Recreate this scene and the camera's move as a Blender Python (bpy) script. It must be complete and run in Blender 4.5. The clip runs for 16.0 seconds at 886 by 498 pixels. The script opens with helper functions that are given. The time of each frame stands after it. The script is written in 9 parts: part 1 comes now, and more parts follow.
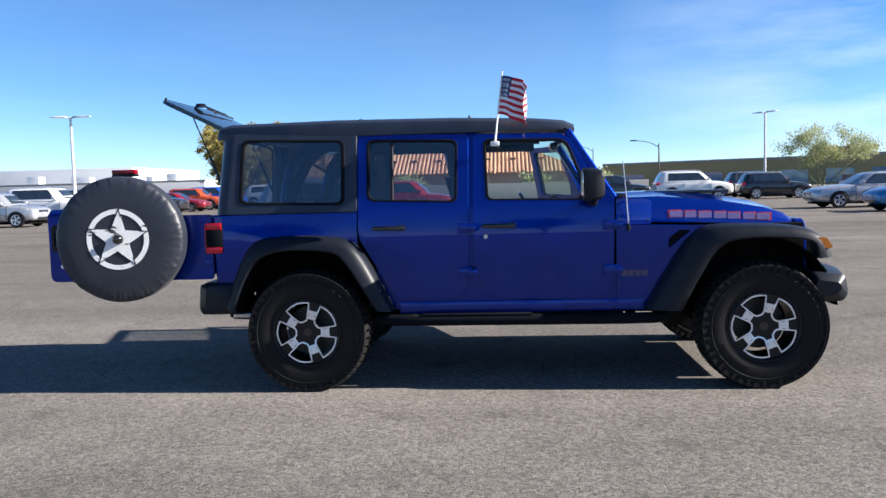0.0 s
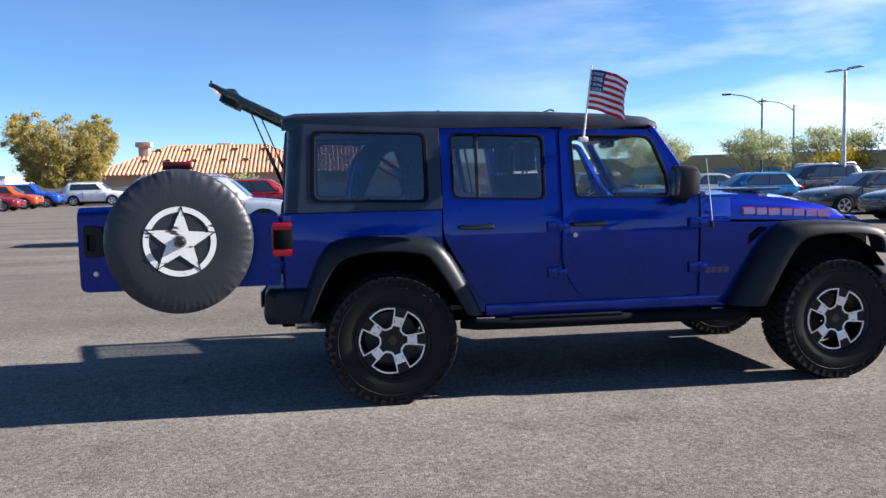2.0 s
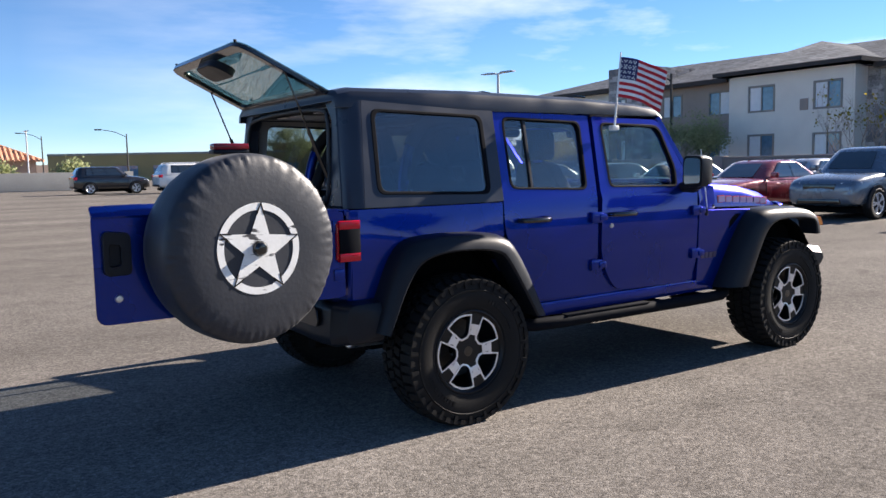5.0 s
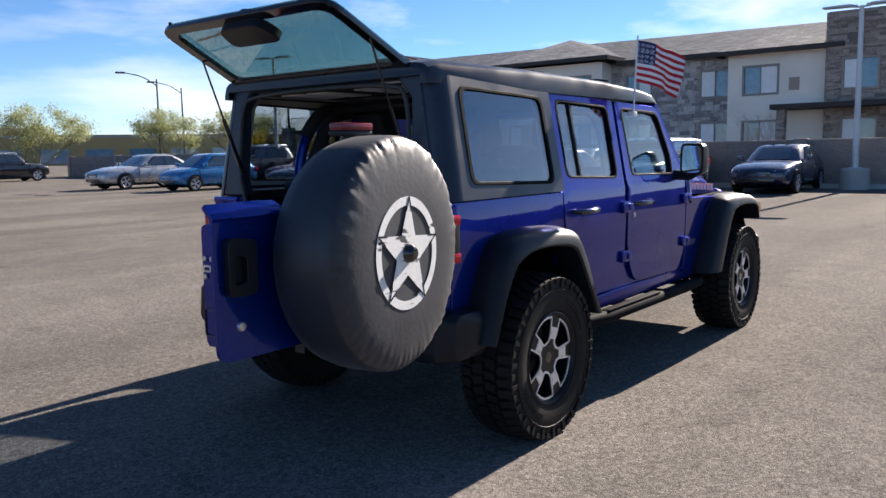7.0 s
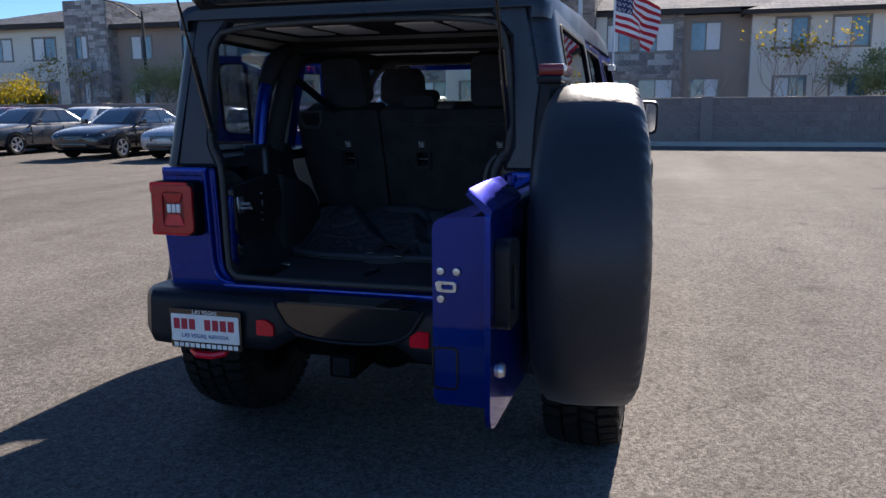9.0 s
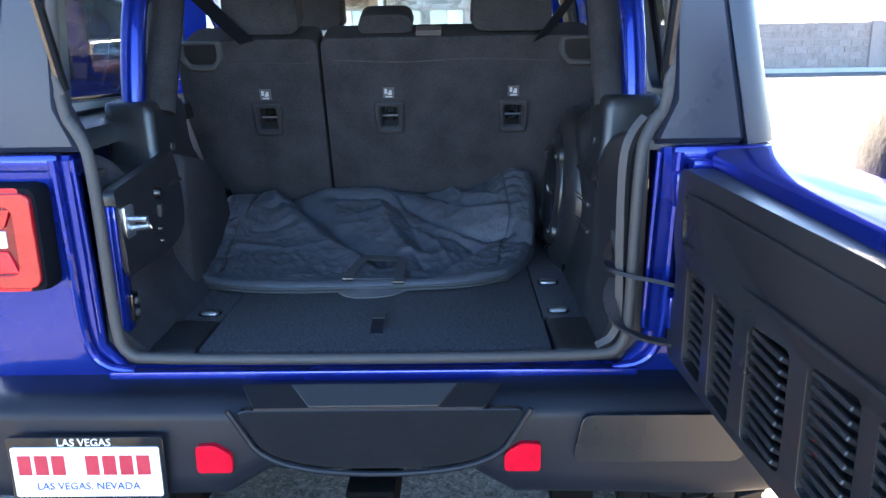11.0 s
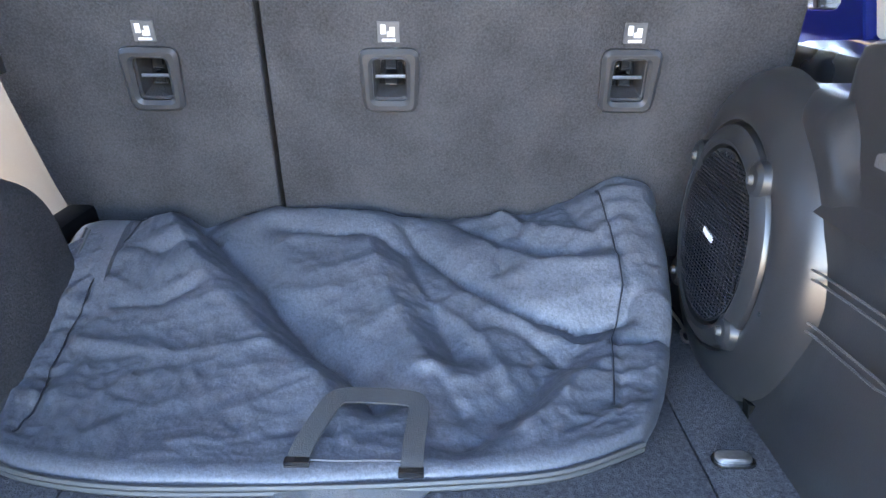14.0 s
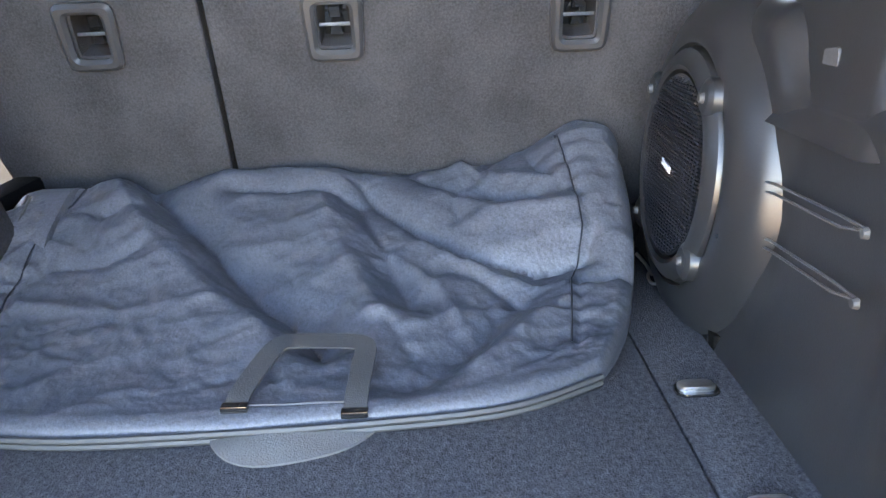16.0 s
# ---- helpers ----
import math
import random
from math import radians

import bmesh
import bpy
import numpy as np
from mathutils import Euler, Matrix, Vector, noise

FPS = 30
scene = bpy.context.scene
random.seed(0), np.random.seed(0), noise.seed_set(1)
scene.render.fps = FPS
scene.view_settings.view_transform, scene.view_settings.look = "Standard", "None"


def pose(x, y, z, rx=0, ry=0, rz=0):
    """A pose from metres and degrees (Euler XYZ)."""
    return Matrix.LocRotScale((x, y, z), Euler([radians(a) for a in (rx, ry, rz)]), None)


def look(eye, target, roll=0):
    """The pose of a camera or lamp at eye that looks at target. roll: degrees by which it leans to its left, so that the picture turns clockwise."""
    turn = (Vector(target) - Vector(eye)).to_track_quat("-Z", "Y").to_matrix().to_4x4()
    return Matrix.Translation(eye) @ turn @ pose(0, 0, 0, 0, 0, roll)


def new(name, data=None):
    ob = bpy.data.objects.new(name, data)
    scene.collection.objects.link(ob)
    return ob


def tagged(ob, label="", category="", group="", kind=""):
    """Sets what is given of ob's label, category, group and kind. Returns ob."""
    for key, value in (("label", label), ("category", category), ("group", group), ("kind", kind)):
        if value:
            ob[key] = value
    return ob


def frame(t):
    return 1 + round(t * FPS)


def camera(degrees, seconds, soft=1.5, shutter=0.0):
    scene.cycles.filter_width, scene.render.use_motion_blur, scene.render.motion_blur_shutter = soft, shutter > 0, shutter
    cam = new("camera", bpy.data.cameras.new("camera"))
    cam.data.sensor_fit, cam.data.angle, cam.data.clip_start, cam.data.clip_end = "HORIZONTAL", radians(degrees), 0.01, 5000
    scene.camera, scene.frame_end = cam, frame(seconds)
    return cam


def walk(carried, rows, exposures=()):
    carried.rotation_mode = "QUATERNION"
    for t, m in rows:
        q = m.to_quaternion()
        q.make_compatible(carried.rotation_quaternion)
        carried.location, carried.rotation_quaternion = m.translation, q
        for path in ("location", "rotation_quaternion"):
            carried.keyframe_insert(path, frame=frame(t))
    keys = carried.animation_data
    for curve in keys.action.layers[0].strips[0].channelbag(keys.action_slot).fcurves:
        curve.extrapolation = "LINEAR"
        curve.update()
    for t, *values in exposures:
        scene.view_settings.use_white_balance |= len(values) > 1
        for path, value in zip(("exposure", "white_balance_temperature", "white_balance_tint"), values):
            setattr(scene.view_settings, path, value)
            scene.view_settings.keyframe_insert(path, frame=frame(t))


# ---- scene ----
cam = camera(58.2, 16.0)
PATH = [
    (0, (1.365, -6.175, 1.344), (1.203, -4.187, 1.195), -1.6),
    (0.5, (0.941, -6.12, 1.331), (0.877, -4.127, 1.182), -1.4),
    (1, (0.516, -6.047, 1.349), (0.568, -4.054, 1.198), -1.2),
    (1.5, (0.057, -5.996, 1.36), (0.229, -4.01, 1.202), -1.2),
    (2, (-0.371, -5.831, 1.369), (-0.089, -3.858, 1.207), -1.3),
    (2.5, (-0.826, -5.745, 1.382), (-0.382, -3.802, 1.216), -1.2),
    (3, (-1.202, -5.535, 1.369), (-0.639, -3.623, 1.203), -1.5),
    (3.5, (-1.556, -5.303, 1.384), (-0.847, -3.442, 1.207), -1.6),
    (4, (-1.937, -5.076, 1.402), (-1.076, -3.281, 1.205), -1.8),
    (4.2, (-2.051, -4.936, 1.396), (-1.14, -3.167, 1.198), -1.7),
    (6.3, (-3.204, -3.499, 1.425), (-1.778, -2.114, 1.201), -1.2),
    (6.5, (-3.269, -3.329, 1.415), (-1.807, -1.984, 1.185), -1.3),
    (7, (-3.376, -2.89, 1.427), (-1.807, -1.673, 1.186), -1.1),
    (7.5, (-3.533, -2.449, 1.44), (-1.827, -1.434, 1.188), -0.7),
    (8, (-3.497, -1.999, 1.423), (-1.744, -1.076, 1.148), -0.8),
    (8.5, (-3.476, -1.559, 1.43), (-1.644, -0.816, 1.122), -0.4),
    (9, (-3.378, -1.153, 1.439), (-1.49, -0.595, 1.084), -0.5),
    (9.2, (-3.285, -1.002, 1.437), (-1.381, -0.506, 1.079), -0.7),
    (11.3, (-2.018, -0.128, 1.42), (-0.092, -0.119, 0.883), -0.9),
    (11.5, (-1.891, -0.107, 1.412), (0.034, -0.105, 0.868), -0.9),
    (12, (-1.562, -0.096, 1.387), (0.353, -0.119, 0.812), -0.6),
    (12.5, (-1.305, -0.073, 1.376), (0.6, -0.107, 0.769), -0.4),
    (13, (-1.16, -0.044, 1.368), (0.733, -0.085, 0.725), -0.2),
    (13.5, (-1.058, -0.058, 1.349), (0.831, -0.094, 0.695), 0.4),
    (14, (-1.01, -0.06, 1.355), (0.874, -0.063, 0.684), 0.3),
    (14.5, (-1.027, -0.065, 1.345), (0.851, -0.04, 0.658), -0.1),
    (15, (-1.122, -0.067, 1.312), (0.753, -0.047, 0.618), -2.1),
    (15.5, (-1.075, -0.098, 1.281), (0.808, -0.093, 0.607), -3.1),
    (16, (-0.998, -0.129, 1.258), (0.89, -0.131, 0.598), -2.4),
]
walk(cam, [(t, look(eye, target, roll)) for t, eye, target, roll in PATH],
     [(0, 1.58, 6450, 11), (4.2, 1.55, 6800, 13), (6.3, 1.52, 7000, 14), (8.0, 1.27, 6900, 14), (9.2, 1.5, 6700, 14), (11.3, 5.45, 8900, 14), (12.0, 6.22, 9300, 15), (13.0, 6.68, 10400, 18),
      (14.5, 6.92, 13000, 22), (16.0, 6.8, 15200, 23)])

# ---- world, sun ----
world = bpy.data.worlds.new("sky")
scene.world = world
world.use_nodes = True
wn, wl = world.node_tree.nodes, world.node_tree.links
wn.clear()
w_out, w_bg = wn.new("ShaderNodeOutputWorld"), wn.new("ShaderNodeBackground")
w_sky = wn.new("ShaderNodeTexSky")
w_sky.sky_type, w_sky.sun_disc = "NISHITA", False
w_sky.sun_elevation, w_sky.sun_rotation = radians(27.0), radians(91.2)
w_sky.altitude, w_sky.air_density, w_sky.dust_density, w_sky.ozone_density = 3000, 1.0, 0.0, 5.0
w_co, w_map = wn.new("ShaderNodeTexCoord"), wn.new("ShaderNodeMapping")
w_map.inputs["Scale"].default_value = (1.3, 2.2, 7.0)
w_noise, w_ramp, w_mix = wn.new("ShaderNodeTexNoise"), wn.new("ShaderNodeValToRGB"), wn.new("ShaderNodeMix")
w_noise.inputs["Scale"].default_value, w_noise.inputs["Detail"].default_value = 1.5, 7.0
w_noise.inputs["Roughness"].default_value = 0.55
w_ramp.color_ramp.elements[0].position, w_ramp.color_ramp.elements[1].position = 0.405, 0.64
w_ramp.color_ramp.elements[1].color = (0.8, 0.8, 0.8, 1)
w_mix.data_type = "RGBA"
w_mix.inputs["B"].default_value = (8.6, 8.9, 9.3, 1)
wl.new(w_co.outputs["Generated"], w_map.inputs["Vector"])
wl.new(w_map.outputs["Vector"], w_noise.inputs["Vector"])
wl.new(w_noise.outputs["Fac"], w_ramp.inputs["Fac"])
w_xyz, w_side, w_veil = wn.new("ShaderNodeSeparateXYZ"), wn.new("ShaderNodeMapRange"), wn.new("ShaderNodeMath")
w_side.inputs["From Min"].default_value, w_side.inputs["From Max"].default_value = 0.12, 0.70
w_side.inputs["To Min"].default_value, w_side.inputs["To Max"].default_value = 0.03, 1.0
w_veil.operation = "MULTIPLY"
wl.new(w_co.outputs["Generated"], w_xyz.inputs[0])
wl.new(w_xyz.outputs["X"], w_side.inputs["Value"])
wl.new(w_side.outputs["Result"], w_veil.inputs[0])
wl.new(w_ramp.outputs["Color"], w_veil.inputs[1])
w_low, w_thin = wn.new("ShaderNodeMapRange"), wn.new("ShaderNodeMath")
w_low.inputs["From Min"].default_value, w_low.inputs["From Max"].default_value = 0.25, 0.6
w_low.inputs["To Min"].default_value, w_low.inputs["To Max"].default_value = 1.0, 0.12
w_thin.operation = "MULTIPLY"
wl.new(w_xyz.outputs["Z"], w_low.inputs["Value"])
wl.new(w_low.outputs["Result"], w_thin.inputs[0])
wl.new(w_veil.outputs[0], w_thin.inputs[1])
w_back, w_veer = wn.new("ShaderNodeMapRange"), wn.new("ShaderNodeMath")
w_back.inputs["From Min"].default_value, w_back.inputs["From Max"].default_value = -0.55, -0.05
w_back.inputs["To Min"].default_value = 0.15
w_veer.operation = "MULTIPLY"
wl.new(w_xyz.outputs["Y"], w_back.inputs["Value"])
wl.new(w_back.outputs["Result"], w_veer.inputs[0])
wl.new(w_thin.outputs[0], w_veer.inputs[1])
wl.new(w_veer.outputs[0], w_mix.inputs["Factor"])
w_sat = wn.new("ShaderNodeHueSaturation")
w_sat.inputs["Saturation"].default_value = 1.10
wl.new(w_sky.outputs["Color"], w_sat.inputs["Color"])
wl.new(w_sat.outputs["Color"], w_mix.inputs["A"])
wl.new(w_mix.outputs["Result"], w_bg.inputs["Color"])
wl.new(w_bg.outputs["Background"], w_out.inputs["Surface"])
w_bg.inputs["Strength"].default_value = 0.064

SUN_WAY = Vector((1.95, -0.045, 1.0)).normalized()
sun = new("sun", bpy.data.lights.new("sun", "SUN"))
sun.data.energy, sun.data.angle, sun.data.color = 5.0, radians(0.53), (1.0, 0.94, 0.86)
sun.matrix_world = look((40, -1, 22), Vector((40, -1, 22)) - SUN_WAY)


# ---- materials ----
def mat(name, base, rough=0.5, metal=0.0, vary=0.15, scale=6.0, fine=60.0, bump=0.1, coat=0.0, spec=0.5, tint=None, relief=None, rand=0.0, depth=0.002):
    """A surface with colour that varies at two scales, and fine relief. base and tint: the two colours it drifts between."""
    m = bpy.data.materials.new(name)
    m.use_nodes = True
    n, l = m.node_tree.nodes, m.node_tree.links
    b = n["Principled BSDF"]
    b.inputs["Metallic"].default_value, b.inputs["Specular IOR Level"].default_value = metal, spec
    b.inputs["Coat Weight"].default_value, b.inputs["Coat Roughness"].default_value = coat, 0.03
    co = n.new("ShaderNodeTexCoord")
    big, small = n.new("ShaderNodeTexNoise"), n.new("ShaderNodeTexNoise")
    big.inputs["Scale"].default_value, big.inputs["Detail"].default_value = scale, 4.0
    small.inputs["Scale"].default_value, small.inputs["Detail"].default_value = fine, 3.0
    for k in (big, small):
        l.new(co.outputs["Object"], k.inputs["Vector"])
    add = n.new("ShaderNodeMath")
    add.operation = "ADD"
    l.new(big.outputs["Fac"], add.inputs[0])
    l.new(small.outputs["Fac"], add.inputs[1])
    last = add
    if rand:
        info, more = n.new("ShaderNodeObjectInfo"), n.new("ShaderNodeMath")
        isle, both = n.new("ShaderNodeNewGeometry"), n.new("ShaderNodeMath")
        both.operation, more.operation = "ADD", "MULTIPLY_ADD"
        l.new(info.outputs["Random"], both.inputs[0])
        l.new(isle.outputs["Random Per Island"], both.inputs[1])
        frac = n.new("ShaderNodeMath")
        frac.operation = "FRACT"
        l.new(both.outputs[0], frac.inputs[0])
        shift = n.new("ShaderNodeMath")
        shift.operation = "SUBTRACT"
        shift.inputs[1].default_value = 0.5
        l.new(frac.outputs[0], shift.inputs[0])
        more.inputs[1].default_value = rand
        l.new(shift.outputs[0], more.inputs[0])
        l.new(add.outputs[0], more.inputs[2])
        last = more
    ramp = n.new("ShaderNodeMapRange")
    ramp.inputs["From Min"].default_value, ramp.inputs["From Max"].default_value = 0.65, 1.35
    l.new(last.outputs[0], ramp.inputs["Value"])
    mix = n.new("ShaderNodeMix")
    mix.data_type = "RGBA"
    other = tint or tuple(c * (1 + 2 * vary) for c in base)
    low = base if tint else tuple(c * (1 - vary) for c in base)
    mix.inputs["A"].default_value, mix.inputs["B"].default_value = (*low, 1), (*other, 1)
    l.new(ramp.outputs["Result"], mix.inputs["Factor"])
    l.new(mix.outputs["Result"], b.inputs["Base Color"])
    rr = n.new("ShaderNodeMapRange")
    rr.inputs["From Min"].default_value, rr.inputs["From Max"].default_value = 0.3, 0.7
    rr.inputs["To Min"].default_value, rr.inputs["To Max"].default_value = max(0.02, rough - 0.08 * (rough > 0.15)), min(1.0, rough + 0.08 * (rough > 0.15))
    l.new(big.outputs["Fac"], rr.inputs["Value"])
    l.new(rr.outputs["Result"], b.inputs["Roughness"])
    if bump:
        bp = n.new("ShaderNodeBump")
        bp.inputs["Strength"].default_value, bp.inputs["Distance"].default_value = bump, depth
        if relief:
            rn = n.new("ShaderNodeTexNoise")
            rn.inputs["Scale"].default_value, rn.inputs["Detail"].default_value = relief, 3.0
            l.new(co.outputs["Object"], rn.inputs["Vector"])
            l.new(rn.outputs["Fac"], bp.inputs["Height"])
        else:
            l.new(small.outputs["Fac"], bp.inputs["Height"])
        l.new(bp.outputs["Normal"], b.inputs["Normal"])
    return m


def glass(name, tint, face=0.05, edge=0.48, rough=0.0):
    """A pane: it lets tinted light through, and mirrors more at a slant."""
    m = bpy.data.materials.new(name)
    m.use_nodes = True
    n, l = m.node_tree.nodes, m.node_tree.links
    n.remove(n["Principled BSDF"])
    clear, shine, mix, slant = n.new("ShaderNodeBsdfTransparent"), n.new("ShaderNodeBsdfGlossy"), n.new("ShaderNodeMixShader"), n.new("ShaderNodeLayerWeight")
    steep, share = n.new("ShaderNodeMath"), n.new("ShaderNodeMath")
    steep.operation, share.operation = "POWER", "MULTIPLY_ADD"
    steep.inputs[1].default_value = 2.6
    share.inputs[1].default_value, share.inputs[2].default_value = edge, face
    slant.inputs["Blend"].default_value = 0.5
    clear.inputs["Color"].default_value = (*tint, 1)
    shine.inputs["Roughness"].default_value = rough
    l.new(slant.outputs["Facing"], steep.inputs[0])
    l.new(steep.outputs[0], share.inputs[0])
    l.new(share.outputs[0], mix.inputs["Fac"])
    l.new(clear.outputs[0], mix.inputs[1])
    l.new(shine.outputs[0], mix.inputs[2])
    l.new(mix.outputs[0], n["Material Output"].inputs["Surface"])
    return m


def lens_mat(name, colour, rough=0.12):
    return mat(name, colour, rough, vary=0.1, scale=20, fine=180, bump=0.15, coat=1.0)


def asphalt_mat():
    """Worn asphalt: pale and dark stones of two sizes in a brownish binder, with sweeps and stains."""
    m = mat("asphalt", (0.142, 0.129, 0.117), 0.96, vary=0.1, scale=0.35, fine=3.0, bump=0.0, spec=0.03)
    n, l = m.node_tree.nodes, m.node_tree.links
    b = n["Principled BSDF"]
    co = next(k for k in n if k.type == "TEX_COORD")
    last = b.inputs["Base Color"].links[0].from_socket

    def times(value, low, high, a=0.0, z=1.0):
        nonlocal last
        r, mul = n.new("ShaderNodeMapRange"), n.new("ShaderNodeMix")
        r.inputs["From Min"].default_value, r.inputs["From Max"].default_value = a, z
        r.inputs["To Min"].default_value, r.inputs["To Max"].default_value = low, high
        mul.data_type, mul.blend_type = "RGBA", "MULTIPLY"
        mul.inputs["Factor"].default_value = 1.0
        l.new(value, r.inputs["Value"])
        l.new(last, mul.inputs["A"])
        l.new(r.outputs["Result"], mul.inputs["B"])
        last = mul.outputs["Result"]

    def cells(scale):
        v = n.new("ShaderNodeTexVoronoi")
        v.inputs["Scale"].default_value = scale
        l.new(co.outputs["Object"], v.inputs["Vector"])
        cut = n.new("ShaderNodeSeparateColor")
        l.new(v.outputs["Color"], cut.inputs["Color"])
        return v, cut.outputs["Red"]

    def clouds(scale, detail, stretch=(1, 1, 1), turn=0.0):
        t, mp = n.new("ShaderNodeTexNoise"), n.new("ShaderNodeMapping")
        mp.inputs["Scale"].default_value, mp.inputs["Rotation"].default_value = stretch, (0, 0, turn)
        t.inputs["Scale"].default_value, t.inputs["Detail"].default_value = scale, detail
        l.new(co.outputs["Object"], mp.inputs["Vector"])
        l.new(mp.outputs["Vector"], t.inputs["Vector"])
        return t.outputs["Fac"]
    coarse, tone = cells(85)
    fine, speck = cells(210)
    times(tone, 0.66, 1.34)
    times(speck, 0.70, 1.30)
    times(clouds(22, 6.0), 0.82, 1.18, 0.33, 0.67)
    times(clouds(0.7, 5.0, (0.12, 0.9, 1), 0.5), 0.82, 1.14, 0.35, 0.65)
    times(clouds(1.7, 6.0), 1.0, 0.70, 0.62, 0.74)
    times(clouds(0.22, 3.0), 0.93, 1.06, 0.35, 0.65)
    l.new(last, b.inputs["Base Color"])
    bp, high = n.new("ShaderNodeBump"), n.new("ShaderNodeMath")
    bp.inputs["Strength"].default_value, bp.inputs["Distance"].default_value = 0.55, 0.003
    high.operation = "ADD"
    l.new(coarse.outputs["Distance"], high.inputs[0])
    l.new(fine.outputs["Distance"], high.inputs[1])
    l.new(high.outputs[0], bp.inputs["Height"])
    bp.invert = True
    l.new(bp.outputs["Normal"], b.inputs["Normal"])
    return m


def stone_mat(name, low, high, scale, stretch):
    m = mat(name, low, 0.9, vary=0.2, scale=1.2, fine=9, bump=0.0, tint=high)
    n, l = m.node_tree.nodes, m.node_tree.links
    b = n["Principled BSDF"]
    co = next(k for k in n if k.type == "TEX_COORD")
    mp, cell, edge = n.new("ShaderNodeMapping"), n.new("ShaderNodeTexVoronoi"), n.new("ShaderNodeTexVoronoi")
    mp.inputs["Scale"].default_value = stretch
    edge.feature = "DISTANCE_TO_EDGE"
    for k in (cell, edge):
        k.inputs["Scale"].default_value = scale
        l.new(mp.outputs["Vector"], k.inputs["Vector"])
    l.new(co.outputs["Object"], mp.inputs["Vector"])
    ramp = n.new("ShaderNodeMapRange")
    ramp.inputs["To Min"].default_value, ramp.inputs["To Max"].default_value = 0.45, 1.5
    l.new(cell.outputs["Color"], ramp.inputs["Value"])
    mul = n.new("ShaderNodeMix")
    mul.data_type, mul.blend_type = "RGBA", "MULTIPLY"
    mul.inputs["Factor"].default_value = 1.0
    l.new(b.inputs["Base Color"].links[0].from_socket, mul.inputs["A"])
    l.new(ramp.outputs["Result"], mul.inputs["B"])
    l.new(mul.outputs["Result"], b.inputs["Base Color"])
    joint = n.new("ShaderNodeMapRange")
    joint.inputs["From Max"].default_value = 0.06
    l.new(edge.outputs["Distance"], joint.inputs["Value"])
    bp = n.new("ShaderNodeBump")
    bp.inputs["Strength"].default_value, bp.inputs["Distance"].default_value = 0.9, 0.04
    l.new(joint.outputs["Result"], bp.inputs["Height"])
    l.new(bp.outputs["Normal"], b.inputs["Normal"])
    return m


def slate_mat(name, low, high):
    """Flat roof tiles in staggered courses on slopes that face along x."""
    m = mat(name, low, 0.95, vary=0.2, scale=0.8, fine=5, bump=0.0, tint=high, spec=0.04)
    n, l = m.node_tree.nodes, m.node_tree.links
    b = n["Principled BSDF"]
    co = next(k for k in n if k.type == "TEX_COORD")
    cut, join, brick = n.new("ShaderNodeSeparateXYZ"), n.new("ShaderNodeCombineXYZ"), n.new("ShaderNodeTexBrick")
    l.new(co.outputs["Object"], cut.inputs[0])
    l.new(cut.outputs["Y"], join.inputs["X"])
    l.new(cut.outputs["Z"], join.inputs["Y"])
    l.new(join.outputs[0], brick.inputs["Vector"])
    brick.inputs["Scale"].default_value = 1.0
    brick.inputs["Brick Width"].default_value, brick.inputs["Row Height"].default_value = 0.55, 0.13
    brick.inputs["Mortar Size"].default_value, brick.inputs["Mortar Smooth"].default_value = 0.012, 0.3
    brick.inputs["Color1"].default_value, brick.inputs["Color2"].default_value = (0.72, 0.72, 0.72, 1), (1.2, 1.2, 1.2, 1)
    brick.inputs["Mortar"].default_value = (0.38, 0.38, 0.38, 1)
    mul = n.new("ShaderNodeMix")
    mul.data_type, mul.blend_type = "RGBA", "MULTIPLY"
    mul.inputs["Factor"].default_value = 1.0
    l.new(b.inputs["Base Color"].links[0].from_socket, mul.inputs["A"])
    l.new(brick.outputs["Color"], mul.inputs["B"])
    l.new(mul.outputs["Result"], b.inputs["Base Color"])
    bp = n.new("ShaderNodeBump")
    bp.inputs["Strength"].default_value, bp.inputs["Distance"].default_value = 0.6, 0.03
    bp.invert = True
    l.new(brick.outputs["Fac"], bp.inputs["Height"])
    l.new(bp.outputs["Normal"], b.inputs["Normal"])
    return m


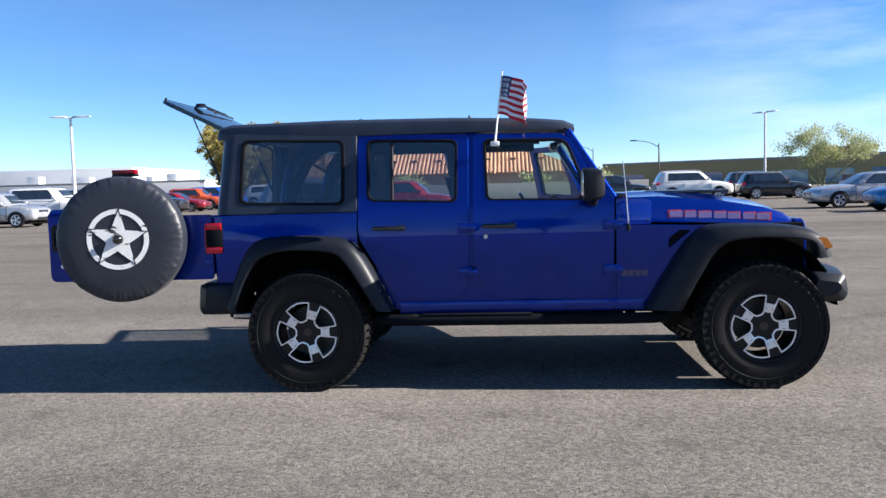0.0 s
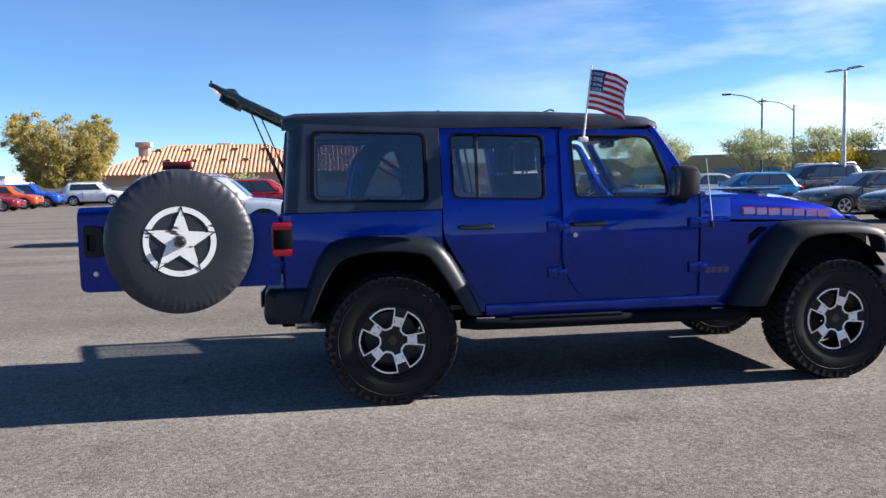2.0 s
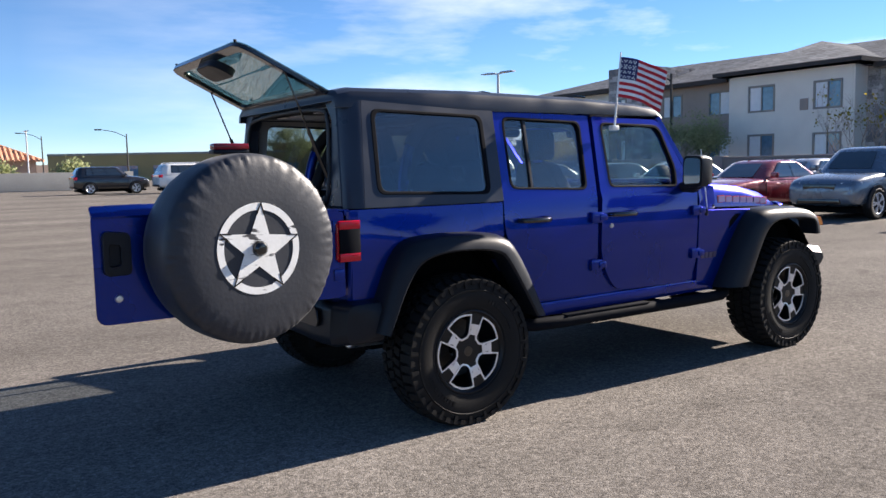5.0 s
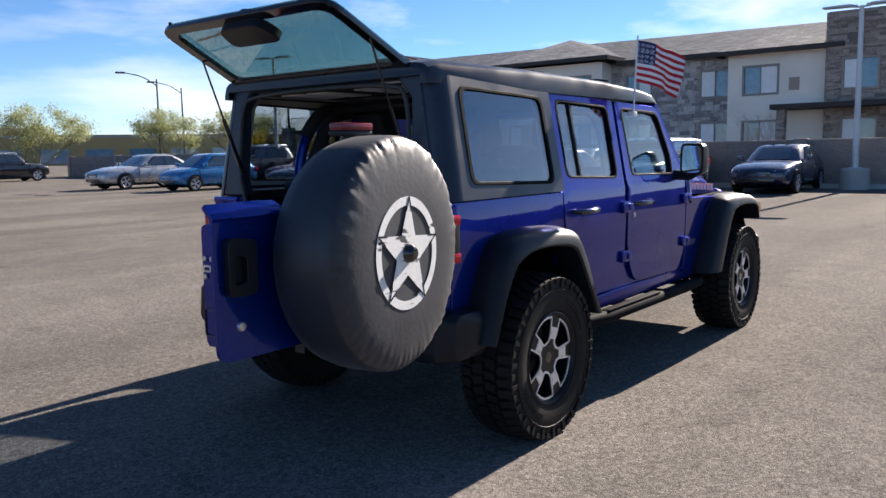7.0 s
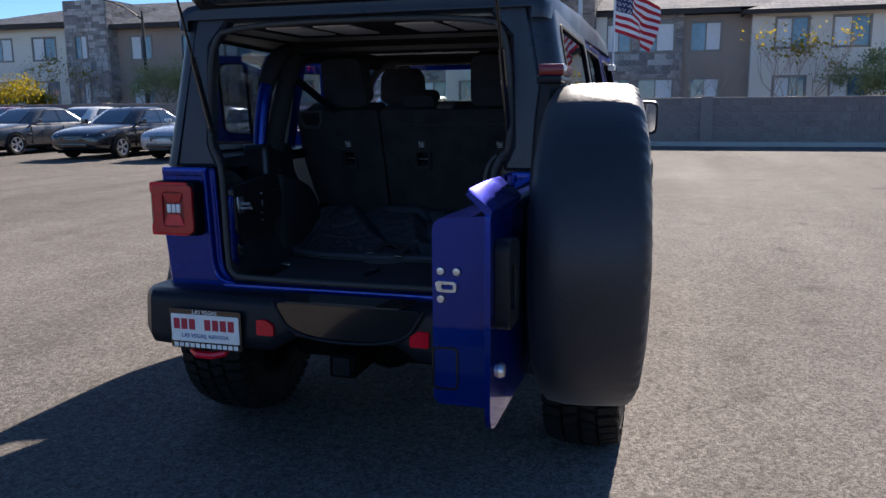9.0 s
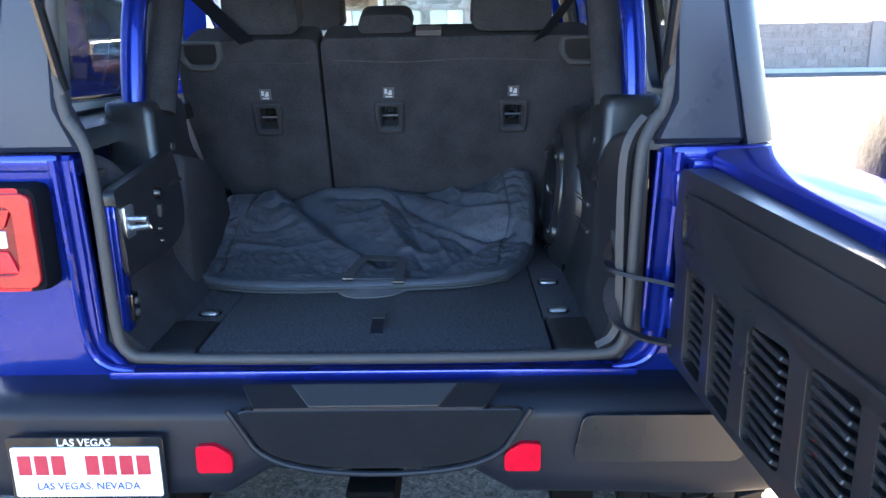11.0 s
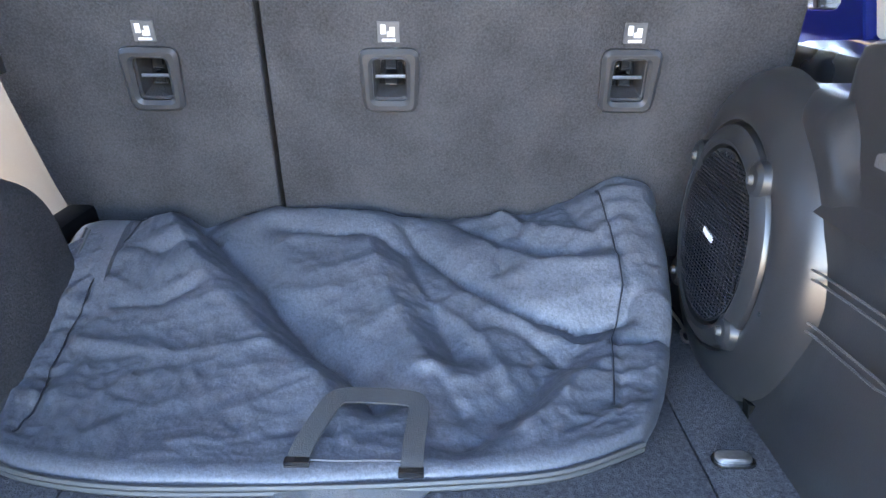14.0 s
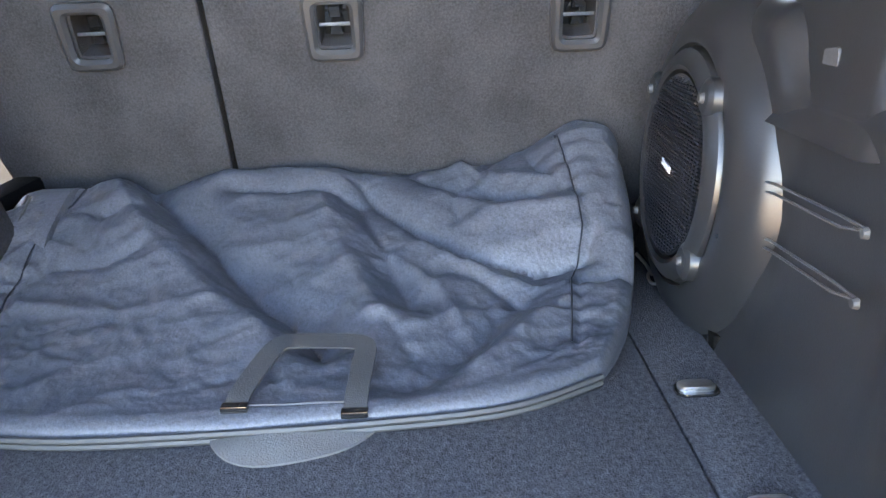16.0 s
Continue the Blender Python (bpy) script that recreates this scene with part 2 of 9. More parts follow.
M = {
    "asphalt": asphalt_mat(),
    "blue": mat("blue_paint", (0.0004, 0.021, 0.215), 0.3, metal=0.65, vary=0.05, scale=2, fine=900, bump=0.02, coat=1.0, depth=0.0005, spec=0.1),
    "top": mat("black_textured_top", (0.020, 0.027, 0.044), 0.34, vary=0.15, scale=5, fine=500, bump=0.05, depth=0.0006, spec=0.34),
    "plastic": mat("black_plastic", (0.008, 0.010, 0.015), 0.42, vary=0.2, scale=5, fine=420, bump=0.15, depth=0.0007, spec=0.22),
    "blackseal": mat("black_window_seal", (0.006, 0.007, 0.010), 0.75, vary=0.2, scale=8, fine=200, bump=0.1, spec=0.05),
    "tagink": mat("pale_grey_ink", (0.42, 0.42, 0.43), 0.7, vary=0.1, scale=30, fine=200, bump=0.0),
    "gloss": mat("gloss_black", (0.008, 0.008, 0.009), 0.12, vary=0.1, scale=8, fine=120, bump=0.0, coat=0.6),
    "under": mat("underbody_black", (0.004, 0.004, 0.004), 0.9, vary=0.3, scale=9, fine=70, bump=0.4, spec=0.03),
    "rubber": mat("tyre_rubber", (0.006, 0.006, 0.006), 0.68, vary=0.25, scale=14, fine=160, bump=0.3, tint=(0.013, 0.012, 0.012), spec=0.2),
    "silver": mat("machined_alloy", (0.80, 0.81, 0.84), 0.36, metal=0.7, vary=0.06, scale=9, fine=300, bump=0.05),
    "steel": mat("zinc_steel", (0.55, 0.55, 0.56), 0.35, metal=1.0, vary=0.15, scale=20, fine=200, bump=0.1),
    "rimblack": mat("rim_black", (0.006, 0.006, 0.007), 0.4, vary=0.15, scale=12, fine=200, bump=0.05, spec=0.3),
    "disc": mat("brake_disc", (0.06, 0.058, 0.056), 0.5, metal=0.9, vary=0.2, scale=12, fine=90, bump=0.1),
    "cover": mat("vinyl_cover", (0.008, 0.011, 0.019), 0.5, vary=0.3, scale=6, fine=260, bump=0.5, tint=(0.016, 0.020, 0.031), relief=60, depth=0.0015, spec=0.55),
    "seal": mat("grey_seal", (0.036, 0.036, 0.037), 0.6, vary=0.12, scale=3, fine=160, bump=0.2),
    "cloth": mat("seat_cloth", (0.016, 0.016, 0.018), 0.95, vary=0.2, scale=9, fine=300, bump=0.9, spec=0.12, tint=(0.047, 0.047, 0.052)),
    "carpet": mat("cargo_carpet", (0.022, 0.022, 0.025), 1.0, vary=0.3, scale=150, fine=420, bump=1.0, spec=0.08, tint=(0.095, 0.094, 0.104), depth=0.004),
    "trim": mat("interior_trim", (0.013, 0.0135, 0.015), 0.34, vary=0.15, scale=4, fine=380, bump=0.12, depth=0.0008, spec=0.6),
    "bezel": mat("grey_bezel", (0.058, 0.058, 0.061), 0.38, vary=0.1, scale=9, fine=300, bump=0.2),
    "latchtrim": mat("latch_trim", (0.026, 0.026, 0.028), 0.36, vary=0.1, scale=9, fine=300, bump=0.2),
    "looseweb": mat("pale_webbing", (0.085, 0.083, 0.084), 0.8, vary=0.2, scale=30, fine=500, bump=0.8),
    "headliner": mat("headliner", (0.46, 0.45, 0.43), 0.95, vary=0.1, scale=4, fine=300, bump=0.3),
    "bag": mat("bag_fabric", (0.022, 0.026, 0.034), 0.5, vary=0.3, scale=200, fine=460, bump=1.0, tint=(0.078, 0.087, 0.106), spec=0.5, relief=140, depth=0.003),
    "webbing": mat("grey_webbing", (0.022, 0.022, 0.024), 0.85, vary=0.2, scale=30, fine=600, bump=0.6),
    "red": mat("red_lens", (0.62, 0.003, 0.02), 0.2, vary=0.12, scale=40, fine=240, bump=0.2, coat=0.35, spec=0.35),
    "lensred": mat("inner_red_lens", (0.42, 0.008, 0.016), 0.14, vary=0.15, scale=50, fine=300, bump=0.3, coat=0.6, spec=0.4),
    "darkred": mat("dark_red_lens", (0.17, 0.001, 0.008), 0.2, vary=0.2, scale=60, fine=300, bump=0.3, coat=0.35, spec=0.35),
    "amber": lens_mat("amber_lens", (0.75, 0.20, 0.01)),
    "clearlens": lens_mat("clear_lens", (0.75, 0.78, 0.80)),
    "white": mat("white_plastic", (0.78, 0.78, 0.76), 0.4, vary=0.05, scale=8, fine=90, bump=0.05),
    "decal": mat("white_decal", (0.75, 0.75, 0.73), 0.55, vary=0.04, scale=20, fine=80, bump=0.1),
    "redink": mat("red_ink", (0.45, 0.02, 0.04), 0.5, vary=0.1, scale=30, fine=200, bump=0.0),
    "blueink": mat("blue_ink", (0.03, 0.05, 0.25), 0.5, vary=0.1, scale=30, fine=200, bump=0.0),
    "badge": mat("grey_badge", (0.085, 0.075, 0.14), 0.4, metal=0.5, vary=0.1, scale=30, fine=200, bump=0.0),
    "letter": mat("violet_lettering", (0.20, 0.16, 0.36), 0.4, metal=0.2, vary=0.06, scale=30, fine=200, bump=0.0),
    "flagred": mat("flag_red", (0.50, 0.015, 0.03), 0.8, vary=0.1, scale=12, fine=400, bump=0.2),
    "flagwhite": mat("flag_white", (0.80, 0.80, 0.80), 0.8, vary=0.04, scale=12, fine=400, bump=0.2),
    "flagblue": mat("flag_blue", (0.015, 0.02, 0.10), 0.8, vary=0.1, scale=12, fine=400, bump=0.2),
    "mirror": mat("mirror_glass", (0.9, 0.92, 0.93), 0.02, metal=1.0, vary=0.01, scale=5, fine=50, bump=0.0),
    "privacy": glass("privacy_glass", (0.53, 0.58, 0.62), 0.115, 0.66),
    "tinted": glass("tinted_glass", (0.66, 0.70, 0.72), 0.10, 0.66),
    "hatchglass": glass("hatch_glass", (0.56, 0.66, 0.59), 0.05, 0.92),
    "clear": glass("clear_glass", (0.86, 0.92, 0.89), 0.04),
}

SHEEN = M["cover"].node_tree.nodes["Principled BSDF"]
SHEEN.inputs["Sheen Weight"].default_value, SHEEN.inputs["Sheen Roughness"].default_value = 0.06, 0.4
PAINT = M["blue"].node_tree.nodes["Principled BSDF"]
PAINT.inputs["Coat IOR"].default_value = 1.37
PAINT.inputs["Specular Tint"].default_value = (0.01, 0.10, 0.85, 1)


def worn_decal():
    """White print with cracks through which the dark vinyl shows."""
    m = M["decal"]
    n, l = m.node_tree.nodes, m.node_tree.links
    b = n["Principled BSDF"]
    co = next(k for k in n if k.type == "TEX_COORD")
    crack, mp = n.new("ShaderNodeTexNoise"), n.new("ShaderNodeMapping")
    mp.inputs["Scale"].default_value = (6, 20, 26)
    crack.inputs["Scale"].default_value, crack.inputs["Detail"].default_value = 1.2, 6.0
    l.new(co.outputs["Object"], mp.inputs["Vector"])
    l.new(mp.outputs["Vector"], crack.inputs["Vector"])
    ramp = n.new("ShaderNodeMapRange")
    ramp.inputs["From Min"].default_value, ramp.inputs["From Max"].default_value = 0.62, 0.66
    l.new(crack.outputs["Fac"], ramp.inputs["Value"])
    mix = n.new("ShaderNodeMix")
    mix.data_type = "RGBA"
    mix.inputs["B"].default_value = (0.04, 0.04, 0.045, 1)
    l.new(b.inputs["Base Color"].links[0].from_socket, mix.inputs["A"])
    l.new(ramp.outputs["Result"], mix.inputs["Factor"])
    l.new(mix.outputs["Result"], b.inputs["Base Color"])


worn_decal()


def crumple():
    """Sharp small creases on top of the bag cloth's weave."""
    n, l = M["bag"].node_tree.nodes, M["bag"].node_tree.links
    bp = next(k for k in n if k.type == "BUMP")
    co = next(k for k in n if k.type == "TEX_COORD")
    fold, mp, add = n.new("ShaderNodeTexNoise"), n.new("ShaderNodeMapping"), n.new("ShaderNodeMath")
    fold.noise_type = "RIDGED_MULTIFRACTAL"
    fold.inputs["Scale"].default_value, fold.inputs["Detail"].default_value = 7.0, 3.0
    fold.inputs["Distortion"].default_value = 0.6
    mp.inputs["Scale"].default_value, mp.inputs["Rotation"].default_value = (1.0, 1.7, 1.0), (0, 0, 0.5)
    add.operation = "MULTIPLY_ADD"
    add.inputs[1].default_value = 1.1
    weave = n.new("ShaderNodeMath")
    weave.operation = "MULTIPLY"
    weave.inputs[1].default_value = 0.35
    l.new(co.outputs["Object"], mp.inputs["Vector"])
    l.new(mp.outputs["Vector"], fold.inputs["Vector"])
    l.new(fold.outputs["Fac"], add.inputs[0])
    l.new(bp.inputs["Height"].links[0].from_socket, weave.inputs[0])
    l.new(weave.outputs[0], add.inputs[2])
    l.new(add.outputs[0], bp.inputs["Height"])


crumple()


# ---- mesh helpers ----
def part(name, bm, mats, parent=None, label="", sharp=32, m=None):
    """Links a bmesh as one mesh object, under parent if given."""
    bmesh.ops.remove_doubles(bm, verts=bm.verts, dist=1e-5)
    bmesh.ops.recalc_face_normals(bm, faces=bm.faces)
    lim = radians(sharp)
    for f in bm.faces:
        f.smooth = True
    for e in bm.edges:
        if len(e.link_faces) != 2 or e.calc_face_angle(0) > lim:
            e.smooth = False
    me = bpy.data.meshes.new(name)
    bm.to_mesh(me)
    bm.free()
    for k in mats if isinstance(mats, (list, tuple)) else [mats]:
        me.materials.append(k)
    ob = new(name, me)
    if parent:
        ob.parent = parent
    if m is not None:
        ob.matrix_local = m
    return tagged(ob, label)


def again(name, ob, parent, m, label=""):
    """The same mesh, with its own parts, once more under a parent."""
    o = new(name, ob.data)
    o.parent = parent
    o.matrix_local = m
    for k in ob.children:
        again(k.name.split(".")[0], k, o, k.matrix_local.copy())
    return tagged(o, label)


def thing(name, label, category, group="", m=None):
    e = new(name)
    if m is not None:
        e.matrix_world = m
    return tagged(e, label, category, group)


def bevel(bm, size, segs=2, angle=35, faces=None):
    pool = {e for f in faces for e in f.edges} if faces else bm.edges
    es = [e for e in pool if len(e.link_faces) == 2 and e.calc_face_angle(0) > radians(angle)]
    if es and size > 0:
        bmesh.ops.bevel(bm, geom=es, offset=size, segments=segs, profile=0.6, affect="EDGES", clamp_overlap=True)


def box(bm, x0, x1, y0, y1, z0, z1, r=0.0, segs=2, m=None):
    """A box, its edges rounded by r, joined to bm."""
    t = bmesh.new()
    bmesh.ops.create_cube(t, size=1)
    for v in t.verts:
        v.co = Vector(((x0 + x1) / 2 + v.co.x * (x1 - x0), (y0 + y1) / 2 + v.co.y * (y1 - y0), (z0 + z1) / 2 + v.co.z * (z1 - z0)))
    bevel(t, r, segs)
    merge(bm, t, m)
    return bm


def merge(bm, t, m=None, index=None):
    if m is not None:
        bmesh.ops.transform(t, matrix=m, verts=t.verts)
    made = {v: bm.verts.new(v.co) for v in t.verts}
    for f in t.faces:
        try:
            g = bm.faces.new([made[v] for v in f.verts])
            g.material_index = f.material_index if index is None else index
        except ValueError:
            pass
    t.free()


def loft(bm, rings, closed=True, caps=True, index=0):
    """Skins rings of points, one after another."""
    rows = [[bm.verts.new(p) for p in ring] for ring in rings]
    n = len(rows[0])
    for a, b in zip(rows, rows[1:]):
        for i in range(n if closed else n - 1):
            j = (i + 1) % n
            f = bm.faces.new((a[i], a[j], b[j], b[i]))
            f.material_index = index
    if caps and closed:
        for row in (rows[0], rows[-1]):
            f = bm.faces.new(row)
            f.material_index = index
    return rows


def rounded(points, r, n=4):
    """A closed outline with its corners rounded; r: one radius or one for each corner."""
    out = []
    k = len(points)
    for i, p in enumerate(points):
        rad = r[i] if isinstance(r, (list, tuple)) else r
        p, a, b = Vector(p), Vector(points[i - 1]), Vector(points[(i + 1) % k])
        da, db = (a - p), (b - p)
        d = min(rad, da.length * 0.48, db.length * 0.48)
        if d < 1e-4:
            out.append(tuple(p))
            continue
        s, e = p + da.normalized() * d, p + db.normalized() * d
        for j in range(n + 1):
            t = j / n
            out.append(tuple(s * (1 - t) ** 2 + p * 2 * t * (1 - t) + e * t ** 2))
    return out


def plate(outer, holes=(), thick=0.02, place=None, cuts=(), edge=0.0):
    """A flat plate with holes, thick along its third axis; place(u, v, w) lays it into space. cuts: heights v at which it may bend."""
    t = bmesh.new()
    for loop in (outer, *holes):
        vs = [t.verts.new((u, v, 0)) for u, v in loop]
        for a, b in zip(vs, vs[1:] + vs[:1]):
            t.edges.new((a, b))
    bmesh.ops.triangle_fill(t, use_beauty=True, use_dissolve=False, edges=t.edges[:], normal=(0, 0, 1))
    for c in cuts:
        bmesh.ops.bisect_plane(t, geom=t.verts[:] + t.edges[:] + t.faces[:], plane_co=(0, c, 0), plane_no=(0, 1, 0), dist=1e-5)
    bm = bmesh.new()
    low = {v: bm.verts.new((v.co.x, v.co.y, 0)) for v in t.verts}
    top = {v: bm.verts.new((v.co.x, v.co.y, thick)) for v in t.verts}
    for f in t.faces:
        bm.faces.new([low[v] for v in f.verts])
        bm.faces.new([top[v] for v in reversed(f.verts)])
    for e in t.edges:
        if len(e.link_faces) == 1:
            a, b = e.verts
            bm.faces.new((low[a], low[b], top[b], top[a]))
    t.free()
    bmesh.ops.recalc_face_normals(bm, faces=bm.faces)
    if edge:
        bevel(bm, edge, 1, 60)
    if place:
        for v in bm.verts:
            v.co = place(*v.co)
    return bm


def tube(bm, points, r, sides=8, caps=True, index=0, flat=None):
    """A round rod along points; r: one radius or one for each point. flat: (width, thickness) of a strap instead, with its normal kept near flat[2]."""
    pts = [Vector(p) for p in points]
    rings, up = [], Vector((0, 0, 1))
    for i, p in enumerate(pts):
        d = (pts[min(i + 1, len(pts) - 1)] - pts[max(i - 1, 0)]).normalized()
        if flat:
            up = Vector(flat[2])
        a = d.cross(up)
        if a.length < 1e-3:
            a = d.cross(Vector((1, 0, 0)))
        a.normalize()
        b = a.cross(d).normalized()
        if flat:
            w, h = flat[0] / 2, flat[1] / 2
            rings.append([p + a * w + b * h, p - a * w + b * h, p - a * w - b * h, p + a * w - b * h])
        else:
            q = r[i] if isinstance(r, (list, tuple)) else r
            rings.append([p + (a * math.cos(2 * math.pi * k / sides) + b * math.sin(2 * math.pi * k / sides)) * q for k in range(sides)])
    loft(bm, rings, True, caps, index)
    return bm


def lathe(bm, profile, steps=48, axis="y", centre=(0, 0, 0), index=0):
    """Turns (radius, height) pairs round an axis."""
    c = Vector(centre)
    rings = []
    for k in range(steps):
        a = 2 * math.pi * k / steps
        ring = []
        for r, h in profile:
            p = (r * math.cos(a), h, r * math.sin(a)) if axis == "y" else (h, r * math.cos(a), r * math.sin(a)) if axis == "x" else (r * math.cos(a), r * math.sin(a), h)
            ring.append(c + Vector(p))
        rings.append(ring)
    rows = [[bm.verts.new(p) for p in ring] for ring in rings]
    for a, b in zip(rows, rows[1:] + rows[:1]):
        for i in range(len(profile) - 1):
            f = bm.faces.new((a[i], a[i + 1], b[i + 1], b[i]))
            f.material_index = index
    return bm


def smooth_line(pts, n=3):
    """A line drawn through points with eased corners."""
    for _ in range(n):
        out = [Vector(pts[0])]
        for a, b in zip(pts, pts[1:]):
            a, b = Vector(a), Vector(b)
            out += [a.lerp(b, 0.25), a.lerp(b, 0.75)]
        pts = out + [Vector(pts[-1])]
    return pts


def text(name, words, size, m, material, parent, label=""):
    """Raised lettering as a mesh."""
    cu = bpy.data.curves.new(name, "FONT")
    cu.body, cu.size, cu.extrude, cu.align_x, cu.align_y, cu.resolution_u = words, size, 0.0008, "CENTER", "CENTER", 3
    tmp = bpy.data.objects.new(name, cu)
    scene.collection.objects.link(tmp)
    bpy.context.view_layer.update()
    me = bpy.data.meshes.new_from_object(tmp.evaluated_get(bpy.context.evaluated_depsgraph_get()))
    bpy.data.objects.remove(tmp)
    me.materials.clear()
    me.materials.append(material)
    ob = new(name, me)
    ob.parent = parent
    ob.matrix_local = m
    return tagged(ob, label)


def ground_z(x, y):
    """The lot is level round the car and rises very gently away from it."""
    return 0.0055 * min(max(0.0, math.hypot(x, y) - 16.0), 60.0)


# ---- ground ----
def build_ground():
    bm = bmesh.new()
    radii = [0, 4, 8, 12, 16, 20, 25, 30, 36, 44, 54, 66, 76, 100, 150, 250, 500, 1200, 2500]
    rows = []
    for r in radii[1:]:
        rows.append([bm.verts.new((r * math.cos(k * math.pi / 36), r * math.sin(k * math.pi / 36), ground_z(r, 0))) for k in range(72)])
    c = bm.verts.new((0, 0, 0))
    for k in range(72):
        bm.faces.new((c, rows[0][k], rows[0][(k + 1) % 72]))
        for a, b in zip(rows, rows[1:]):
            bm.faces.new((a[k], b[k], b[(k + 1) % 72], a[(k + 1) % 72]))
    return tagged(part("ground", bm, M["asphalt"]), "sun-bleached grey asphalt of an open car lot", "ground", kind="structure")


build_ground()


# ---- the car in the middle ----
CUTS = (0.65, 0.8, 1.0, 1.2, 1.24, 1.5)


def half_width(z):
    """Half the body's width at a height: bellied below the belt, leaning in above it."""
    return 0.80 + 0.024 * math.sin(min(max((z - 0.5) / 0.9, 0), 1) * math.pi * 0.75) if z < 1.2 else 0.814 - (z - 1.2) * 0.19


def flank(s, off=0.0):
    return lambda u, v, w: Vector((u, s * (half_width(v) + off - w), v))


def across(x, lean=0.0, z0=1.2):
    """Lays a plate across the car at x: u is y, v is z."""
    return lambda u, v, w: Vector((x + max(0, v - z0) * lean + w, u, v))


jeep = thing("off_road_car", "blue four-door off-road car with black hardtop, rear hatch and tailgate open", "car")


def ring_outline(points, grow):
    c = Vector((sum(p[0] for p in points) / len(points), sum(p[1] for p in points) / len(points)))
    out = []
    for p in points:
        d = Vector(p) - c
        out.append(tuple(c + d * (1 + grow / max(d.length, 1e-3))))
    return out


REAR_WIN = rounded([(0.425, 1.285), (1.02, 1.262), (1.028, 1.674), (0.425, 1.692)], 0.05)
FRONT_WIN = rounded([(1.237, 1.27), (1.865, 1.258), (1.872, 1.38), (1.765, 1.655), (1.222, 1.672)], [0.04, 0.03, 0.05, 0.06, 0.05])
QUARTER_WIN = rounded([(-0.462, 1.287), (0.248, 1.265), (0.248, 1.695), (-0.448, 1.716)], 0.05)
REAR_DOOR = rounded([(0.352, 1.735), (1.114, 1.718), (1.098, 0.71), (1.03, 0.598), (0.60, 0.604), (0.352, 1.03)], [0.02, 0.02, 0.10, 0.10, 0.05, 0.05])
FRONT_DOOR = rounded([(1.148, 1.716), (1.77, 1.702), (1.99, 1.335), (2.079, 1.26), (2.066, 0.69), (2.0, 0.582), (1.27, 0.594), (1.131, 0.80)], [0.02, 0.06, 0.03, 0.02, 0.09, 0.09, 0.09, 0.12])


def handle_mesh(x, z, s):
    bm = bmesh.new()
    y = s * half_width(z)
    pts = [(x - 0.108, y, z), (x - 0.095, y + s * 0.035, z), (x - 0.06, y + s * 0.05, z), (x + 0.07, y + s * 0.05, z), (x + 0.10, y + s * 0.035, z), (x + 0.108, y, z)]
    tube(bm, pts, [0.012, 0.015, 0.016, 0.016, 0.016, 0.014], 12)
    box(bm, x + 0.07, x + 0.115, min(y, y + s * 0.035), max(y, y + s * 0.035), z - 0.02, z + 0.02, 0.008)
    return bm


def car_door(s, front, swing=0.0):
    name = "front_door" if front else "rear_door"
    outline, win = (FRONT_DOOR, FRONT_WIN) if front else (REAR_DOOR, REAR_WIN)
    hx = 2.075 if front else 1.106
    side = flank(s)
    d = part(name, plate(outline, [win], 0.045, side, CUTS, 0.005), M["blue"], jeep, "swung open" if swing else "")
    part("window_seal", plate(ring_outline(win, 0.014), [ring_outline(win, -0.007)], 0.03, flank(s, 0.003), (1.5,), 0.003), M["blackseal"], d)
    pane = part("window_pane", plate(ring_outline(win, 0.004), [], 0.004, flank(s, -0.016), (1.5,)), M["clear" if front else "tinted"], d, "clear glass" if front else "dark tinted glass")
    pane.visible_shadow = not front
    if not front:
        part("window_divider", plate([(0.575, 1.275), (0.597, 1.275), (0.597, 1.69), (0.575, 1.69)], [], 0.02, flank(s, -0.004), (1.5,), 0.003), M["plastic"], d)
    # dark lining on the inside of the door
    low = [(u, min(v, 1.235)) for u, v in outline]
    inner = [p for i, p in enumerate(low) if p != low[i - 1]]
    c = Vector((sum(p[0] for p in inner) / len(inner), sum(p[1] for p in inner) / len(inner)))
    inner = [tuple(c + (Vector(p) - c) * 0.94) for p in inner]
    part("door_lining", plate(inner, [], 0.035, flank(s, -0.046), (0.8, 1.0), 0.008), M["trim"], d)
    hxm = 1.305 if front else 0.562
    part("door_handle", handle_mesh(hxm, 1.093, s), M["gloss"], d)
    for z in (1.08, 0.78):
        bm = bmesh.new()
        y = s * half_width(z)
        box(bm, hx - 0.075, hx + 0.02, min(y - s * 0.004, y + s * 0.022), max(y - s * 0.004, y + s * 0.022), z - 0.035, z + 0.035, 0.01)
        box(bm, hx - 0.012, hx + 0.05, min(y, y + s * 0.03), max(y, y + s * 0.03), z - 0.022, z + 0.022, 0.01)
        part("hinge", bm, M["blue"], d)
    bm = bmesh.new()
    if front:
        lathe(bm, [(0.0, s * 0.006), (0.014, s * 0.006), (0.016, 0.0)], 20, "y", (1.219, s * half_width(1.02), 1.02))
        part("lock_cap", bm, M["steel"], d)
        mir = mirror_housing(s, d)
    else:
        bm.free()
    if swing:
        h = Vector((hx, s * 0.82, 0))
        d.matrix_local = Matrix.Translation(h) @ Matrix.Rotation(radians(-s * swing), 4, "Z") @ Matrix.Translation(-h)
    return d


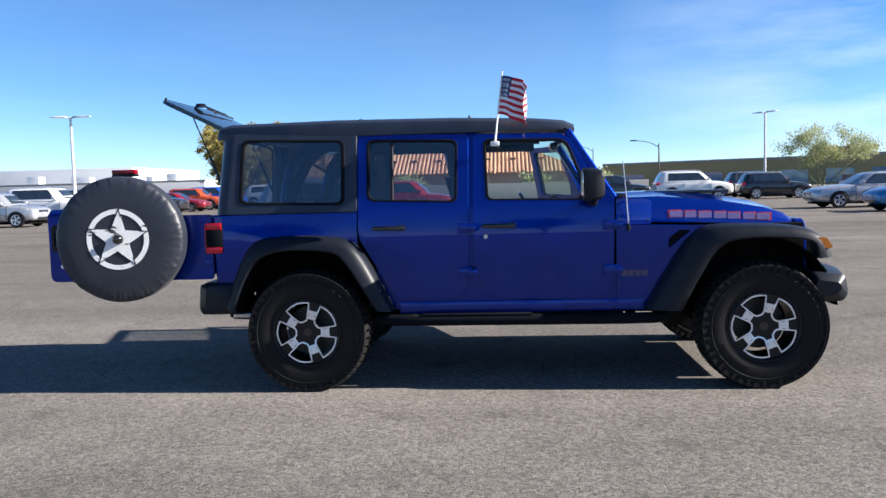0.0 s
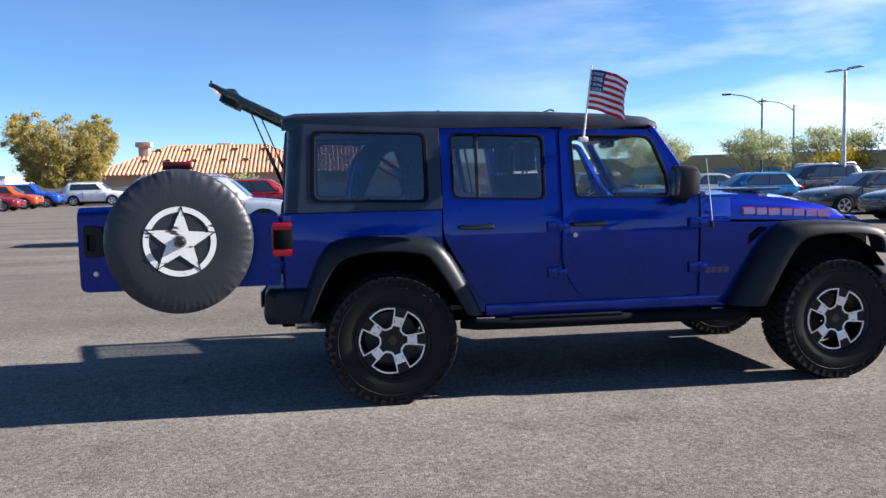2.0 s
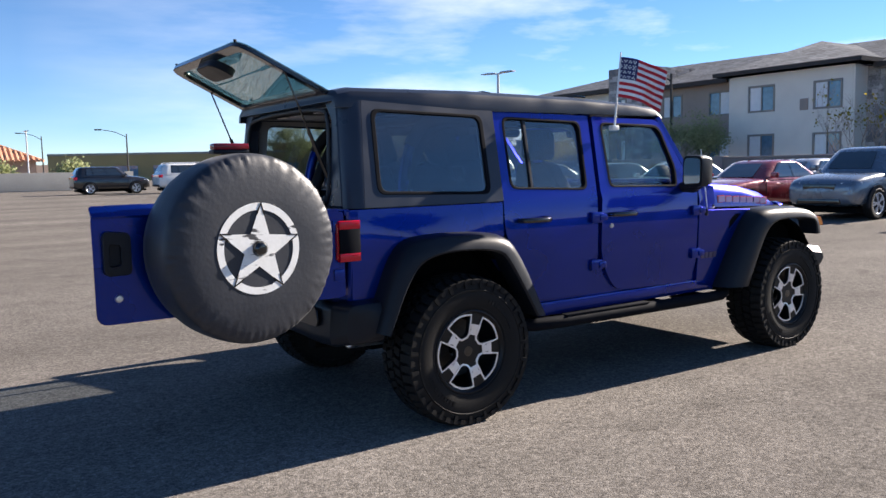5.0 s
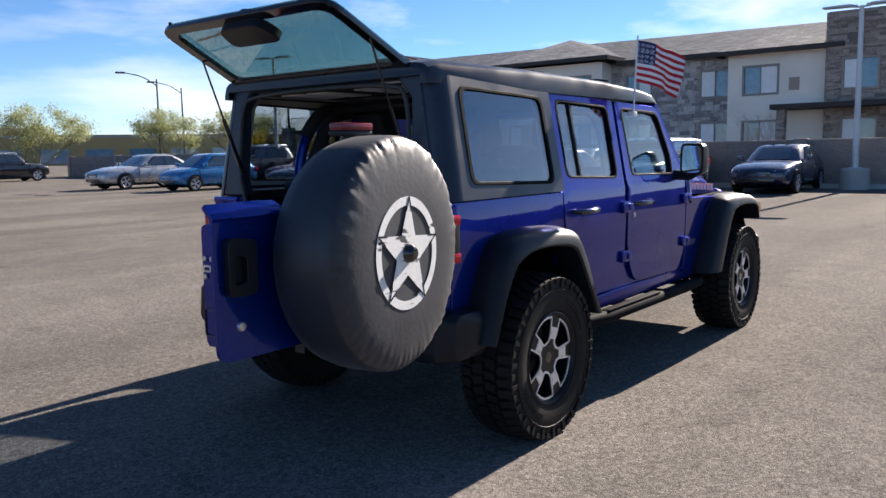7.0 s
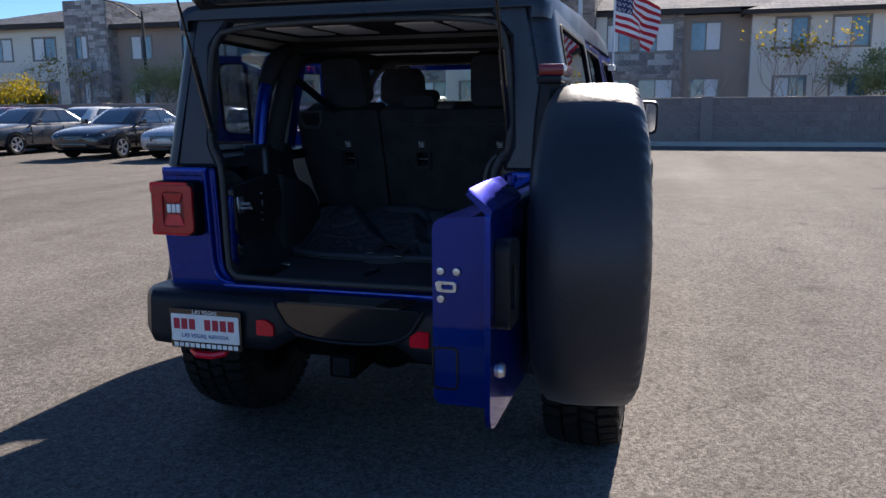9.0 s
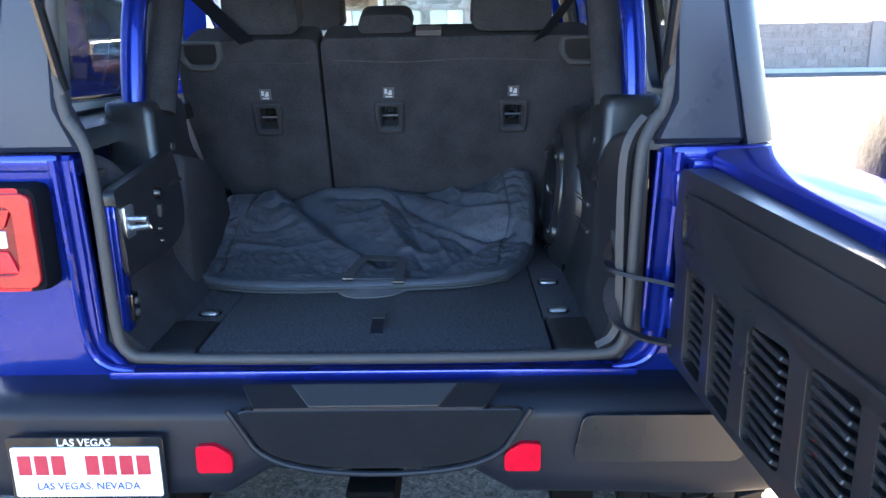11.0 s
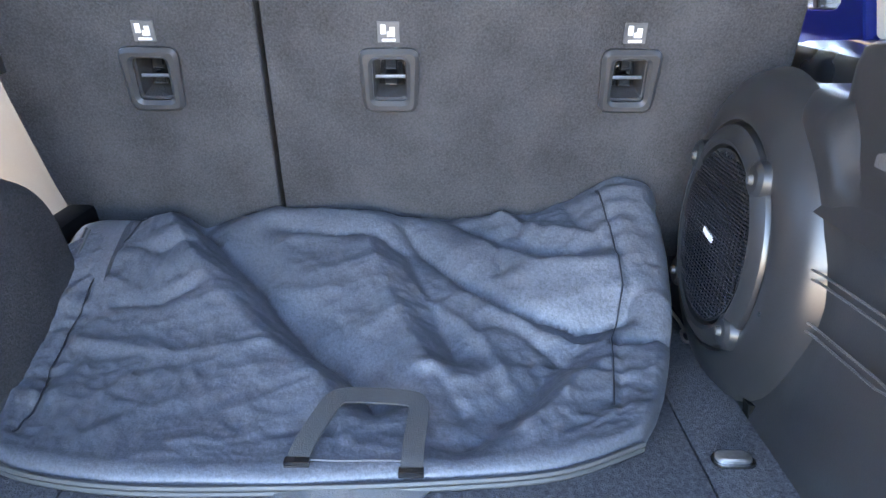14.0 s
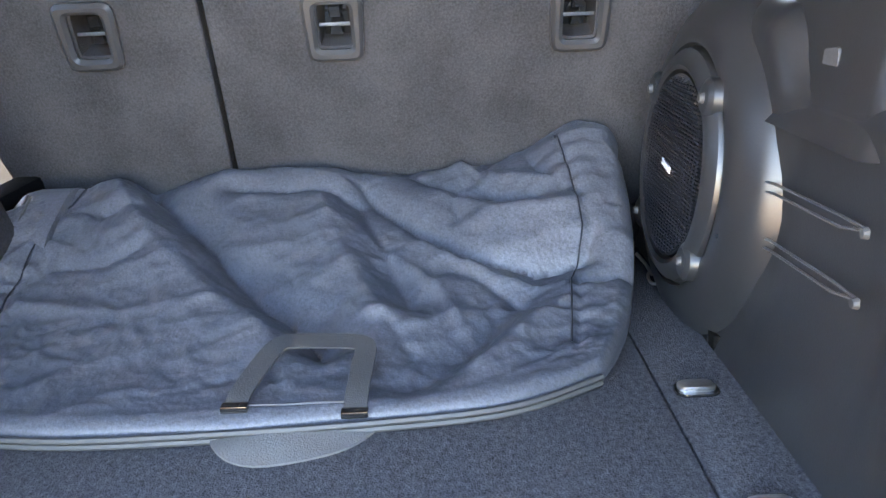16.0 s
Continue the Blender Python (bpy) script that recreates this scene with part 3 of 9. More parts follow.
def mirror_housing(s, d):
    bm = bmesh.new()
    rings = []
    for x, k in ((1.86, 0.98), (1.875, 1.0), (1.93, 0.99), (1.975, 0.88), (1.995, 0.62)):
        ring = []
        for u, v in rounded([(-0.105, -0.10), (0.055, -0.10), (0.060, 0.11), (-0.10, 0.115)], 0.04, 3):
            ring.append((x, s * (0.962 + u * k), 1.345 + v * k))
        rings.append(ring)
    loft(bm, rings)
    tube(bm, [(1.93, s * 0.80, 1.245), (1.93, s * 0.90, 1.235), (1.925, s * 0.945, 1.262)], [0.035, 0.03, 0.03], 10)
    m = part("side_mirror", bm, M["plastic"], d)
    g = plate(rounded([(-0.088, -0.083), (0.041, -0.083), (0.046, 0.093), (-0.083, 0.098)], 0.035, 3), [], 0.004, lambda u, v, w: Vector((1.858 - w, s * (0.962 + u), 1.345 + v)))
    part("mirror_glass", g, M["mirror"], d)
    return m


car_door(-1, True)
car_door(-1, False)
car_door(1, True, 68)
car_door(1, False, 75)


def tub():
    for s in (-1, 1):
        q = [(-0.645, 0.70), (-0.645, 1.207), (0.345, 1.207), (0.345, 0.80), (0.25, 0.92), (0.13, 0.995), (-0.17, 1.005), (-0.36, 0.88), (-0.47, 0.70)]
        part("quarter_panel", plate(q, [], 0.05, flank(s), CUTS, 0.006), M["blue"], jeep)
        c = [(2.088, 0.545), (2.087, 1.078), (2.40, 1.072), (2.70, 1.06), (2.60, 1.0), (2.45, 0.80), (2.28, 0.53)]
        upper = lambda u, v, w: Vector((u, s * (half_width(min(v, 1.2)) - w - 0.055 * max(0, (u - 2.09) / 0.24) ** 1.3), v))
        part("cowl_panel", plate(rounded([(2.087, 1.080), (2.325, 1.078), (2.325, 1.238), (2.12, 1.262), (2.087, 1.25)], 0.008, 2), [], 0.03, upper, (1.16, 1.2), 0.004), M["blue"], jeep)
        for z in (1.10,):
            for x in (2.30,):
                bm = bmesh.new()
                lathe(bm, [(0.0, s * 0.004), (0.006, s * 0.003), (0.008, 0.0)], 10, "y", upper(x, z, -0.001))
                part("panel_bolt", bm, M["plastic"], jeep)
        vent = rounded([(2.425, 0.915), (2.57, 1.03), (2.50, 1.035), (2.43, 0.985)], 0.012)
        cowl = part("cowl_side", plate(c, [vent], 0.04, flank(s), CUTS, 0.005), M["blue"], jeep)
        part("vent_grille", plate(ring_outline(vent, 0.006), [], 0.02, flank(s, -0.012), CUTS, 0.003), M["blackseal"], cowl)
        sill = bmesh.new()
        box(sill, 0.62, 2.28, min(s * 0.72, s * 0.806), max(s * 0.72, s * 0.806), 0.50, 0.585, 0.012)
        part("sill", sill, M["blue"], jeep)
        # pillars between the doors and behind the rear door
        for a, b, w in (((1.131, 0.60), (1.131, 1.73), 0.075), ((0.350, 1.2), (0.350, 1.74), 0.05)):
            part("pillar", plate([(a[0] - w / 2, a[1]), (a[0] + w / 2, a[1]), (b[0] + w / 2, b[1]), (b[0] - w / 2, b[1])], [], 0.06 if w > 0.06 else 0.03, flank(s, -0.03), CUTS, 0.006), M["blue"], jeep)
        part("door_step", plate([(0.55, 0.53), (2.29, 0.525), (2.29, 0.80), (0.40, 0.80)], [], 0.05, flank(s, -0.022), CUTS, 0.004), M["blue"], jeep)
        rail = bmesh.new()
        tube(rail, [(0.46, s * 0.79, 0.47), (0.56, s * 0.835, 0.464), (0.8, s * 0.85, 0.462), (2.1, s * 0.85, 0.457), (2.32, s * 0.835, 0.457), (2.42, s * 0.79, 0.46)], 0.038, 16)
        for x in (0.75, 1.25, 1.75, 2.2):
            box(rail, x - 0.03, x + 0.03, min(s * 0.6, s * 0.86), max(s * 0.6, s * 0.86), 0.44, 0.475, 0.006)
        r = part("rock_rail", rail, M["blackseal"], jeep)
        pad = bmesh.new()
        box(pad, 0.78, 1.52, min(s * 0.825, s * 0.878), max(s * 0.825, s * 0.878), 0.492, 0.505, 0.005)
        part("step_pad", pad, M["blackseal"], r)
    # rear face of the tub, round the load opening
    u = [(-0.80, 0.695), (0.80, 0.695), (0.822, 0.95), (0.815, 1.207), (0.575, 1.207), (0.563, 0.81), (0.52, 0.758), (-0.52, 0.758), (-0.563, 0.81), (-0.575, 1.207), (-0.815, 1.207), (-0.822, 0.95)]
    part("rear_panel", plate(u, [], 0.07, across(-0.66), (0.758, 0.81), 0.01), M["blue"], jeep)
    for s in (-1, 1):
        bm = bmesh.new()
        box(bm, -0.672, -0.64, min(s * 0.60, s * 0.805), max(s * 0.60, s * 0.805), 1.175, 1.212, 0.012)
        part("corner_cap", bm, M["blue"], jeep)
    bm = bmesh.new()
    path = [(-0.655, 0.575, 1.275), (-0.662, 0.555, 1.25), (-0.668, 0.535, 1.20), (-0.668, 0.530, 0.84), (-0.668, 0.515, 0.795), (-0.668, 0.475, 0.777), (-0.668, -0.475, 0.777), (-0.668, -0.515, 0.795), (-0.668, -0.530, 0.84), (-0.668, -0.535, 1.20), (-0.662, -0.555, 1.25), (-0.655, -0.575, 1.275)]
    tube(bm, smooth_line(path, 2), 0.012, 12)
    part("weatherstrip", bm, M["seal"], jeep, "grey rubber seal")
    bm = bmesh.new()
    tube(bm, smooth_line([(-0.645, -0.550, 1.262), (-0.650, -0.522, 1.232), (-0.652, -0.508, 1.18), (-0.652, -0.512, 0.98), (-0.652, -0.516, 0.85), (-0.652, -0.500, 0.808), (-0.652, -0.470, 0.79)], 2), 0, flat=(0.026, 0.016, (0.5, 0.85, 0)))
    part("weatherstrip_lip", bm, M["seal"], jeep, "grey rubber seal")
    bm = bmesh.new()
    box(bm, -0.684, -0.655, -0.55, 0.55, 0.728, 0.757, 0.008)
    box(bm, -0.695, -0.655, -0.60, 0.60, 0.690, 0.722, 0.008)
    part("rear_sill", bm, M["blue"], jeep)
    for s in (-1, 1):
        bm = bmesh.new()
        tube(bm, smooth_line([(-0.668, s * 0.612, 1.20), (-0.668, s * 0.604, 1.0), (-0.668, s * 0.598, 0.82), (-0.668, s * 0.57, 0.765), (-0.668, s * 0.50, 0.752)], 2), 0.010, 10)
        tube(bm, smooth_line([(-0.664, s * 0.575, 1.20), (-0.664, s * 0.566, 1.0), (-0.664, s * 0.560, 0.84)], 2), 0.006, 8)
        part("jamb_edge", bm, M["blue"], jeep)
    # underbody
    bm = bmesh.new()
    box(bm, -0.60, 2.9, -0.70, 0.70, 0.515, 0.56, 0.01)
    for s in (-1, 1):
        box(bm, -0.70, 3.35, s * 0.42 - 0.045, s * 0.42 + 0.045, 0.44, 0.58, 0.01)
    box(bm, 0.9, 2.2, -0.33, 0.35, 0.36, 0.52, 0.03)
    box(bm, -0.52, -0.12, -0.55, 0.35, 0.42, 0.56, 0.06)
    box(bm, 2.35, 3.25, -0.52, 0.52, 0.44, 0.90, 0.03)
    part("underbody", bm, M["under"], jeep)
    for x in (0.0, 3.008):
        bm = bmesh.new()
        tube(bm, [(x, -0.74, 0.40), (x, 0.74, 0.40)], 0.045, 12)
        lathe(bm, [(0.0, -0.14), (0.09, -0.13), (0.15, -0.05), (0.15, 0.05), (0.09, 0.13), (0.0, 0.14)], 20, "x", (x, 0.1, 0.39))
        for s in (-1, 1):
            tube(bm, [(x - 0.11, s * 0.52, 0.33), (x - 0.06, s * 0.50, 0.80)], 0.028, 8)
            for k in range(7):
                lathe(bm, [(0.055, -0.009), (0.072, 0.0), (0.055, 0.009), (0.055, -0.009)], 14, "z", (x + 0.02, s * 0.47, 0.50 + 0.035 * k))
        tube(bm, [(x, -0.45, 0.42), (x + (0.9 if x < 1 else -0.9), -0.40, 0.48)], 0.03, 8)
        tube(bm, [(x, 0.45, 0.42), (x + (0.9 if x < 1 else -0.9), 0.40, 0.48)], 0.03, 8)
        part("axle", bm, M["under"], jeep)
    bm = bmesh.new()
    tube(bm, [(-0.12, -0.50, 0.46), (-0.35, -0.58, 0.47), (-0.52, -0.64, 0.487), (-0.60, -0.665, 0.495)], 0.034, 12, caps=False)
    tube(bm, [(-0.50, -0.635, 0.486), (-0.60, -0.665, 0.495)], 0.029, 12, caps=True)
    part("exhaust_pipe", bm, M["steel"], jeep)
    # inner wheel wells
    for s in (-1, 1):
        for x, r in ((0.0, 0.50), (3.008, 0.50)):
            bm = bmesh.new()
            rings = []
            for k in range(13):
                a = math.pi * (0.02 + 0.96 * k / 12)
                rings.append([(x + r * math.cos(a), s * 0.83, 0.49 + r * math.sin(a)), (x + r * math.cos(a), s * 0.60, 0.49 + r * math.sin(a)), (x + r * 0.97 * math.cos(a), s * 0.60, 0.49 + r * 0.97 * math.sin(a)), (x + r * 0.97 * math.cos(a), s * 0.83, 0.49 + r * 0.97 * math.sin(a))])
            loft(bm, rings)
            box(bm, x - 0.45, x + 0.45, min(s * 0.56, s * 0.61), max(s * 0.56, s * 0.61), 0.49, 0.95, 0.01)
            part("wheel_well", bm, M["under"], jeep)


tub()


def flare(outer, inner, s):
    """A wheel-arch flare between its edge on the body and its lip."""
    def even(pts, n):
        seg = [0]
        for a, b in zip(pts, pts[1:]):
            seg.append(seg[-1] + (Vector(b) - Vector(a)).length)
        out = []
        for k in range(n):
            d = seg[-1] * k / (n - 1)
            i = max(j for j in range(len(seg) - 1) if seg[j] <= d + 1e-9)
            f = (d - seg[i]) / (seg[i + 1] - seg[i])
            out.append(Vector(pts[i]).lerp(Vector(pts[i + 1]), f))
        return out
    bm = bmesh.new()
    rings = []
    n = 36
    for a, b in zip(even(outer, n), even(inner, n)):
        ring = []
        for k, y in ((0.0, 0.800), (0.0, 0.840), (0.09, 0.888), (0.16, 0.915), (0.30, 0.934), (0.55, 0.952), (0.90, 0.958), (1.0, 0.950), (1.0, 0.86), (0.9, 0.80)):
            p = a.lerp(b, k)
            ring.append((p.x, s * y, p.y))
        rings.append(ring)
    loft(bm, rings)
    return bm


R_OUT = [(-0.575, 0.58), (-0.53, 0.72), (-0.425, 0.985), (-0.30, 1.062), (0.235, 1.052), (0.375, 0.975), (0.592, 0.535)]
R_IN = [(-0.50, 0.56), (-0.40, 0.80), (-0.27, 0.965), (0.20, 0.958), (0.285, 0.87), (0.48, 0.545)]
F_OUT = [(2.262, 0.52), (2.44, 0.84), (2.60, 1.055), (2.79, 1.078), (3.25, 1.058), (3.40, 0.985), (3.455, 0.85)]
F_IN = [(2.484, 0.515), (2.60, 0.74), (2.71, 0.92), (2.84, 0.985), (3.30, 0.972), (3.335, 0.90), (3.338, 0.84)]
for s in (-1, 1):
    f = part("wheel_flare", flare(smooth_line(R_OUT), smooth_line(R_IN), s), M["plastic"], jeep)
    f = part("wheel_flare", flare(smooth_line(F_OUT), smooth_line(F_IN), s), M["plastic"], jeep)
    bm = bmesh.new()
    loft(bm, [[(x, s * (0.945 + o), z) for x, z in rounded([(3.315, 0.972), (3.385, 0.978), (3.432, 0.905), (3.335, 0.905)], 0.022, 4)] for o in (-0.02, 0.006)])
    part("turn_signal", bm, M["amber"], f)


def nose():
    # bonnet: skinned over stations of (x, half width, side bottom, shoulder, crown)
    rings = []
    for x, w, low, sh, top in ((2.13, 0.715, 1.10, 1.235, 1.282), (2.4, 0.70, 1.085, 1.232, 1.290), (2.8, 0.665, 1.07, 1.19, 1.262), (3.1, 0.635, 1.06, 1.135, 1.205), (3.24, 0.615, 1.055, 1.10, 1.155), (3.31, 0.60, 1.05, 1.07, 1.09)):
        half = [(w + 0.012, low), (w + 0.006, low + (sh - low) * 0.6), (w - 0.01, sh - 0.01), (w - 0.05, sh + (top - sh) * 0.45), (w * 0.62, top - 0.018), (w * 0.5, top - 0.006), (w * 0.46, top), (0.0, top + 0.004)]
        rings.append([(x, y, z) for y, z in half] + [(x, -y, z) for y, z in reversed(half[:-1])])
    bm = bmesh.new()
    loft(bm, rings)
    hood = part("bonnet", bm, M["blue"], jeep)
    bm = bmesh.new()
    box(bm, 2.35, 2.95, -0.33, -0.10, 1.268, 1.292, 0.015)
    box(bm, 2.35, 2.95, 0.10, 0.33, 1.268, 1.292, 0.015)
    part("bonnet_vent", bm, M["gloss"], hood)
    # inner wings and grille
    for s in (-1, 1):
        bm = bmesh.new()
        box(bm, 2.15, 3.33, min(s * 0.55, s * 0.72), max(s * 0.55, s * 0.72), 0.62, 1.06, 0.01)
        part("inner_wing", bm, M["under"], jeep)
    slots = [[(y - 0.022, 0.80), (y + 0.022, 0.80), (y + 0.022, 1.03), (y - 0.022, 1.03)] for y in (-0.27, -0.18, -0.09, 0, 0.09, 0.18, 0.27)]
    lamps = [[(s * 0.49 + 0.10 * math.cos(k * math.pi / 10), 0.945 + 0.10 * math.sin(k * math.pi / 10)) for k in range(20)] for s in (-1, 1)]
    g = part("grille", plate(rounded([(-0.70, 0.72), (0.70, 0.72), (0.66, 1.085), (-0.66, 1.085)], 0.08), [rounded(k, 0.015, 3) for k in slots] + lamps, 0.06, across(3.30, 0), (), 0.008), M["blue"], jeep)
    for s in (-1, 1):
        bm = bmesh.new()
        lathe(bm, [(0.0, 0.05), (0.06, 0.045), (0.098, 0.02), (0.10, 0.0)], 24, "x", (3.305, s * 0.49, 0.945))
        part("headlight", bm, M["clearlens"], g)
    bm = bmesh.new()
    box(bm, 2.06, 2.17, -0.73, 0.73, 1.235, 1.285, 0.015)
    part("cowl", bm, M["plastic"], jeep)
    # front bumper
    bm = bmesh.new()
    rings = []
    for y, x0, x1, z0, z1 in ((-0.92, 3.34, 3.50, 0.60, 0.70), (-0.86, 3.33, 3.56, 0.55, 0.745), (-0.60, 3.36, 3.62, 0.53, 0.765), (0.0, 3.38, 3.66, 0.53, 0.77), (0.60, 3.36, 3.62, 0.53, 0.765), (0.86, 3.33, 3.56, 0.55, 0.745), (0.92, 3.34, 3.50, 0.60, 0.70)):
        rings.append([(x, y, z) for x, z in rounded([(x0, z0), (x1 - 0.03, z0), (x1, z0 + 0.05), (x1 - 0.02, z1 - 0.02), (x0, z1)], 0.03, 3)])
    loft(bm, rings)
    b = part("front_bumper", bm, M["plastic"], jeep)
    for s in (-1, 1):
        bm = bmesh.new()
        tube(bm, [(3.44, s * 0.38, 0.765), (3.46, s * 0.38, 0.805), (3.50, s * 0.38, 0.81), (3.53, s * 0.38, 0.765)], 0.012, 8)
        part("tow_hook", bm, M["red"], b)
    # added skirt, out of view, that keeps sun from passing under the car
    bm = bmesh.new()
    loft(bm, [[(x, y, z) for x, z in rounded([(3.30, 0.30), (3.36, 0.30), (3.50, 0.55), (3.40, 0.58)], 0.02, 2)] for y in (-0.62, 0.62)])
    part("front_valance", bm, M["under"], b)
    # windscreen and its posts
    n, up = Vector((-0.843, 0, -0.538)), Vector((-0.538, 0, 0.843))

    def slope(u, v, w):
        return Vector((2.10, u, 1.265)) + up * v + n * w
    win = rounded([(-0.705, 0.045), (0.705, 0.045), (0.635, 0.505), (-0.635, 0.505)], 0.05)
    f = part("windscreen_frame", plate([(-0.80, 0.0), (0.80, 0.0), (0.712, 0.56), (-0.712, 0.56)], [win], 0.05, slope, (), 0.008), M["blue"], jeep)
    pane = part("windscreen", plate(ring_outline(win, 0.01), [], 0.005, lambda u, v, w: slope(u, v, w + 0.015)), M["clear"], f)
    pane.visible_shadow = False
    bm = bmesh.new()
    tube(bm, [(2.165, -0.824, 1.075), (2.165, -0.826, 1.10), (2.158, -0.815, 1.22), (2.14, -0.79, 1.50)], [0.006, 0.005, 0.004, 0.003], 8)
    mast = part("aerial", bm, M["steel"], jeep)
    bm = bmesh.new()
    tube(bm, [(2.165, -0.79, 1.045), (2.165, -0.820, 1.050), (2.165, -0.824, 1.085)], [0.020, 0.018, 0.011], 10)
    part("aerial_base", bm, M["plastic"], mast)


nose()


def badge_row(name, material, x0, x1, z0, z1, count, slope, s, parent, off):
    """A row of plain blocks where the maker's lettering stands."""
    bm = bmesh.new()
    step = (x1 - x0) / count
    for k in range(count):
        xa, xb = x0 + step * (k + 0.05 + 0.05 * (k % 2)), x0 + step * (k + 0.95 - 0.06 * (k % 3 == 1))
        za, zb = z0 + slope * (k + 0.5), z1 + slope * (k + 0.5)
        t = plate(rounded([(xa, za), (xb, za), (xb, zb), (xa, zb)], 0.005, 2), [], 0.002, lambda u, v, w: Vector((u, s * (off(u, v) + w), v)))
        merge(bm, t)
    return part(name, bm, material, parent)


for s in (-1, 1):
    side_of_bonnet = lambda u, v: 0.7235 - (u - 2.13) * 0.0915
    badge_row("bonnet_lettering", M["redink"], 2.44, 3.15, 1.112, 1.168, 7, -0.0055, s, jeep, lambda u, v: side_of_bonnet(u, v) + 0.0095)
    badge_row("bonnet_lettering", M["letter"], 2.452, 3.138, 1.119, 1.161, 7, -0.0055, s, jeep, lambda u, v: side_of_bonnet(u, v) + 0.011)
    badge_row("badge", M["badge"], 2.118, 2.292, 0.735, 0.775, 4, 0.0, s, jeep, lambda u, v: half_width(v) + 0.001)


def hardtop():
    for s in (-1, 1):
        o = rounded([(-0.560, 1.212), (0.346, 1.212), (0.346, 1.765), (-0.508, 1.785)], [0.01, 0.01, 0.01, 0.03])
        h = part("hardtop_side", plate(o, [QUARTER_WIN], 0.045, flank(s, 0.012), (1.24, 1.5), 0.008), M["top"], jeep)
        part("window_seal", plate(ring_outline(QUARTER_WIN, 0.018), [ring_outline(QUARTER_WIN, -0.012)], 0.02, flank(s, 0.016), (1.5,), 0.004), M["blackseal"], h)
        part("quarter_window", plate(ring_outline(QUARTER_WIN, 0.004), [], 0.004, flank(s, 0.006), (1.5,)), M["privacy"], h, "dark tinted glass")
        trim = rounded([(-0.545, 1.262), (0.335, 1.246), (0.335, 1.735), (-0.515, 1.742)], 0.03)
        part("side_headlining", plate(trim, [ring_outline(QUARTER_WIN, 0.004)], 0.005, flank(s, -0.034), (1.5,)), M["headliner"], h)
        rings = []
        for z in (1.212, 1.24, 1.35, 1.5, 1.65, 1.785):
            y, k = half_width(z) + 0.012, (z - 1.212) * 0.075
            rings.append([(-0.561 + k * 1.2, s * y, z), (-0.578 + k, s * (y - 0.0012), z), (-0.597 + k, s * (y - 0.0062), z), (-0.618 + k, s * (y - 0.018), z), (-0.636 + k, s * (y - 0.036), z), (-0.646 + k, s * (y - 0.056), z), (-0.649 + k, s * (y - 0.075), z), (-0.59 + k, s * (y - 0.075), z), (-0.55 + k, s * (y - 0.045), z)])
        bm = bmesh.new()
        loft(bm, rings)
        part("hardtop_corner", bm, M["top"], h)
    # roof shell
    rings = []
    for x, w, top in ((-0.645, 0.690, 1.800), (-0.63, 0.702, 1.822), (-0.56, 0.714, 1.838), (0.2, 0.722, 1.846), (1.0, 0.722, 1.836), (1.55, 0.716, 1.815), (1.76, 0.708, 1.795), (1.83, 0.70, 1.765)):
        half = [(w - 0.03, min(1.765, top - 0.02)), (w - 0.03, 1.728), (w + 0.003, 1.728), (w + 0.004, top - 0.055), (w - 0.006, top - 0.026), (w - 0.032, top - 0.008), (w - 0.075, top), (0.0, top + 0.012)]
        rings.append([(x, y, z) for y, z in half] + [(x, -y, z) for y, z in reversed(half[:-1])])
    bm = bmesh.new()
    loft(bm, rings)
    r = part("roof_panel", bm, M["top"], jeep)
    for x in (0.36, 1.12):
        bm = bmesh.new()
        tube(bm, [(x, y, 1.849 - (0.0 if abs(y) < 0.63 else 0.014)) for y in (-0.69, -0.62, 0, 0.62, 0.69)], 0.006, 6)
        part("roof_seam", bm, M["gloss"], r)
    bm = bmesh.new()
    box(bm, -0.56, 1.74, -0.66, 0.66, 1.746, 1.758, 0.004)
    lining = part("headlining", bm, M["headliner"], jeep)
    bm = bmesh.new()
    box(bm, -0.56, 0.0, -0.50, 0.50, 1.742, 1.747, 0.002)
    part("cross_pad", bm, M["cloth"], lining)
    # White colour stands in for light bounced up onto these headlining panels
    for y in (0.335, 0.135, -0.20, -0.385):
        bm = bmesh.new()
        box(bm, -0.50, -0.17, y - 0.075, y + 0.075, 1.736, 1.7435, 0.003)
        part("roof_pad", bm, M["flagwhite"], lining, "headlining panel with bounced light put into its white colour")
    for y0, y1 in ((-0.60, -0.03), (0.03, 0.60)):
        bm = bmesh.new()
        box(bm, 0.42, 1.05, y0, y1, 1.738, 1.747, 0.003)
        part("roof_pad", bm, M["headliner"], lining)
    # rear frame of the hardtop, an upturned U round the hatch opening
    u = [(-0.748, 1.212), (-0.56, 1.212), (-0.60, 1.30), (-0.585, 1.67), (-0.51, 1.756), (0.51, 1.756), (0.585, 1.67), (0.60, 1.30), (0.56, 1.212), (0.748, 1.212), (0.64, 1.80), (-0.64, 1.80)]
    part("rear_frame", plate(u, [], 0.075, across(-0.648, 0.06, 1.22), (1.3, 1.5, 1.67, 1.756), 0.012), M["top"], jeep)
    bm = bmesh.new()
    tube(bm, smooth_line([(-0.650, 0.562, 1.245), (-0.648, 0.592, 1.30), (-0.640, 0.588, 1.45), (-0.628, 0.576, 1.67), (-0.618, 0.505, 1.746), (-0.618, -0.505, 1.746), (-0.628, -0.576, 1.67), (-0.640, -0.588, 1.45), (-0.648, -0.592, 1.30), (-0.650, -0.562, 1.245)], 2), 0.011, 12)
    part("hatch_seal", bm, M["seal"], jeep)
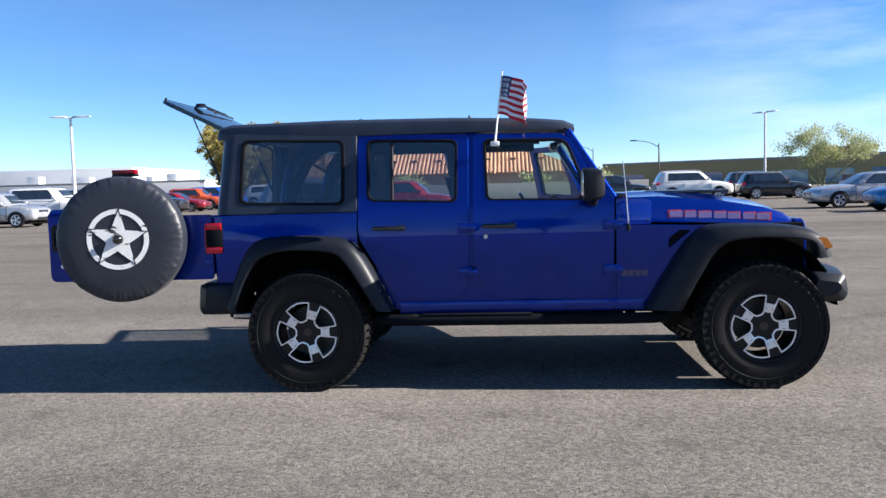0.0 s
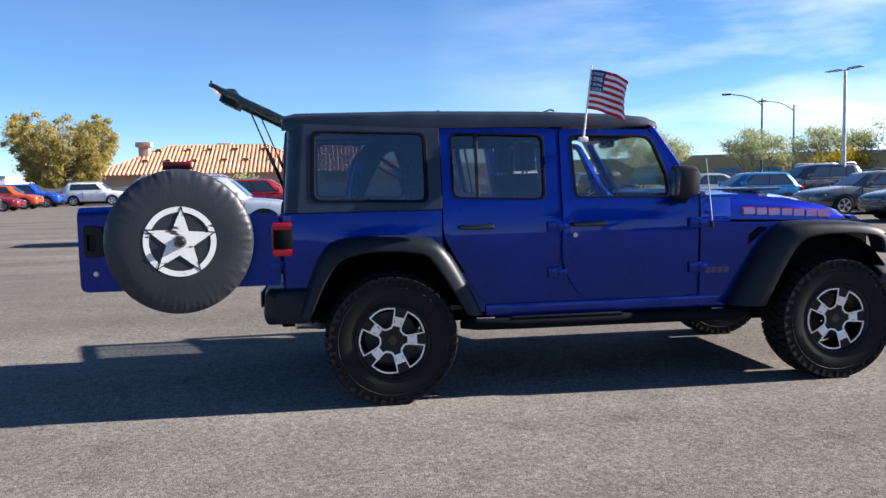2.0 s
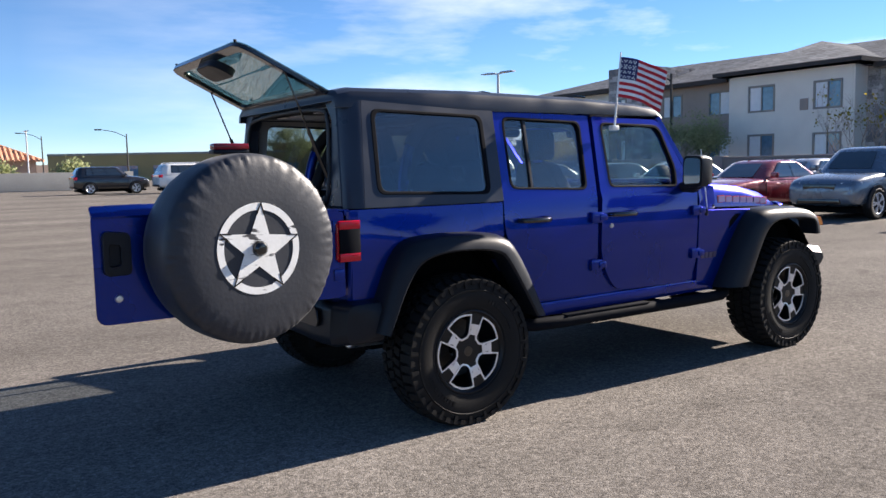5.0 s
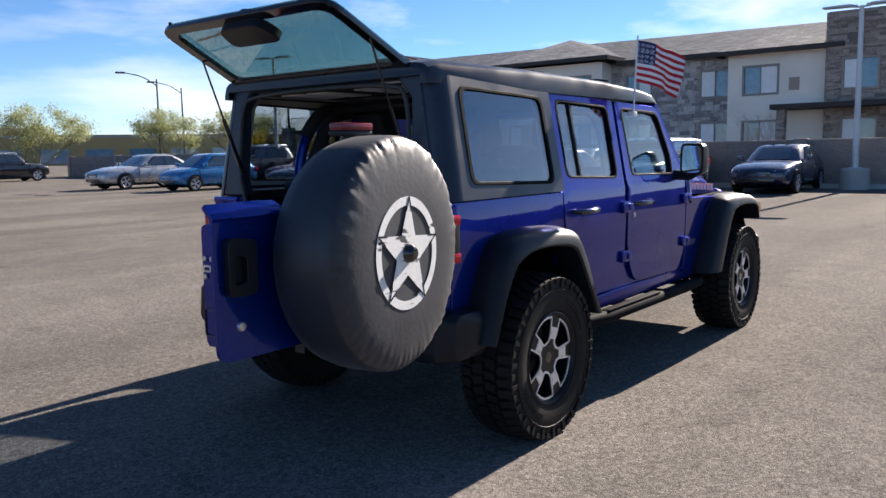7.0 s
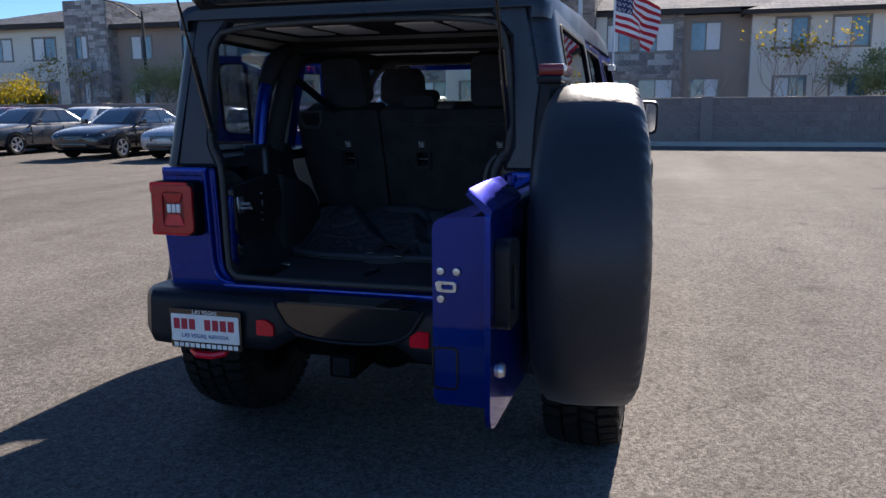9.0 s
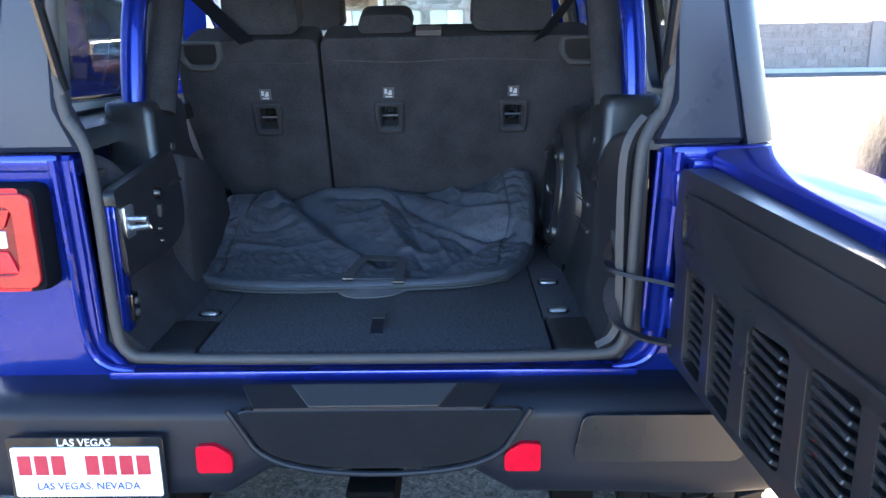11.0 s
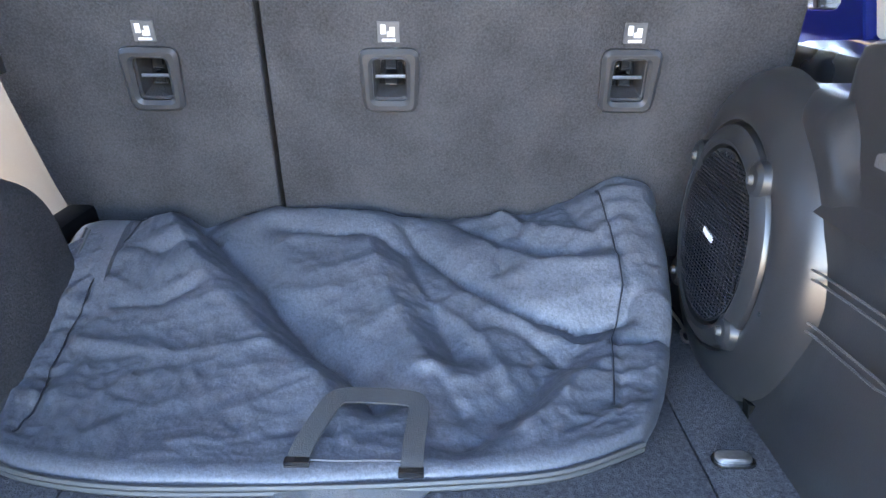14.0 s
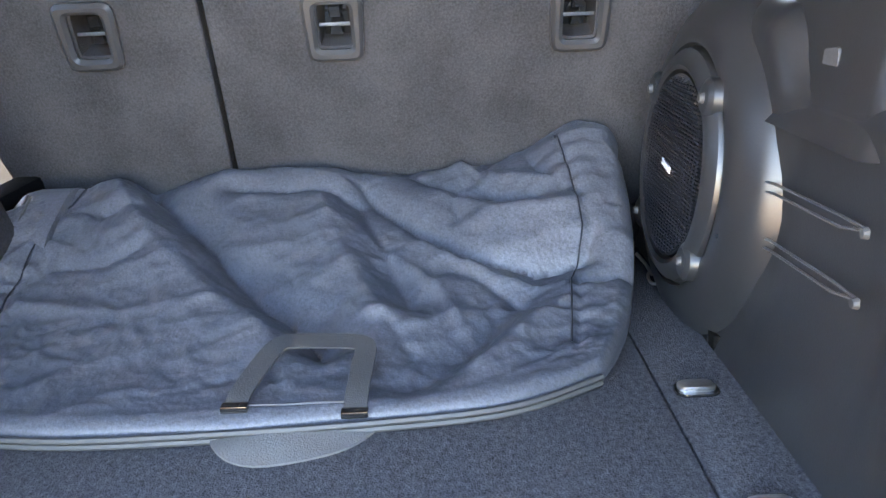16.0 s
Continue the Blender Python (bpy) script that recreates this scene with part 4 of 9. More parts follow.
    # glass hatch, lifted
    hinge, tip = Vector((-0.60, 0, 1.80)), Vector((-1.10, 0, 2.045))
    way = (tip - hinge).normalized()
    nn = Vector((way.z, 0, -way.x))

    def lid(u, v, w):
        bow = 0.012 * (1 - (u / 0.6) ** 2)
        return hinge + way * v + Vector((0, u, 0)) + nn * (w + bow)
    L = (tip - hinge).length
    o = rounded([(-0.605, 0.0), (0.605, 0.0), (0.575, L), (-0.575, L)], [0.03, 0.03, 0.09, 0.09])
    i = rounded([(-0.545, 0.065), (0.545, 0.065), (0.52, L - 0.055), (-0.52, L - 0.055)], [0.05, 0.05, 0.07, 0.07])
    f = part("hatch", plate(o, [i], 0.024, lambda u, v, w: lid(u, v, w - 0.02), (0.1, 0.25, 0.4), 0.006), M["gloss"], jeep, "raised rear glass hatch with black border")
    p = part("hatch_glass", plate(ring_outline(o, -0.004), [], 0.005, lambda u, v, w: lid(u, v, w + 0.0045), (0.1, 0.25, 0.4)), M["hatchglass"], f, "green tinted glass")
    bm = bmesh.new()
    t = plate(rounded([(-0.17, L - 0.17), (0.17, L - 0.17), (0.14, L - 0.03), (-0.14, L - 0.03)], 0.06), [], 0.045, lambda u, v, w: lid(u, v, -w - 0.021), (), 0.02)
    merge(bm, t)
    part("wiper_motor", bm, M["plastic"], f)
    bm = bmesh.new()
    tube(bm, [lid(0.0, L - 0.06, 0.035), lid(0.02, L - 0.10, 0.04), lid(0.33, L - 0.16, 0.03)], 0.008, 6)
    tube(bm, [lid(-0.02, L - 0.13, 0.03), lid(0.33, L - 0.16, 0.025), lid(0.50, L - 0.17, 0.022)], 0.006, 6)
    lathe(bm, [(0.0, 0.03), (0.035, 0.025), (0.05, 0.0), (0.0, -0.005)], 16, "z", lid(0.0, L - 0.07, 0.022))
    part("wiper", bm, M["gloss"], f)
    for s in (-1, 1):
        bm = bmesh.new()
        tube(bm, [lid(s * 0.50, L - 0.02, -0.012), lid(s * 0.50, L - 0.004, 0.02)], 0.008, 6)
        part("bumper_stop", bm, M["rubber"], f)
    for s in (-1, 1):
        bm = bmesh.new()
        a, b = Vector((-0.635, s * 0.585, 1.335)), lid(s * 0.575, 0.28, -0.02)
        mid = a.lerp(b, 0.5)
        tube(bm, [a, mid], 0.011, 8)
        tube(bm, [mid, b], 0.005, 8)
        part("gas_strut", bm, M["gloss"], f)
        bm = bmesh.new()
        box(bm, -0.640, -0.575, min(s * 0.36, s * 0.42), max(s * 0.36, s * 0.42), 1.800, 1.836, 0.008)
        part("hatch_hinge", bm, M["plastic"], f)


hardtop()


# ---- wheels ----
def wheel_meshes():
    bm = bmesh.new()
    prof = [(0.222, 0.10), (0.235, 0.128), (0.27, 0.14), (0.33, 0.143), (0.375, 0.136), (0.388, 0.122), (0.396, 0.06), (0.397, 0.0), (0.396, -0.06), (0.388, -0.122), (0.375, -0.136), (0.33, -0.143), (0.235, -0.128), (0.222, -0.10)]
    lathe(bm, prof, 72)
    tyre = part("wheel", bm, M["rubber"], jeep, "black all-terrain tyre")
    bm = bmesh.new()
    for k in range(46):
        a = 2 * math.pi * k / 46
        for row, (y0, y1, r0, r1, skew) in enumerate(((-0.142, -0.075, 0.378, 0.418, 0.0), (-0.062, -0.008, 0.396, 0.419, 0.25), (0.008, 0.062, 0.396, 0.419, -0.25), (0.075, 0.142, 0.378, 0.418, 0.0))):
            b = a + (row % 2) * 0.068
            wid = 0.034 + 0.008 * ((k + row) % 2)
            t = bmesh.new()
            box(t, r0, r1, y0, y1, -wid / 2, wid / 2, 0.0)
            for v in t.verts:
                v.co.z += skew * (v.co.y - (y0 + y1) / 2)
                if row in (0, 3) and abs(v.co.y) > 0.12 and v.co.x > 0.40:
                    v.co.x -= 0.018
            merge(bm, t, Matrix.Rotation(-b, 4, "Y"))
        # shoulder lugs that run down the sidewall, long and short by turns
        t = bmesh.new()
        low, half = (0.352, 0.013) if k % 2 else (0.372, 0.018)
        for s in (-1, 1):
            box(t, low, 0.398, min(s * 0.120, s * 0.1475), max(s * 0.120, s * 0.1475), -half, half, 0.0)
        for v in t.verts:
            if v.co.x < 0.38:
                v.co.y *= 0.985
                v.co.z *= 0.7
        merge(bm, t, Matrix.Rotation(-a, 4, "Y"))
    # raised ring and moulded marks on the sidewall
    for s in (-1, 1):
        lathe(bm, [(0.336, s * 0.1415), (0.339, s * 0.1455), (0.344, s * 0.1455), (0.347, s * 0.140)], 72)
        lathe(bm, [(0.238, s * 0.126), (0.242, s * 0.1335), (0.248, s * 0.1345), (0.252, s * 0.130)], 72)
        for k in range(22):
            t = bmesh.new()
            box(t, 0.283, 0.306, min(s * 0.138, s * 0.1445), max(s * 0.138, s * 0.1445), -0.008, 0.008, 0.0)
            merge(bm, t, Matrix.Rotation(0.35 + (k % 11) * 0.075 + (k // 11) * math.pi, 4, "Y"))
    tagged(part("tread", bm, M["rubber"], tyre), kind="stuff")
    # rim: barrel, dark face with five windows, machined outlines
    bm = bmesh.new()
    lathe(bm, [(0.222, 0.105), (0.228, 0.12), (0.232, 0.13), (0.226, 0.133), (0.215, 0.122), (0.205, 0.08), (0.20, -0.09), (0.222, -0.11)], 60)
    rim = part("rim", bm, M["rimblack"], tyre)

    shape = rounded([(0.078, -0.016), (0.092, -0.034), (0.126, -0.052), (0.183, -0.082), (0.199, -0.042), (0.206, 0.0), (0.199, 0.042), (0.183, 0.082), (0.126, 0.052), (0.092, 0.034), (0.078, 0.016)], 0.005, 3)

    def window(grow):
        return ring_outline(shape, grow)

    def turned(pts, a):
        c, q = math.cos(radians(a)), math.sin(radians(a))
        return [(x * c - y * q, x * q + y * c) for x, y in pts]
    holes = [turned(window(-0.003), 72 * k) for k in range(5)]
    disc = [(0.224 * math.cos(k * math.pi / 30), 0.224 * math.sin(k * math.pi / 30)) for k in range(60)]
    part("rim_face", plate(disc, holes, 0.03, lambda u, v, w: Vector((u, 0.112 - w - 0.02 * max(0, 1 - math.hypot(u, v) / 0.12), v)), (), 0.0), M["rimblack"], tyre)
    bm = bmesh.new()
    for k in range(5):
        merge(bm, plate(turned(window(0.0070), 72 * k), [turned(window(-0.004), 72 * k)], 0.006, lambda u, v, w: Vector((u, 0.1165 - w - 0.02 * max(0, 1 - math.hypot(u, v) / 0.12), v))))
        a = 72 * k + 36
        merge(bm, plate(turned([(0.092, -0.026), (0.118, -0.018), (0.152, -0.030), (0.152, 0.030), (0.118, 0.018), (0.092, 0.026)], a), [], 0.006, lambda u, v, w: Vector((u, 0.1168 - w - 0.02 * max(0, 1 - math.hypot(u, v) / 0.12), v))))
    part("spoke_facing", bm, M["silver"], tyre, "machined bright spoke faces")
    bm = bmesh.new()
    lathe(bm, [(0.0, 0.108), (0.028, 0.106), (0.034, 0.098), (0.036, 0.08)], 24)
    for k in range(5):
        a = radians(72 * k + 36)
        lathe(bm, [(0.0, 0.098), (0.008, 0.096), (0.010, 0.08)], 8, "y", (0.058 * math.cos(a), 0, 0.058 * math.sin(a)))
    part("hub_cap", bm, M["gloss"], tyre)
    bm = bmesh.new()
    lathe(bm, [(0.05, -0.01), (0.165, -0.01), (0.165, -0.035), (0.05, -0.035)], 40)
    part("brake_disc", bm, M["disc"], tyre)
    return tyre


first = wheel_meshes()
for n, (x, s, spin) in enumerate(((0.0, -1, 1), (3.008, -1, 3), (0.0, 1, 10), (3.008, 1, 70))):
    m = Matrix.Translation((x, s * 0.818, 0.404)) @ (Matrix.Rotation(math.pi, 4, "Z") if s < 0 else Matrix.Identity(4)) @ Matrix.Rotation(radians(spin), 4, "Y")
    if n == 0:
        first.matrix_local = m
    else:
        again("wheel", first, jeep, m, "black all-terrain tyre")


# ---- tailgate with spare wheel ----
def tailgate():
    x0, x1 = -0.675, -1.862
    # outer skin with a lip folded in along the top
    skin = rounded([(x1, 0.765), (x0, 0.765), (x0, 1.20), (-1.55, 1.214), (-1.60, 1.236), (x1, 1.236)], [0.05, 0.03, 0.02, 0.02, 0.02, 0.02])
    g = part("tailgate", plate(skin, [], 0.012, lambda u, v, w: Vector((u, -0.803 + w, v)), (), 0.004), M["blue"], jeep, "tailgate swung open")
    bm = bmesh.new()
    rings = [[(x, -0.803, 1.222), (x, -0.806, 1.232), (x, -0.800, 1.240), (x, -0.763, 1.275 + d), (x, -0.757, 1.277 + d), (x, -0.752, 1.271 + d), (x, -0.792, 1.226)] for x, d in ((x1 + 0.002, -0.006), (x1 + 0.012, 0.0), (x1 + 0.20, 0.002), (-1.575, 0.0), (-1.555, -0.012))]
    loft(bm, rings)
    part("top_lip", bm, M["blue"], g)
    bm = bmesh.new()
    rings = []
    for x, a in ((-1.802, 1.0), (-1.79, 1.0), (-0.71, 1.0), (-0.70, 1.0)):
        rings.append([(x, -0.795, 0.80), (x, -0.675, 0.80), (x, -0.663, 0.815), (x, -0.663, 1.184), (x, -0.667, 1.198), (x, -0.680, 1.207), (x, -0.795, 1.216)])
    loft(bm, rings)
    bevel(bm, 0.008, 2, 40)
    part("gate_box", bm, M["blue"], g)
    for a, b in (((-0.683, 1.096), 0), ((-0.718, 1.096), 0), ((-0.683, 1.036), 0)):
        bm = bmesh.new()
        lathe(bm, [(0.0, -0.008), (0.008, -0.007), (0.010, 0.0)], 12, "x", (-1.803, *a))
        part("bolt", bm, M["steel"], g)
    bm = bmesh.new()
    t = plate(rounded([(-0.718, 1.052), (-0.676, 1.052), (-0.671, 1.075), (-0.718, 1.075)], 0.008), [rounded([(-0.711, 1.058), (-0.686, 1.058), (-0.686, 1.069), (-0.711, 1.069)], 0.003)], 0.012, lambda u, v, w: Vector((-1.806 - w + 0.006, u, v)))
    merge(bm, t)
    part("latch", bm, M["steel"], g)
    bm = bmesh.new()
    merge(bm, plate(rounded([(-0.72, 0.835), (-0.662, 0.835), (-0.662, 0.93), (-0.72, 0.93)], 0.012), [rounded([(-0.716, 0.839), (-0.666, 0.839), (-0.666, 0.926), (-0.716, 0.926)], 0.01)], 0.003, lambda u, v, w: Vector((-1.8045 - w + 0.001, u, v))))
    part("access_cover_joint", bm, M["gloss"], g)
    # outside handle: recessed cup with a grip
    bm = bmesh.new()
    merge(bm, plate(rounded([(-1.826, 0.978), (-1.712, 0.978), (-1.712, 1.16), (-1.826, 1.172)], 0.028), [rounded([(-1.802, 1.016), (-1.754, 1.022), (-1.754, 1.108), (-1.802, 1.116)], 0.016)], 0.032, lambda u, v, w: Vector((u, -0.802 - w, v)), (), 0.01))
    h = part("handle_cup", bm, M["plastic"], g)
    bm = bmesh.new()
    merge(bm, plate(rounded([(-1.806, 1.012), (-1.750, 1.018), (-1.750, 1.112), (-1.806, 1.12)], 0.016), [], 0.004, lambda u, v, w: Vector((u, -0.803 - w, v))))
    part("handle_recess", bm, M["plastic"], h)
    bm = bmesh.new()
    lathe(bm, [(0.0, -0.012), (0.014, -0.010), (0.018, 0.0)], 16, "y", (-1.768, -0.803, 0.876))
    part("lock_cap", bm, M["steel"], g)
    # inside lining with louvres
    def face(x):
        """y of the lining's face: it falls back toward the free end of the gate."""
        return -0.605 - 0.047 * min(max((-1.05 - x) / 0.30, 0.0), 1.0)
    lining = rounded([(-1.76, 0.79), (-0.69, 0.785), (-0.674, 0.86), (-0.716, 0.92), (-0.714, 0.985), (-0.690, 1.03), (-0.690, 1.15), (-0.72, 1.178), (-1.76, 1.178)], [0.03, 0.02, 0.02, 0.04, 0.03, 0.03, 0.03, 0.02, 0.03])
    cols = [rounded([(-0.790 - 0.15 * k - 0.108, 0.818), (-0.790 - 0.15 * k, 0.818), (-0.790 - 0.15 * k, 1.004), (-0.790 - 0.15 * k - 0.108, 1.004)], 0.014, 3) for k in range(6)]
    part("gate_lining", plate(lining, cols, 0.056, lambda u, v, w: Vector((u, face(u) - min(w, 0.056 if u > -1.0 else 0.016 if u < -1.2 else 0.03), v)), (), 0.004), M["trim"], g)
    bm = bmesh.new()
    merge(bm, plate(rounded([(-1.72, 1.04), (-0.752, 1.04), (-0.752, 1.142), (-1.72, 1.142)], 0.02), [rounded([(-1.712, 1.047), (-0.760, 1.047), (-0.760, 1.135), (-1.712, 1.135)], 0.015)], 0.005, lambda u, v, w: Vector((u, face(u) - 0.0005 + w, v))))
    part("lining_bead", bm, M["trim"], g)
    bm = bmesh.new()
    loft(bm, [[(x, face(x) - 0.011 - (0.026 if x > -1.1 else 0.0), 0.81), (x, face(x) - 0.008 - (0.026 if x > -1.1 else 0.0), 0.81), (x, face(x) - 0.008 - (0.026 if x > -1.1 else 0.0), 1.01), (x, face(x) - 0.011 - (0.026 if x > -1.1 else 0.0), 1.01)] for x in (-1.74, -1.35, -1.2, -1.05, -0.77)])
    part("louvre_backing", bm, M["gloss"], g)
    first_slat = None
    for k in range(6):
        for j in range(9):
            m = Matrix.Translation((-0.844 - 0.15 * k, face(-0.844 - 0.15 * k) - (0.017 if k < 2 else 0.006), 0.833 + 0.0195 * j)) @ Matrix.Rotation(radians(30), 4, "X")
            if first_slat is None:
                bm = bmesh.new()
                box(bm, -0.054, 0.054, -0.010, 0.010, -0.0042, 0.0042, 0.002, 1)
                first_slat = part("louvre", bm, M["trim"], g, m=m)
            else:
                again("louvre", first_slat, g, m)
    for z in (0.88, 1.13):
        bm = bmesh.new()
        tube(bm, [(-0.672, -0.70, z - 0.05), (-0.672, -0.70, z + 0.05)], 0.016, 10)
        box(bm, -0.70, -0.655, -0.745, -0.60, z - 0.035, z + 0.035, 0.008)
        box(bm, -0.74, -0.68, -0.81, -0.70, z - 0.03, z + 0.03, 0.008)
        box(bm, -0.712, -0.668, -0.665, -0.628, z - 0.060, z - 0.038, 0.006)
        box(bm, -0.712, -0.668, -0.665, -0.628, z + 0.038, z + 0.060, 0.006)
        part("gate_hinge", bm, M["blue"], g)
        bm = bmesh.new()
        box(bm, -0.7035, -0.668, -0.655, -0.632, z - 0.034, z + 0.034, 0.004)
        part("hinge_gap", bm, M["gloss"], g)
    bm = bmesh.new()
    tube(bm, smooth_line([(-0.622, -0.494, 0.968), (-0.655, -0.487, 0.963), (-0.684, -0.520, 0.955), (-0.700, -0.59, 0.945), (-0.708, -0.632, 0.932)], 2), 0, flat=(0.020, 0.008, (0.3, 0, 1)))
    box(bm, -0.716, -0.69, -0.665, -0.622, 0.918, 0.946, 0.006)
    lathe(bm, [(0.0, -0.012), (0.008, -0.010), (0.010, 0.0)], 10, "x", (-0.716, -0.643, 0.932))
    part("check_arm", bm, M["plastic"], g)
    bm = bmesh.new()
    tube(bm, smooth_line([(-0.622, -0.506, 0.93), (-0.650, -0.488, 0.905), (-0.684, -0.498, 0.855), (-0.692, -0.55, 0.825), (-0.702, -0.61, 0.818), (-0.72, -0.65, 0.82)], 2), 0, flat=(0.026, 0.006, (0, 0.2, 1)))
    part("gate_strap", bm, M["cloth"], g)
    # carrier and spare under its cover
    bm = bmesh.new()
    box(bm, -1.50, -1.0, -0.84, -0.80, 0.86, 1.20, 0.02)
    lathe(bm, [(0.0, -0.90), (0.11, -0.90), (0.13, -0.80), (0.0, -0.80)], 20, "y", (-1.25, 0, 1.072))
    tube(bm, [(-1.26, -0.82, 1.2), (-1.26, -0.822, 1.40), (-1.26, -0.83, 1.50)], [0.05, 0.04, 0.035], 8)
    part("spare_carrier", bm, M["plastic"], g)
    bm = bmesh.new()
    steps, rings = 300, []
    prof = [(0.12, -0.835), (0.30, -0.832), (0.388, -0.836), (0.410, -0.850), (0.419, -0.885), (0.421, -0.93), (0.420, -0.98), (0.418, -1.014), (0.4135, -1.030), (0.402, -1.041), (0.384, -1.049), (0.355, -1.056), (0.31, -1.061), (0.24, -1.064), (0.16, -1.063), (0.09, -1.061), (0.0, -1.064)]
    for k in range(steps):
        a = 2 * math.pi * k / steps
        ring = []
        for j, (r, h) in enumerate(prof):
            edge = math.exp(-((j - 9.0) / 1.3) ** 2)
            fold = 0.003 * noise.noise(Vector((math.cos(a) * 5, math.sin(a) * 5, j * 0.35))) + 0.0055 * noise.noise(Vector((math.cos(a) * 17, math.sin(a) * 17, j * 0.45 + 9))) * edge
            sag = 0.01 * max(0, -math.sin(a)) ** 2
            gather = math.sin(a * 34 + 5 * noise.noise(Vector((math.cos(a) * 2.5, math.sin(a) * 2.5, 0)))) * (0.6 + 0.9 * noise.noise(Vector((math.cos(a) * 4, math.sin(a) * 4, 7))))
            rr = r + (fold * (0.15 + 0.9 * edge) + 0.0022 * gather * edge) * (r > 0.1) + sag * (r > 0.3)
            hh = h + 0.0028 * gather * math.exp(-((j - 9.6) / 1.1) ** 2) - fold * 1.1 * (0.2 * (r > 0.33) + edge) * (0.1 < r) - 0.148 * rr * math.cos(a) * (1, 1, 1, 0.85, 0.5, 0.2)[min(j, 5)] * (j < 6)
            ring.append((-1.25 + rr * math.cos(a), hh, 1.072 + rr * math.sin(a)))
        rings.append(ring)
    rows = [[bm.verts.new(p) for p in ring] for ring in rings]
    for a, b in zip(rows, rows[1:] + rows[:1]):
        for i in range(len(prof) - 1):
            bm.faces.new((a[i], a[i + 1], b[i + 1], b[i]))
    cover = part("wheel_cover", bm, M["cover"], g, "black vinyl spare wheel cover with white star print", sharp=60)

    def face(u, v, w):
        a, q = radians(-4), 1
        return Vector((-1.25 + u * math.cos(a) - v * math.sin(a), -1.0650 - w, 1.072 + u * math.sin(a) + v * math.cos(a)))
    circle = lambda r, n=64: [(r * math.cos(2 * math.pi * k / n), r * math.sin(2 * math.pi * k / n)) for k in range(n)]
    bm = bmesh.new()
    merge(bm, plate(circle(0.203), [circle(0.171)], 0.0012, face))
    part("printed_ring", bm, M["decal"], g)
    star = []
    for k in range(10):
        r = 0.198 if k % 2 == 0 else 0.078
        a = math.pi / 2 + k * math.pi / 5
        star.append((r * math.cos(a), r * math.sin(a)))
    bm = bmesh.new()
    merge(bm, plate(star, [], 0.001, lambda u, v, w: face(u, v, w + 0.0013)))
    part("printed_star", bm, M["decal"], g)
    for k in range(5):
        bm = bmesh.new()
        a = math.pi / 2 + k * 2 * math.pi / 5
        for d in (-1, 1):
            p = Vector((0.203 * math.cos(a), 0.203 * math.sin(a)))
            q = Vector((0.078 * math.cos(a + d * math.pi / 5), 0.078 * math.sin(a + d * math.pi / 5)))
            w = (q - p).normalized()
            n2 = Vector((-w.y, w.x)) * 0.003
            merge(bm, plate([tuple(p - n2), tuple(p + w * 0.055 - n2), tuple(p + w * 0.055 + n2), tuple(p + n2)], [], 0.001, lambda u, v, w2: face(u, v, w2 + 0.0024)))
        part("print_outline", bm, M["gloss"], g)
    bm = bmesh.new()
    lathe(bm, [(0.0, -0.034), (0.020, -0.031), (0.031, -0.020), (0.036, -0.002), (0.037, 0.004)], 28, "y", (-1.25, -1.066, 1.072))
    part("cover_boss", bm, M["gloss"], g)
    askew = Matrix.Translation((-1.25, -0.90, 0)) @ Matrix.Rotation(radians(8.5), 4, "Z") @ Matrix.Translation((1.25, 0.90, 0))
    for k in g.children:
        if k.name.split(".")[0] in ("wheel_cover", "printed_ring", "printed_star", "print_outline", "cover_boss"):
            k.matrix_local = askew
    bm = bmesh.new()
    box(bm, -1.345, -1.175, -0.865, -0.80, 1.492, 1.512, 0.008)
    t = part("brake_light_base", bm, M["plastic"], g)
    bm = bmesh.new()
    box(bm, -1.342, -1.178, -0.87, -0.805, 1.511, 1.54, 0.008)
    part("brake_light", bm, M["darkred"], g, "dark red high brake light")


tailgate()


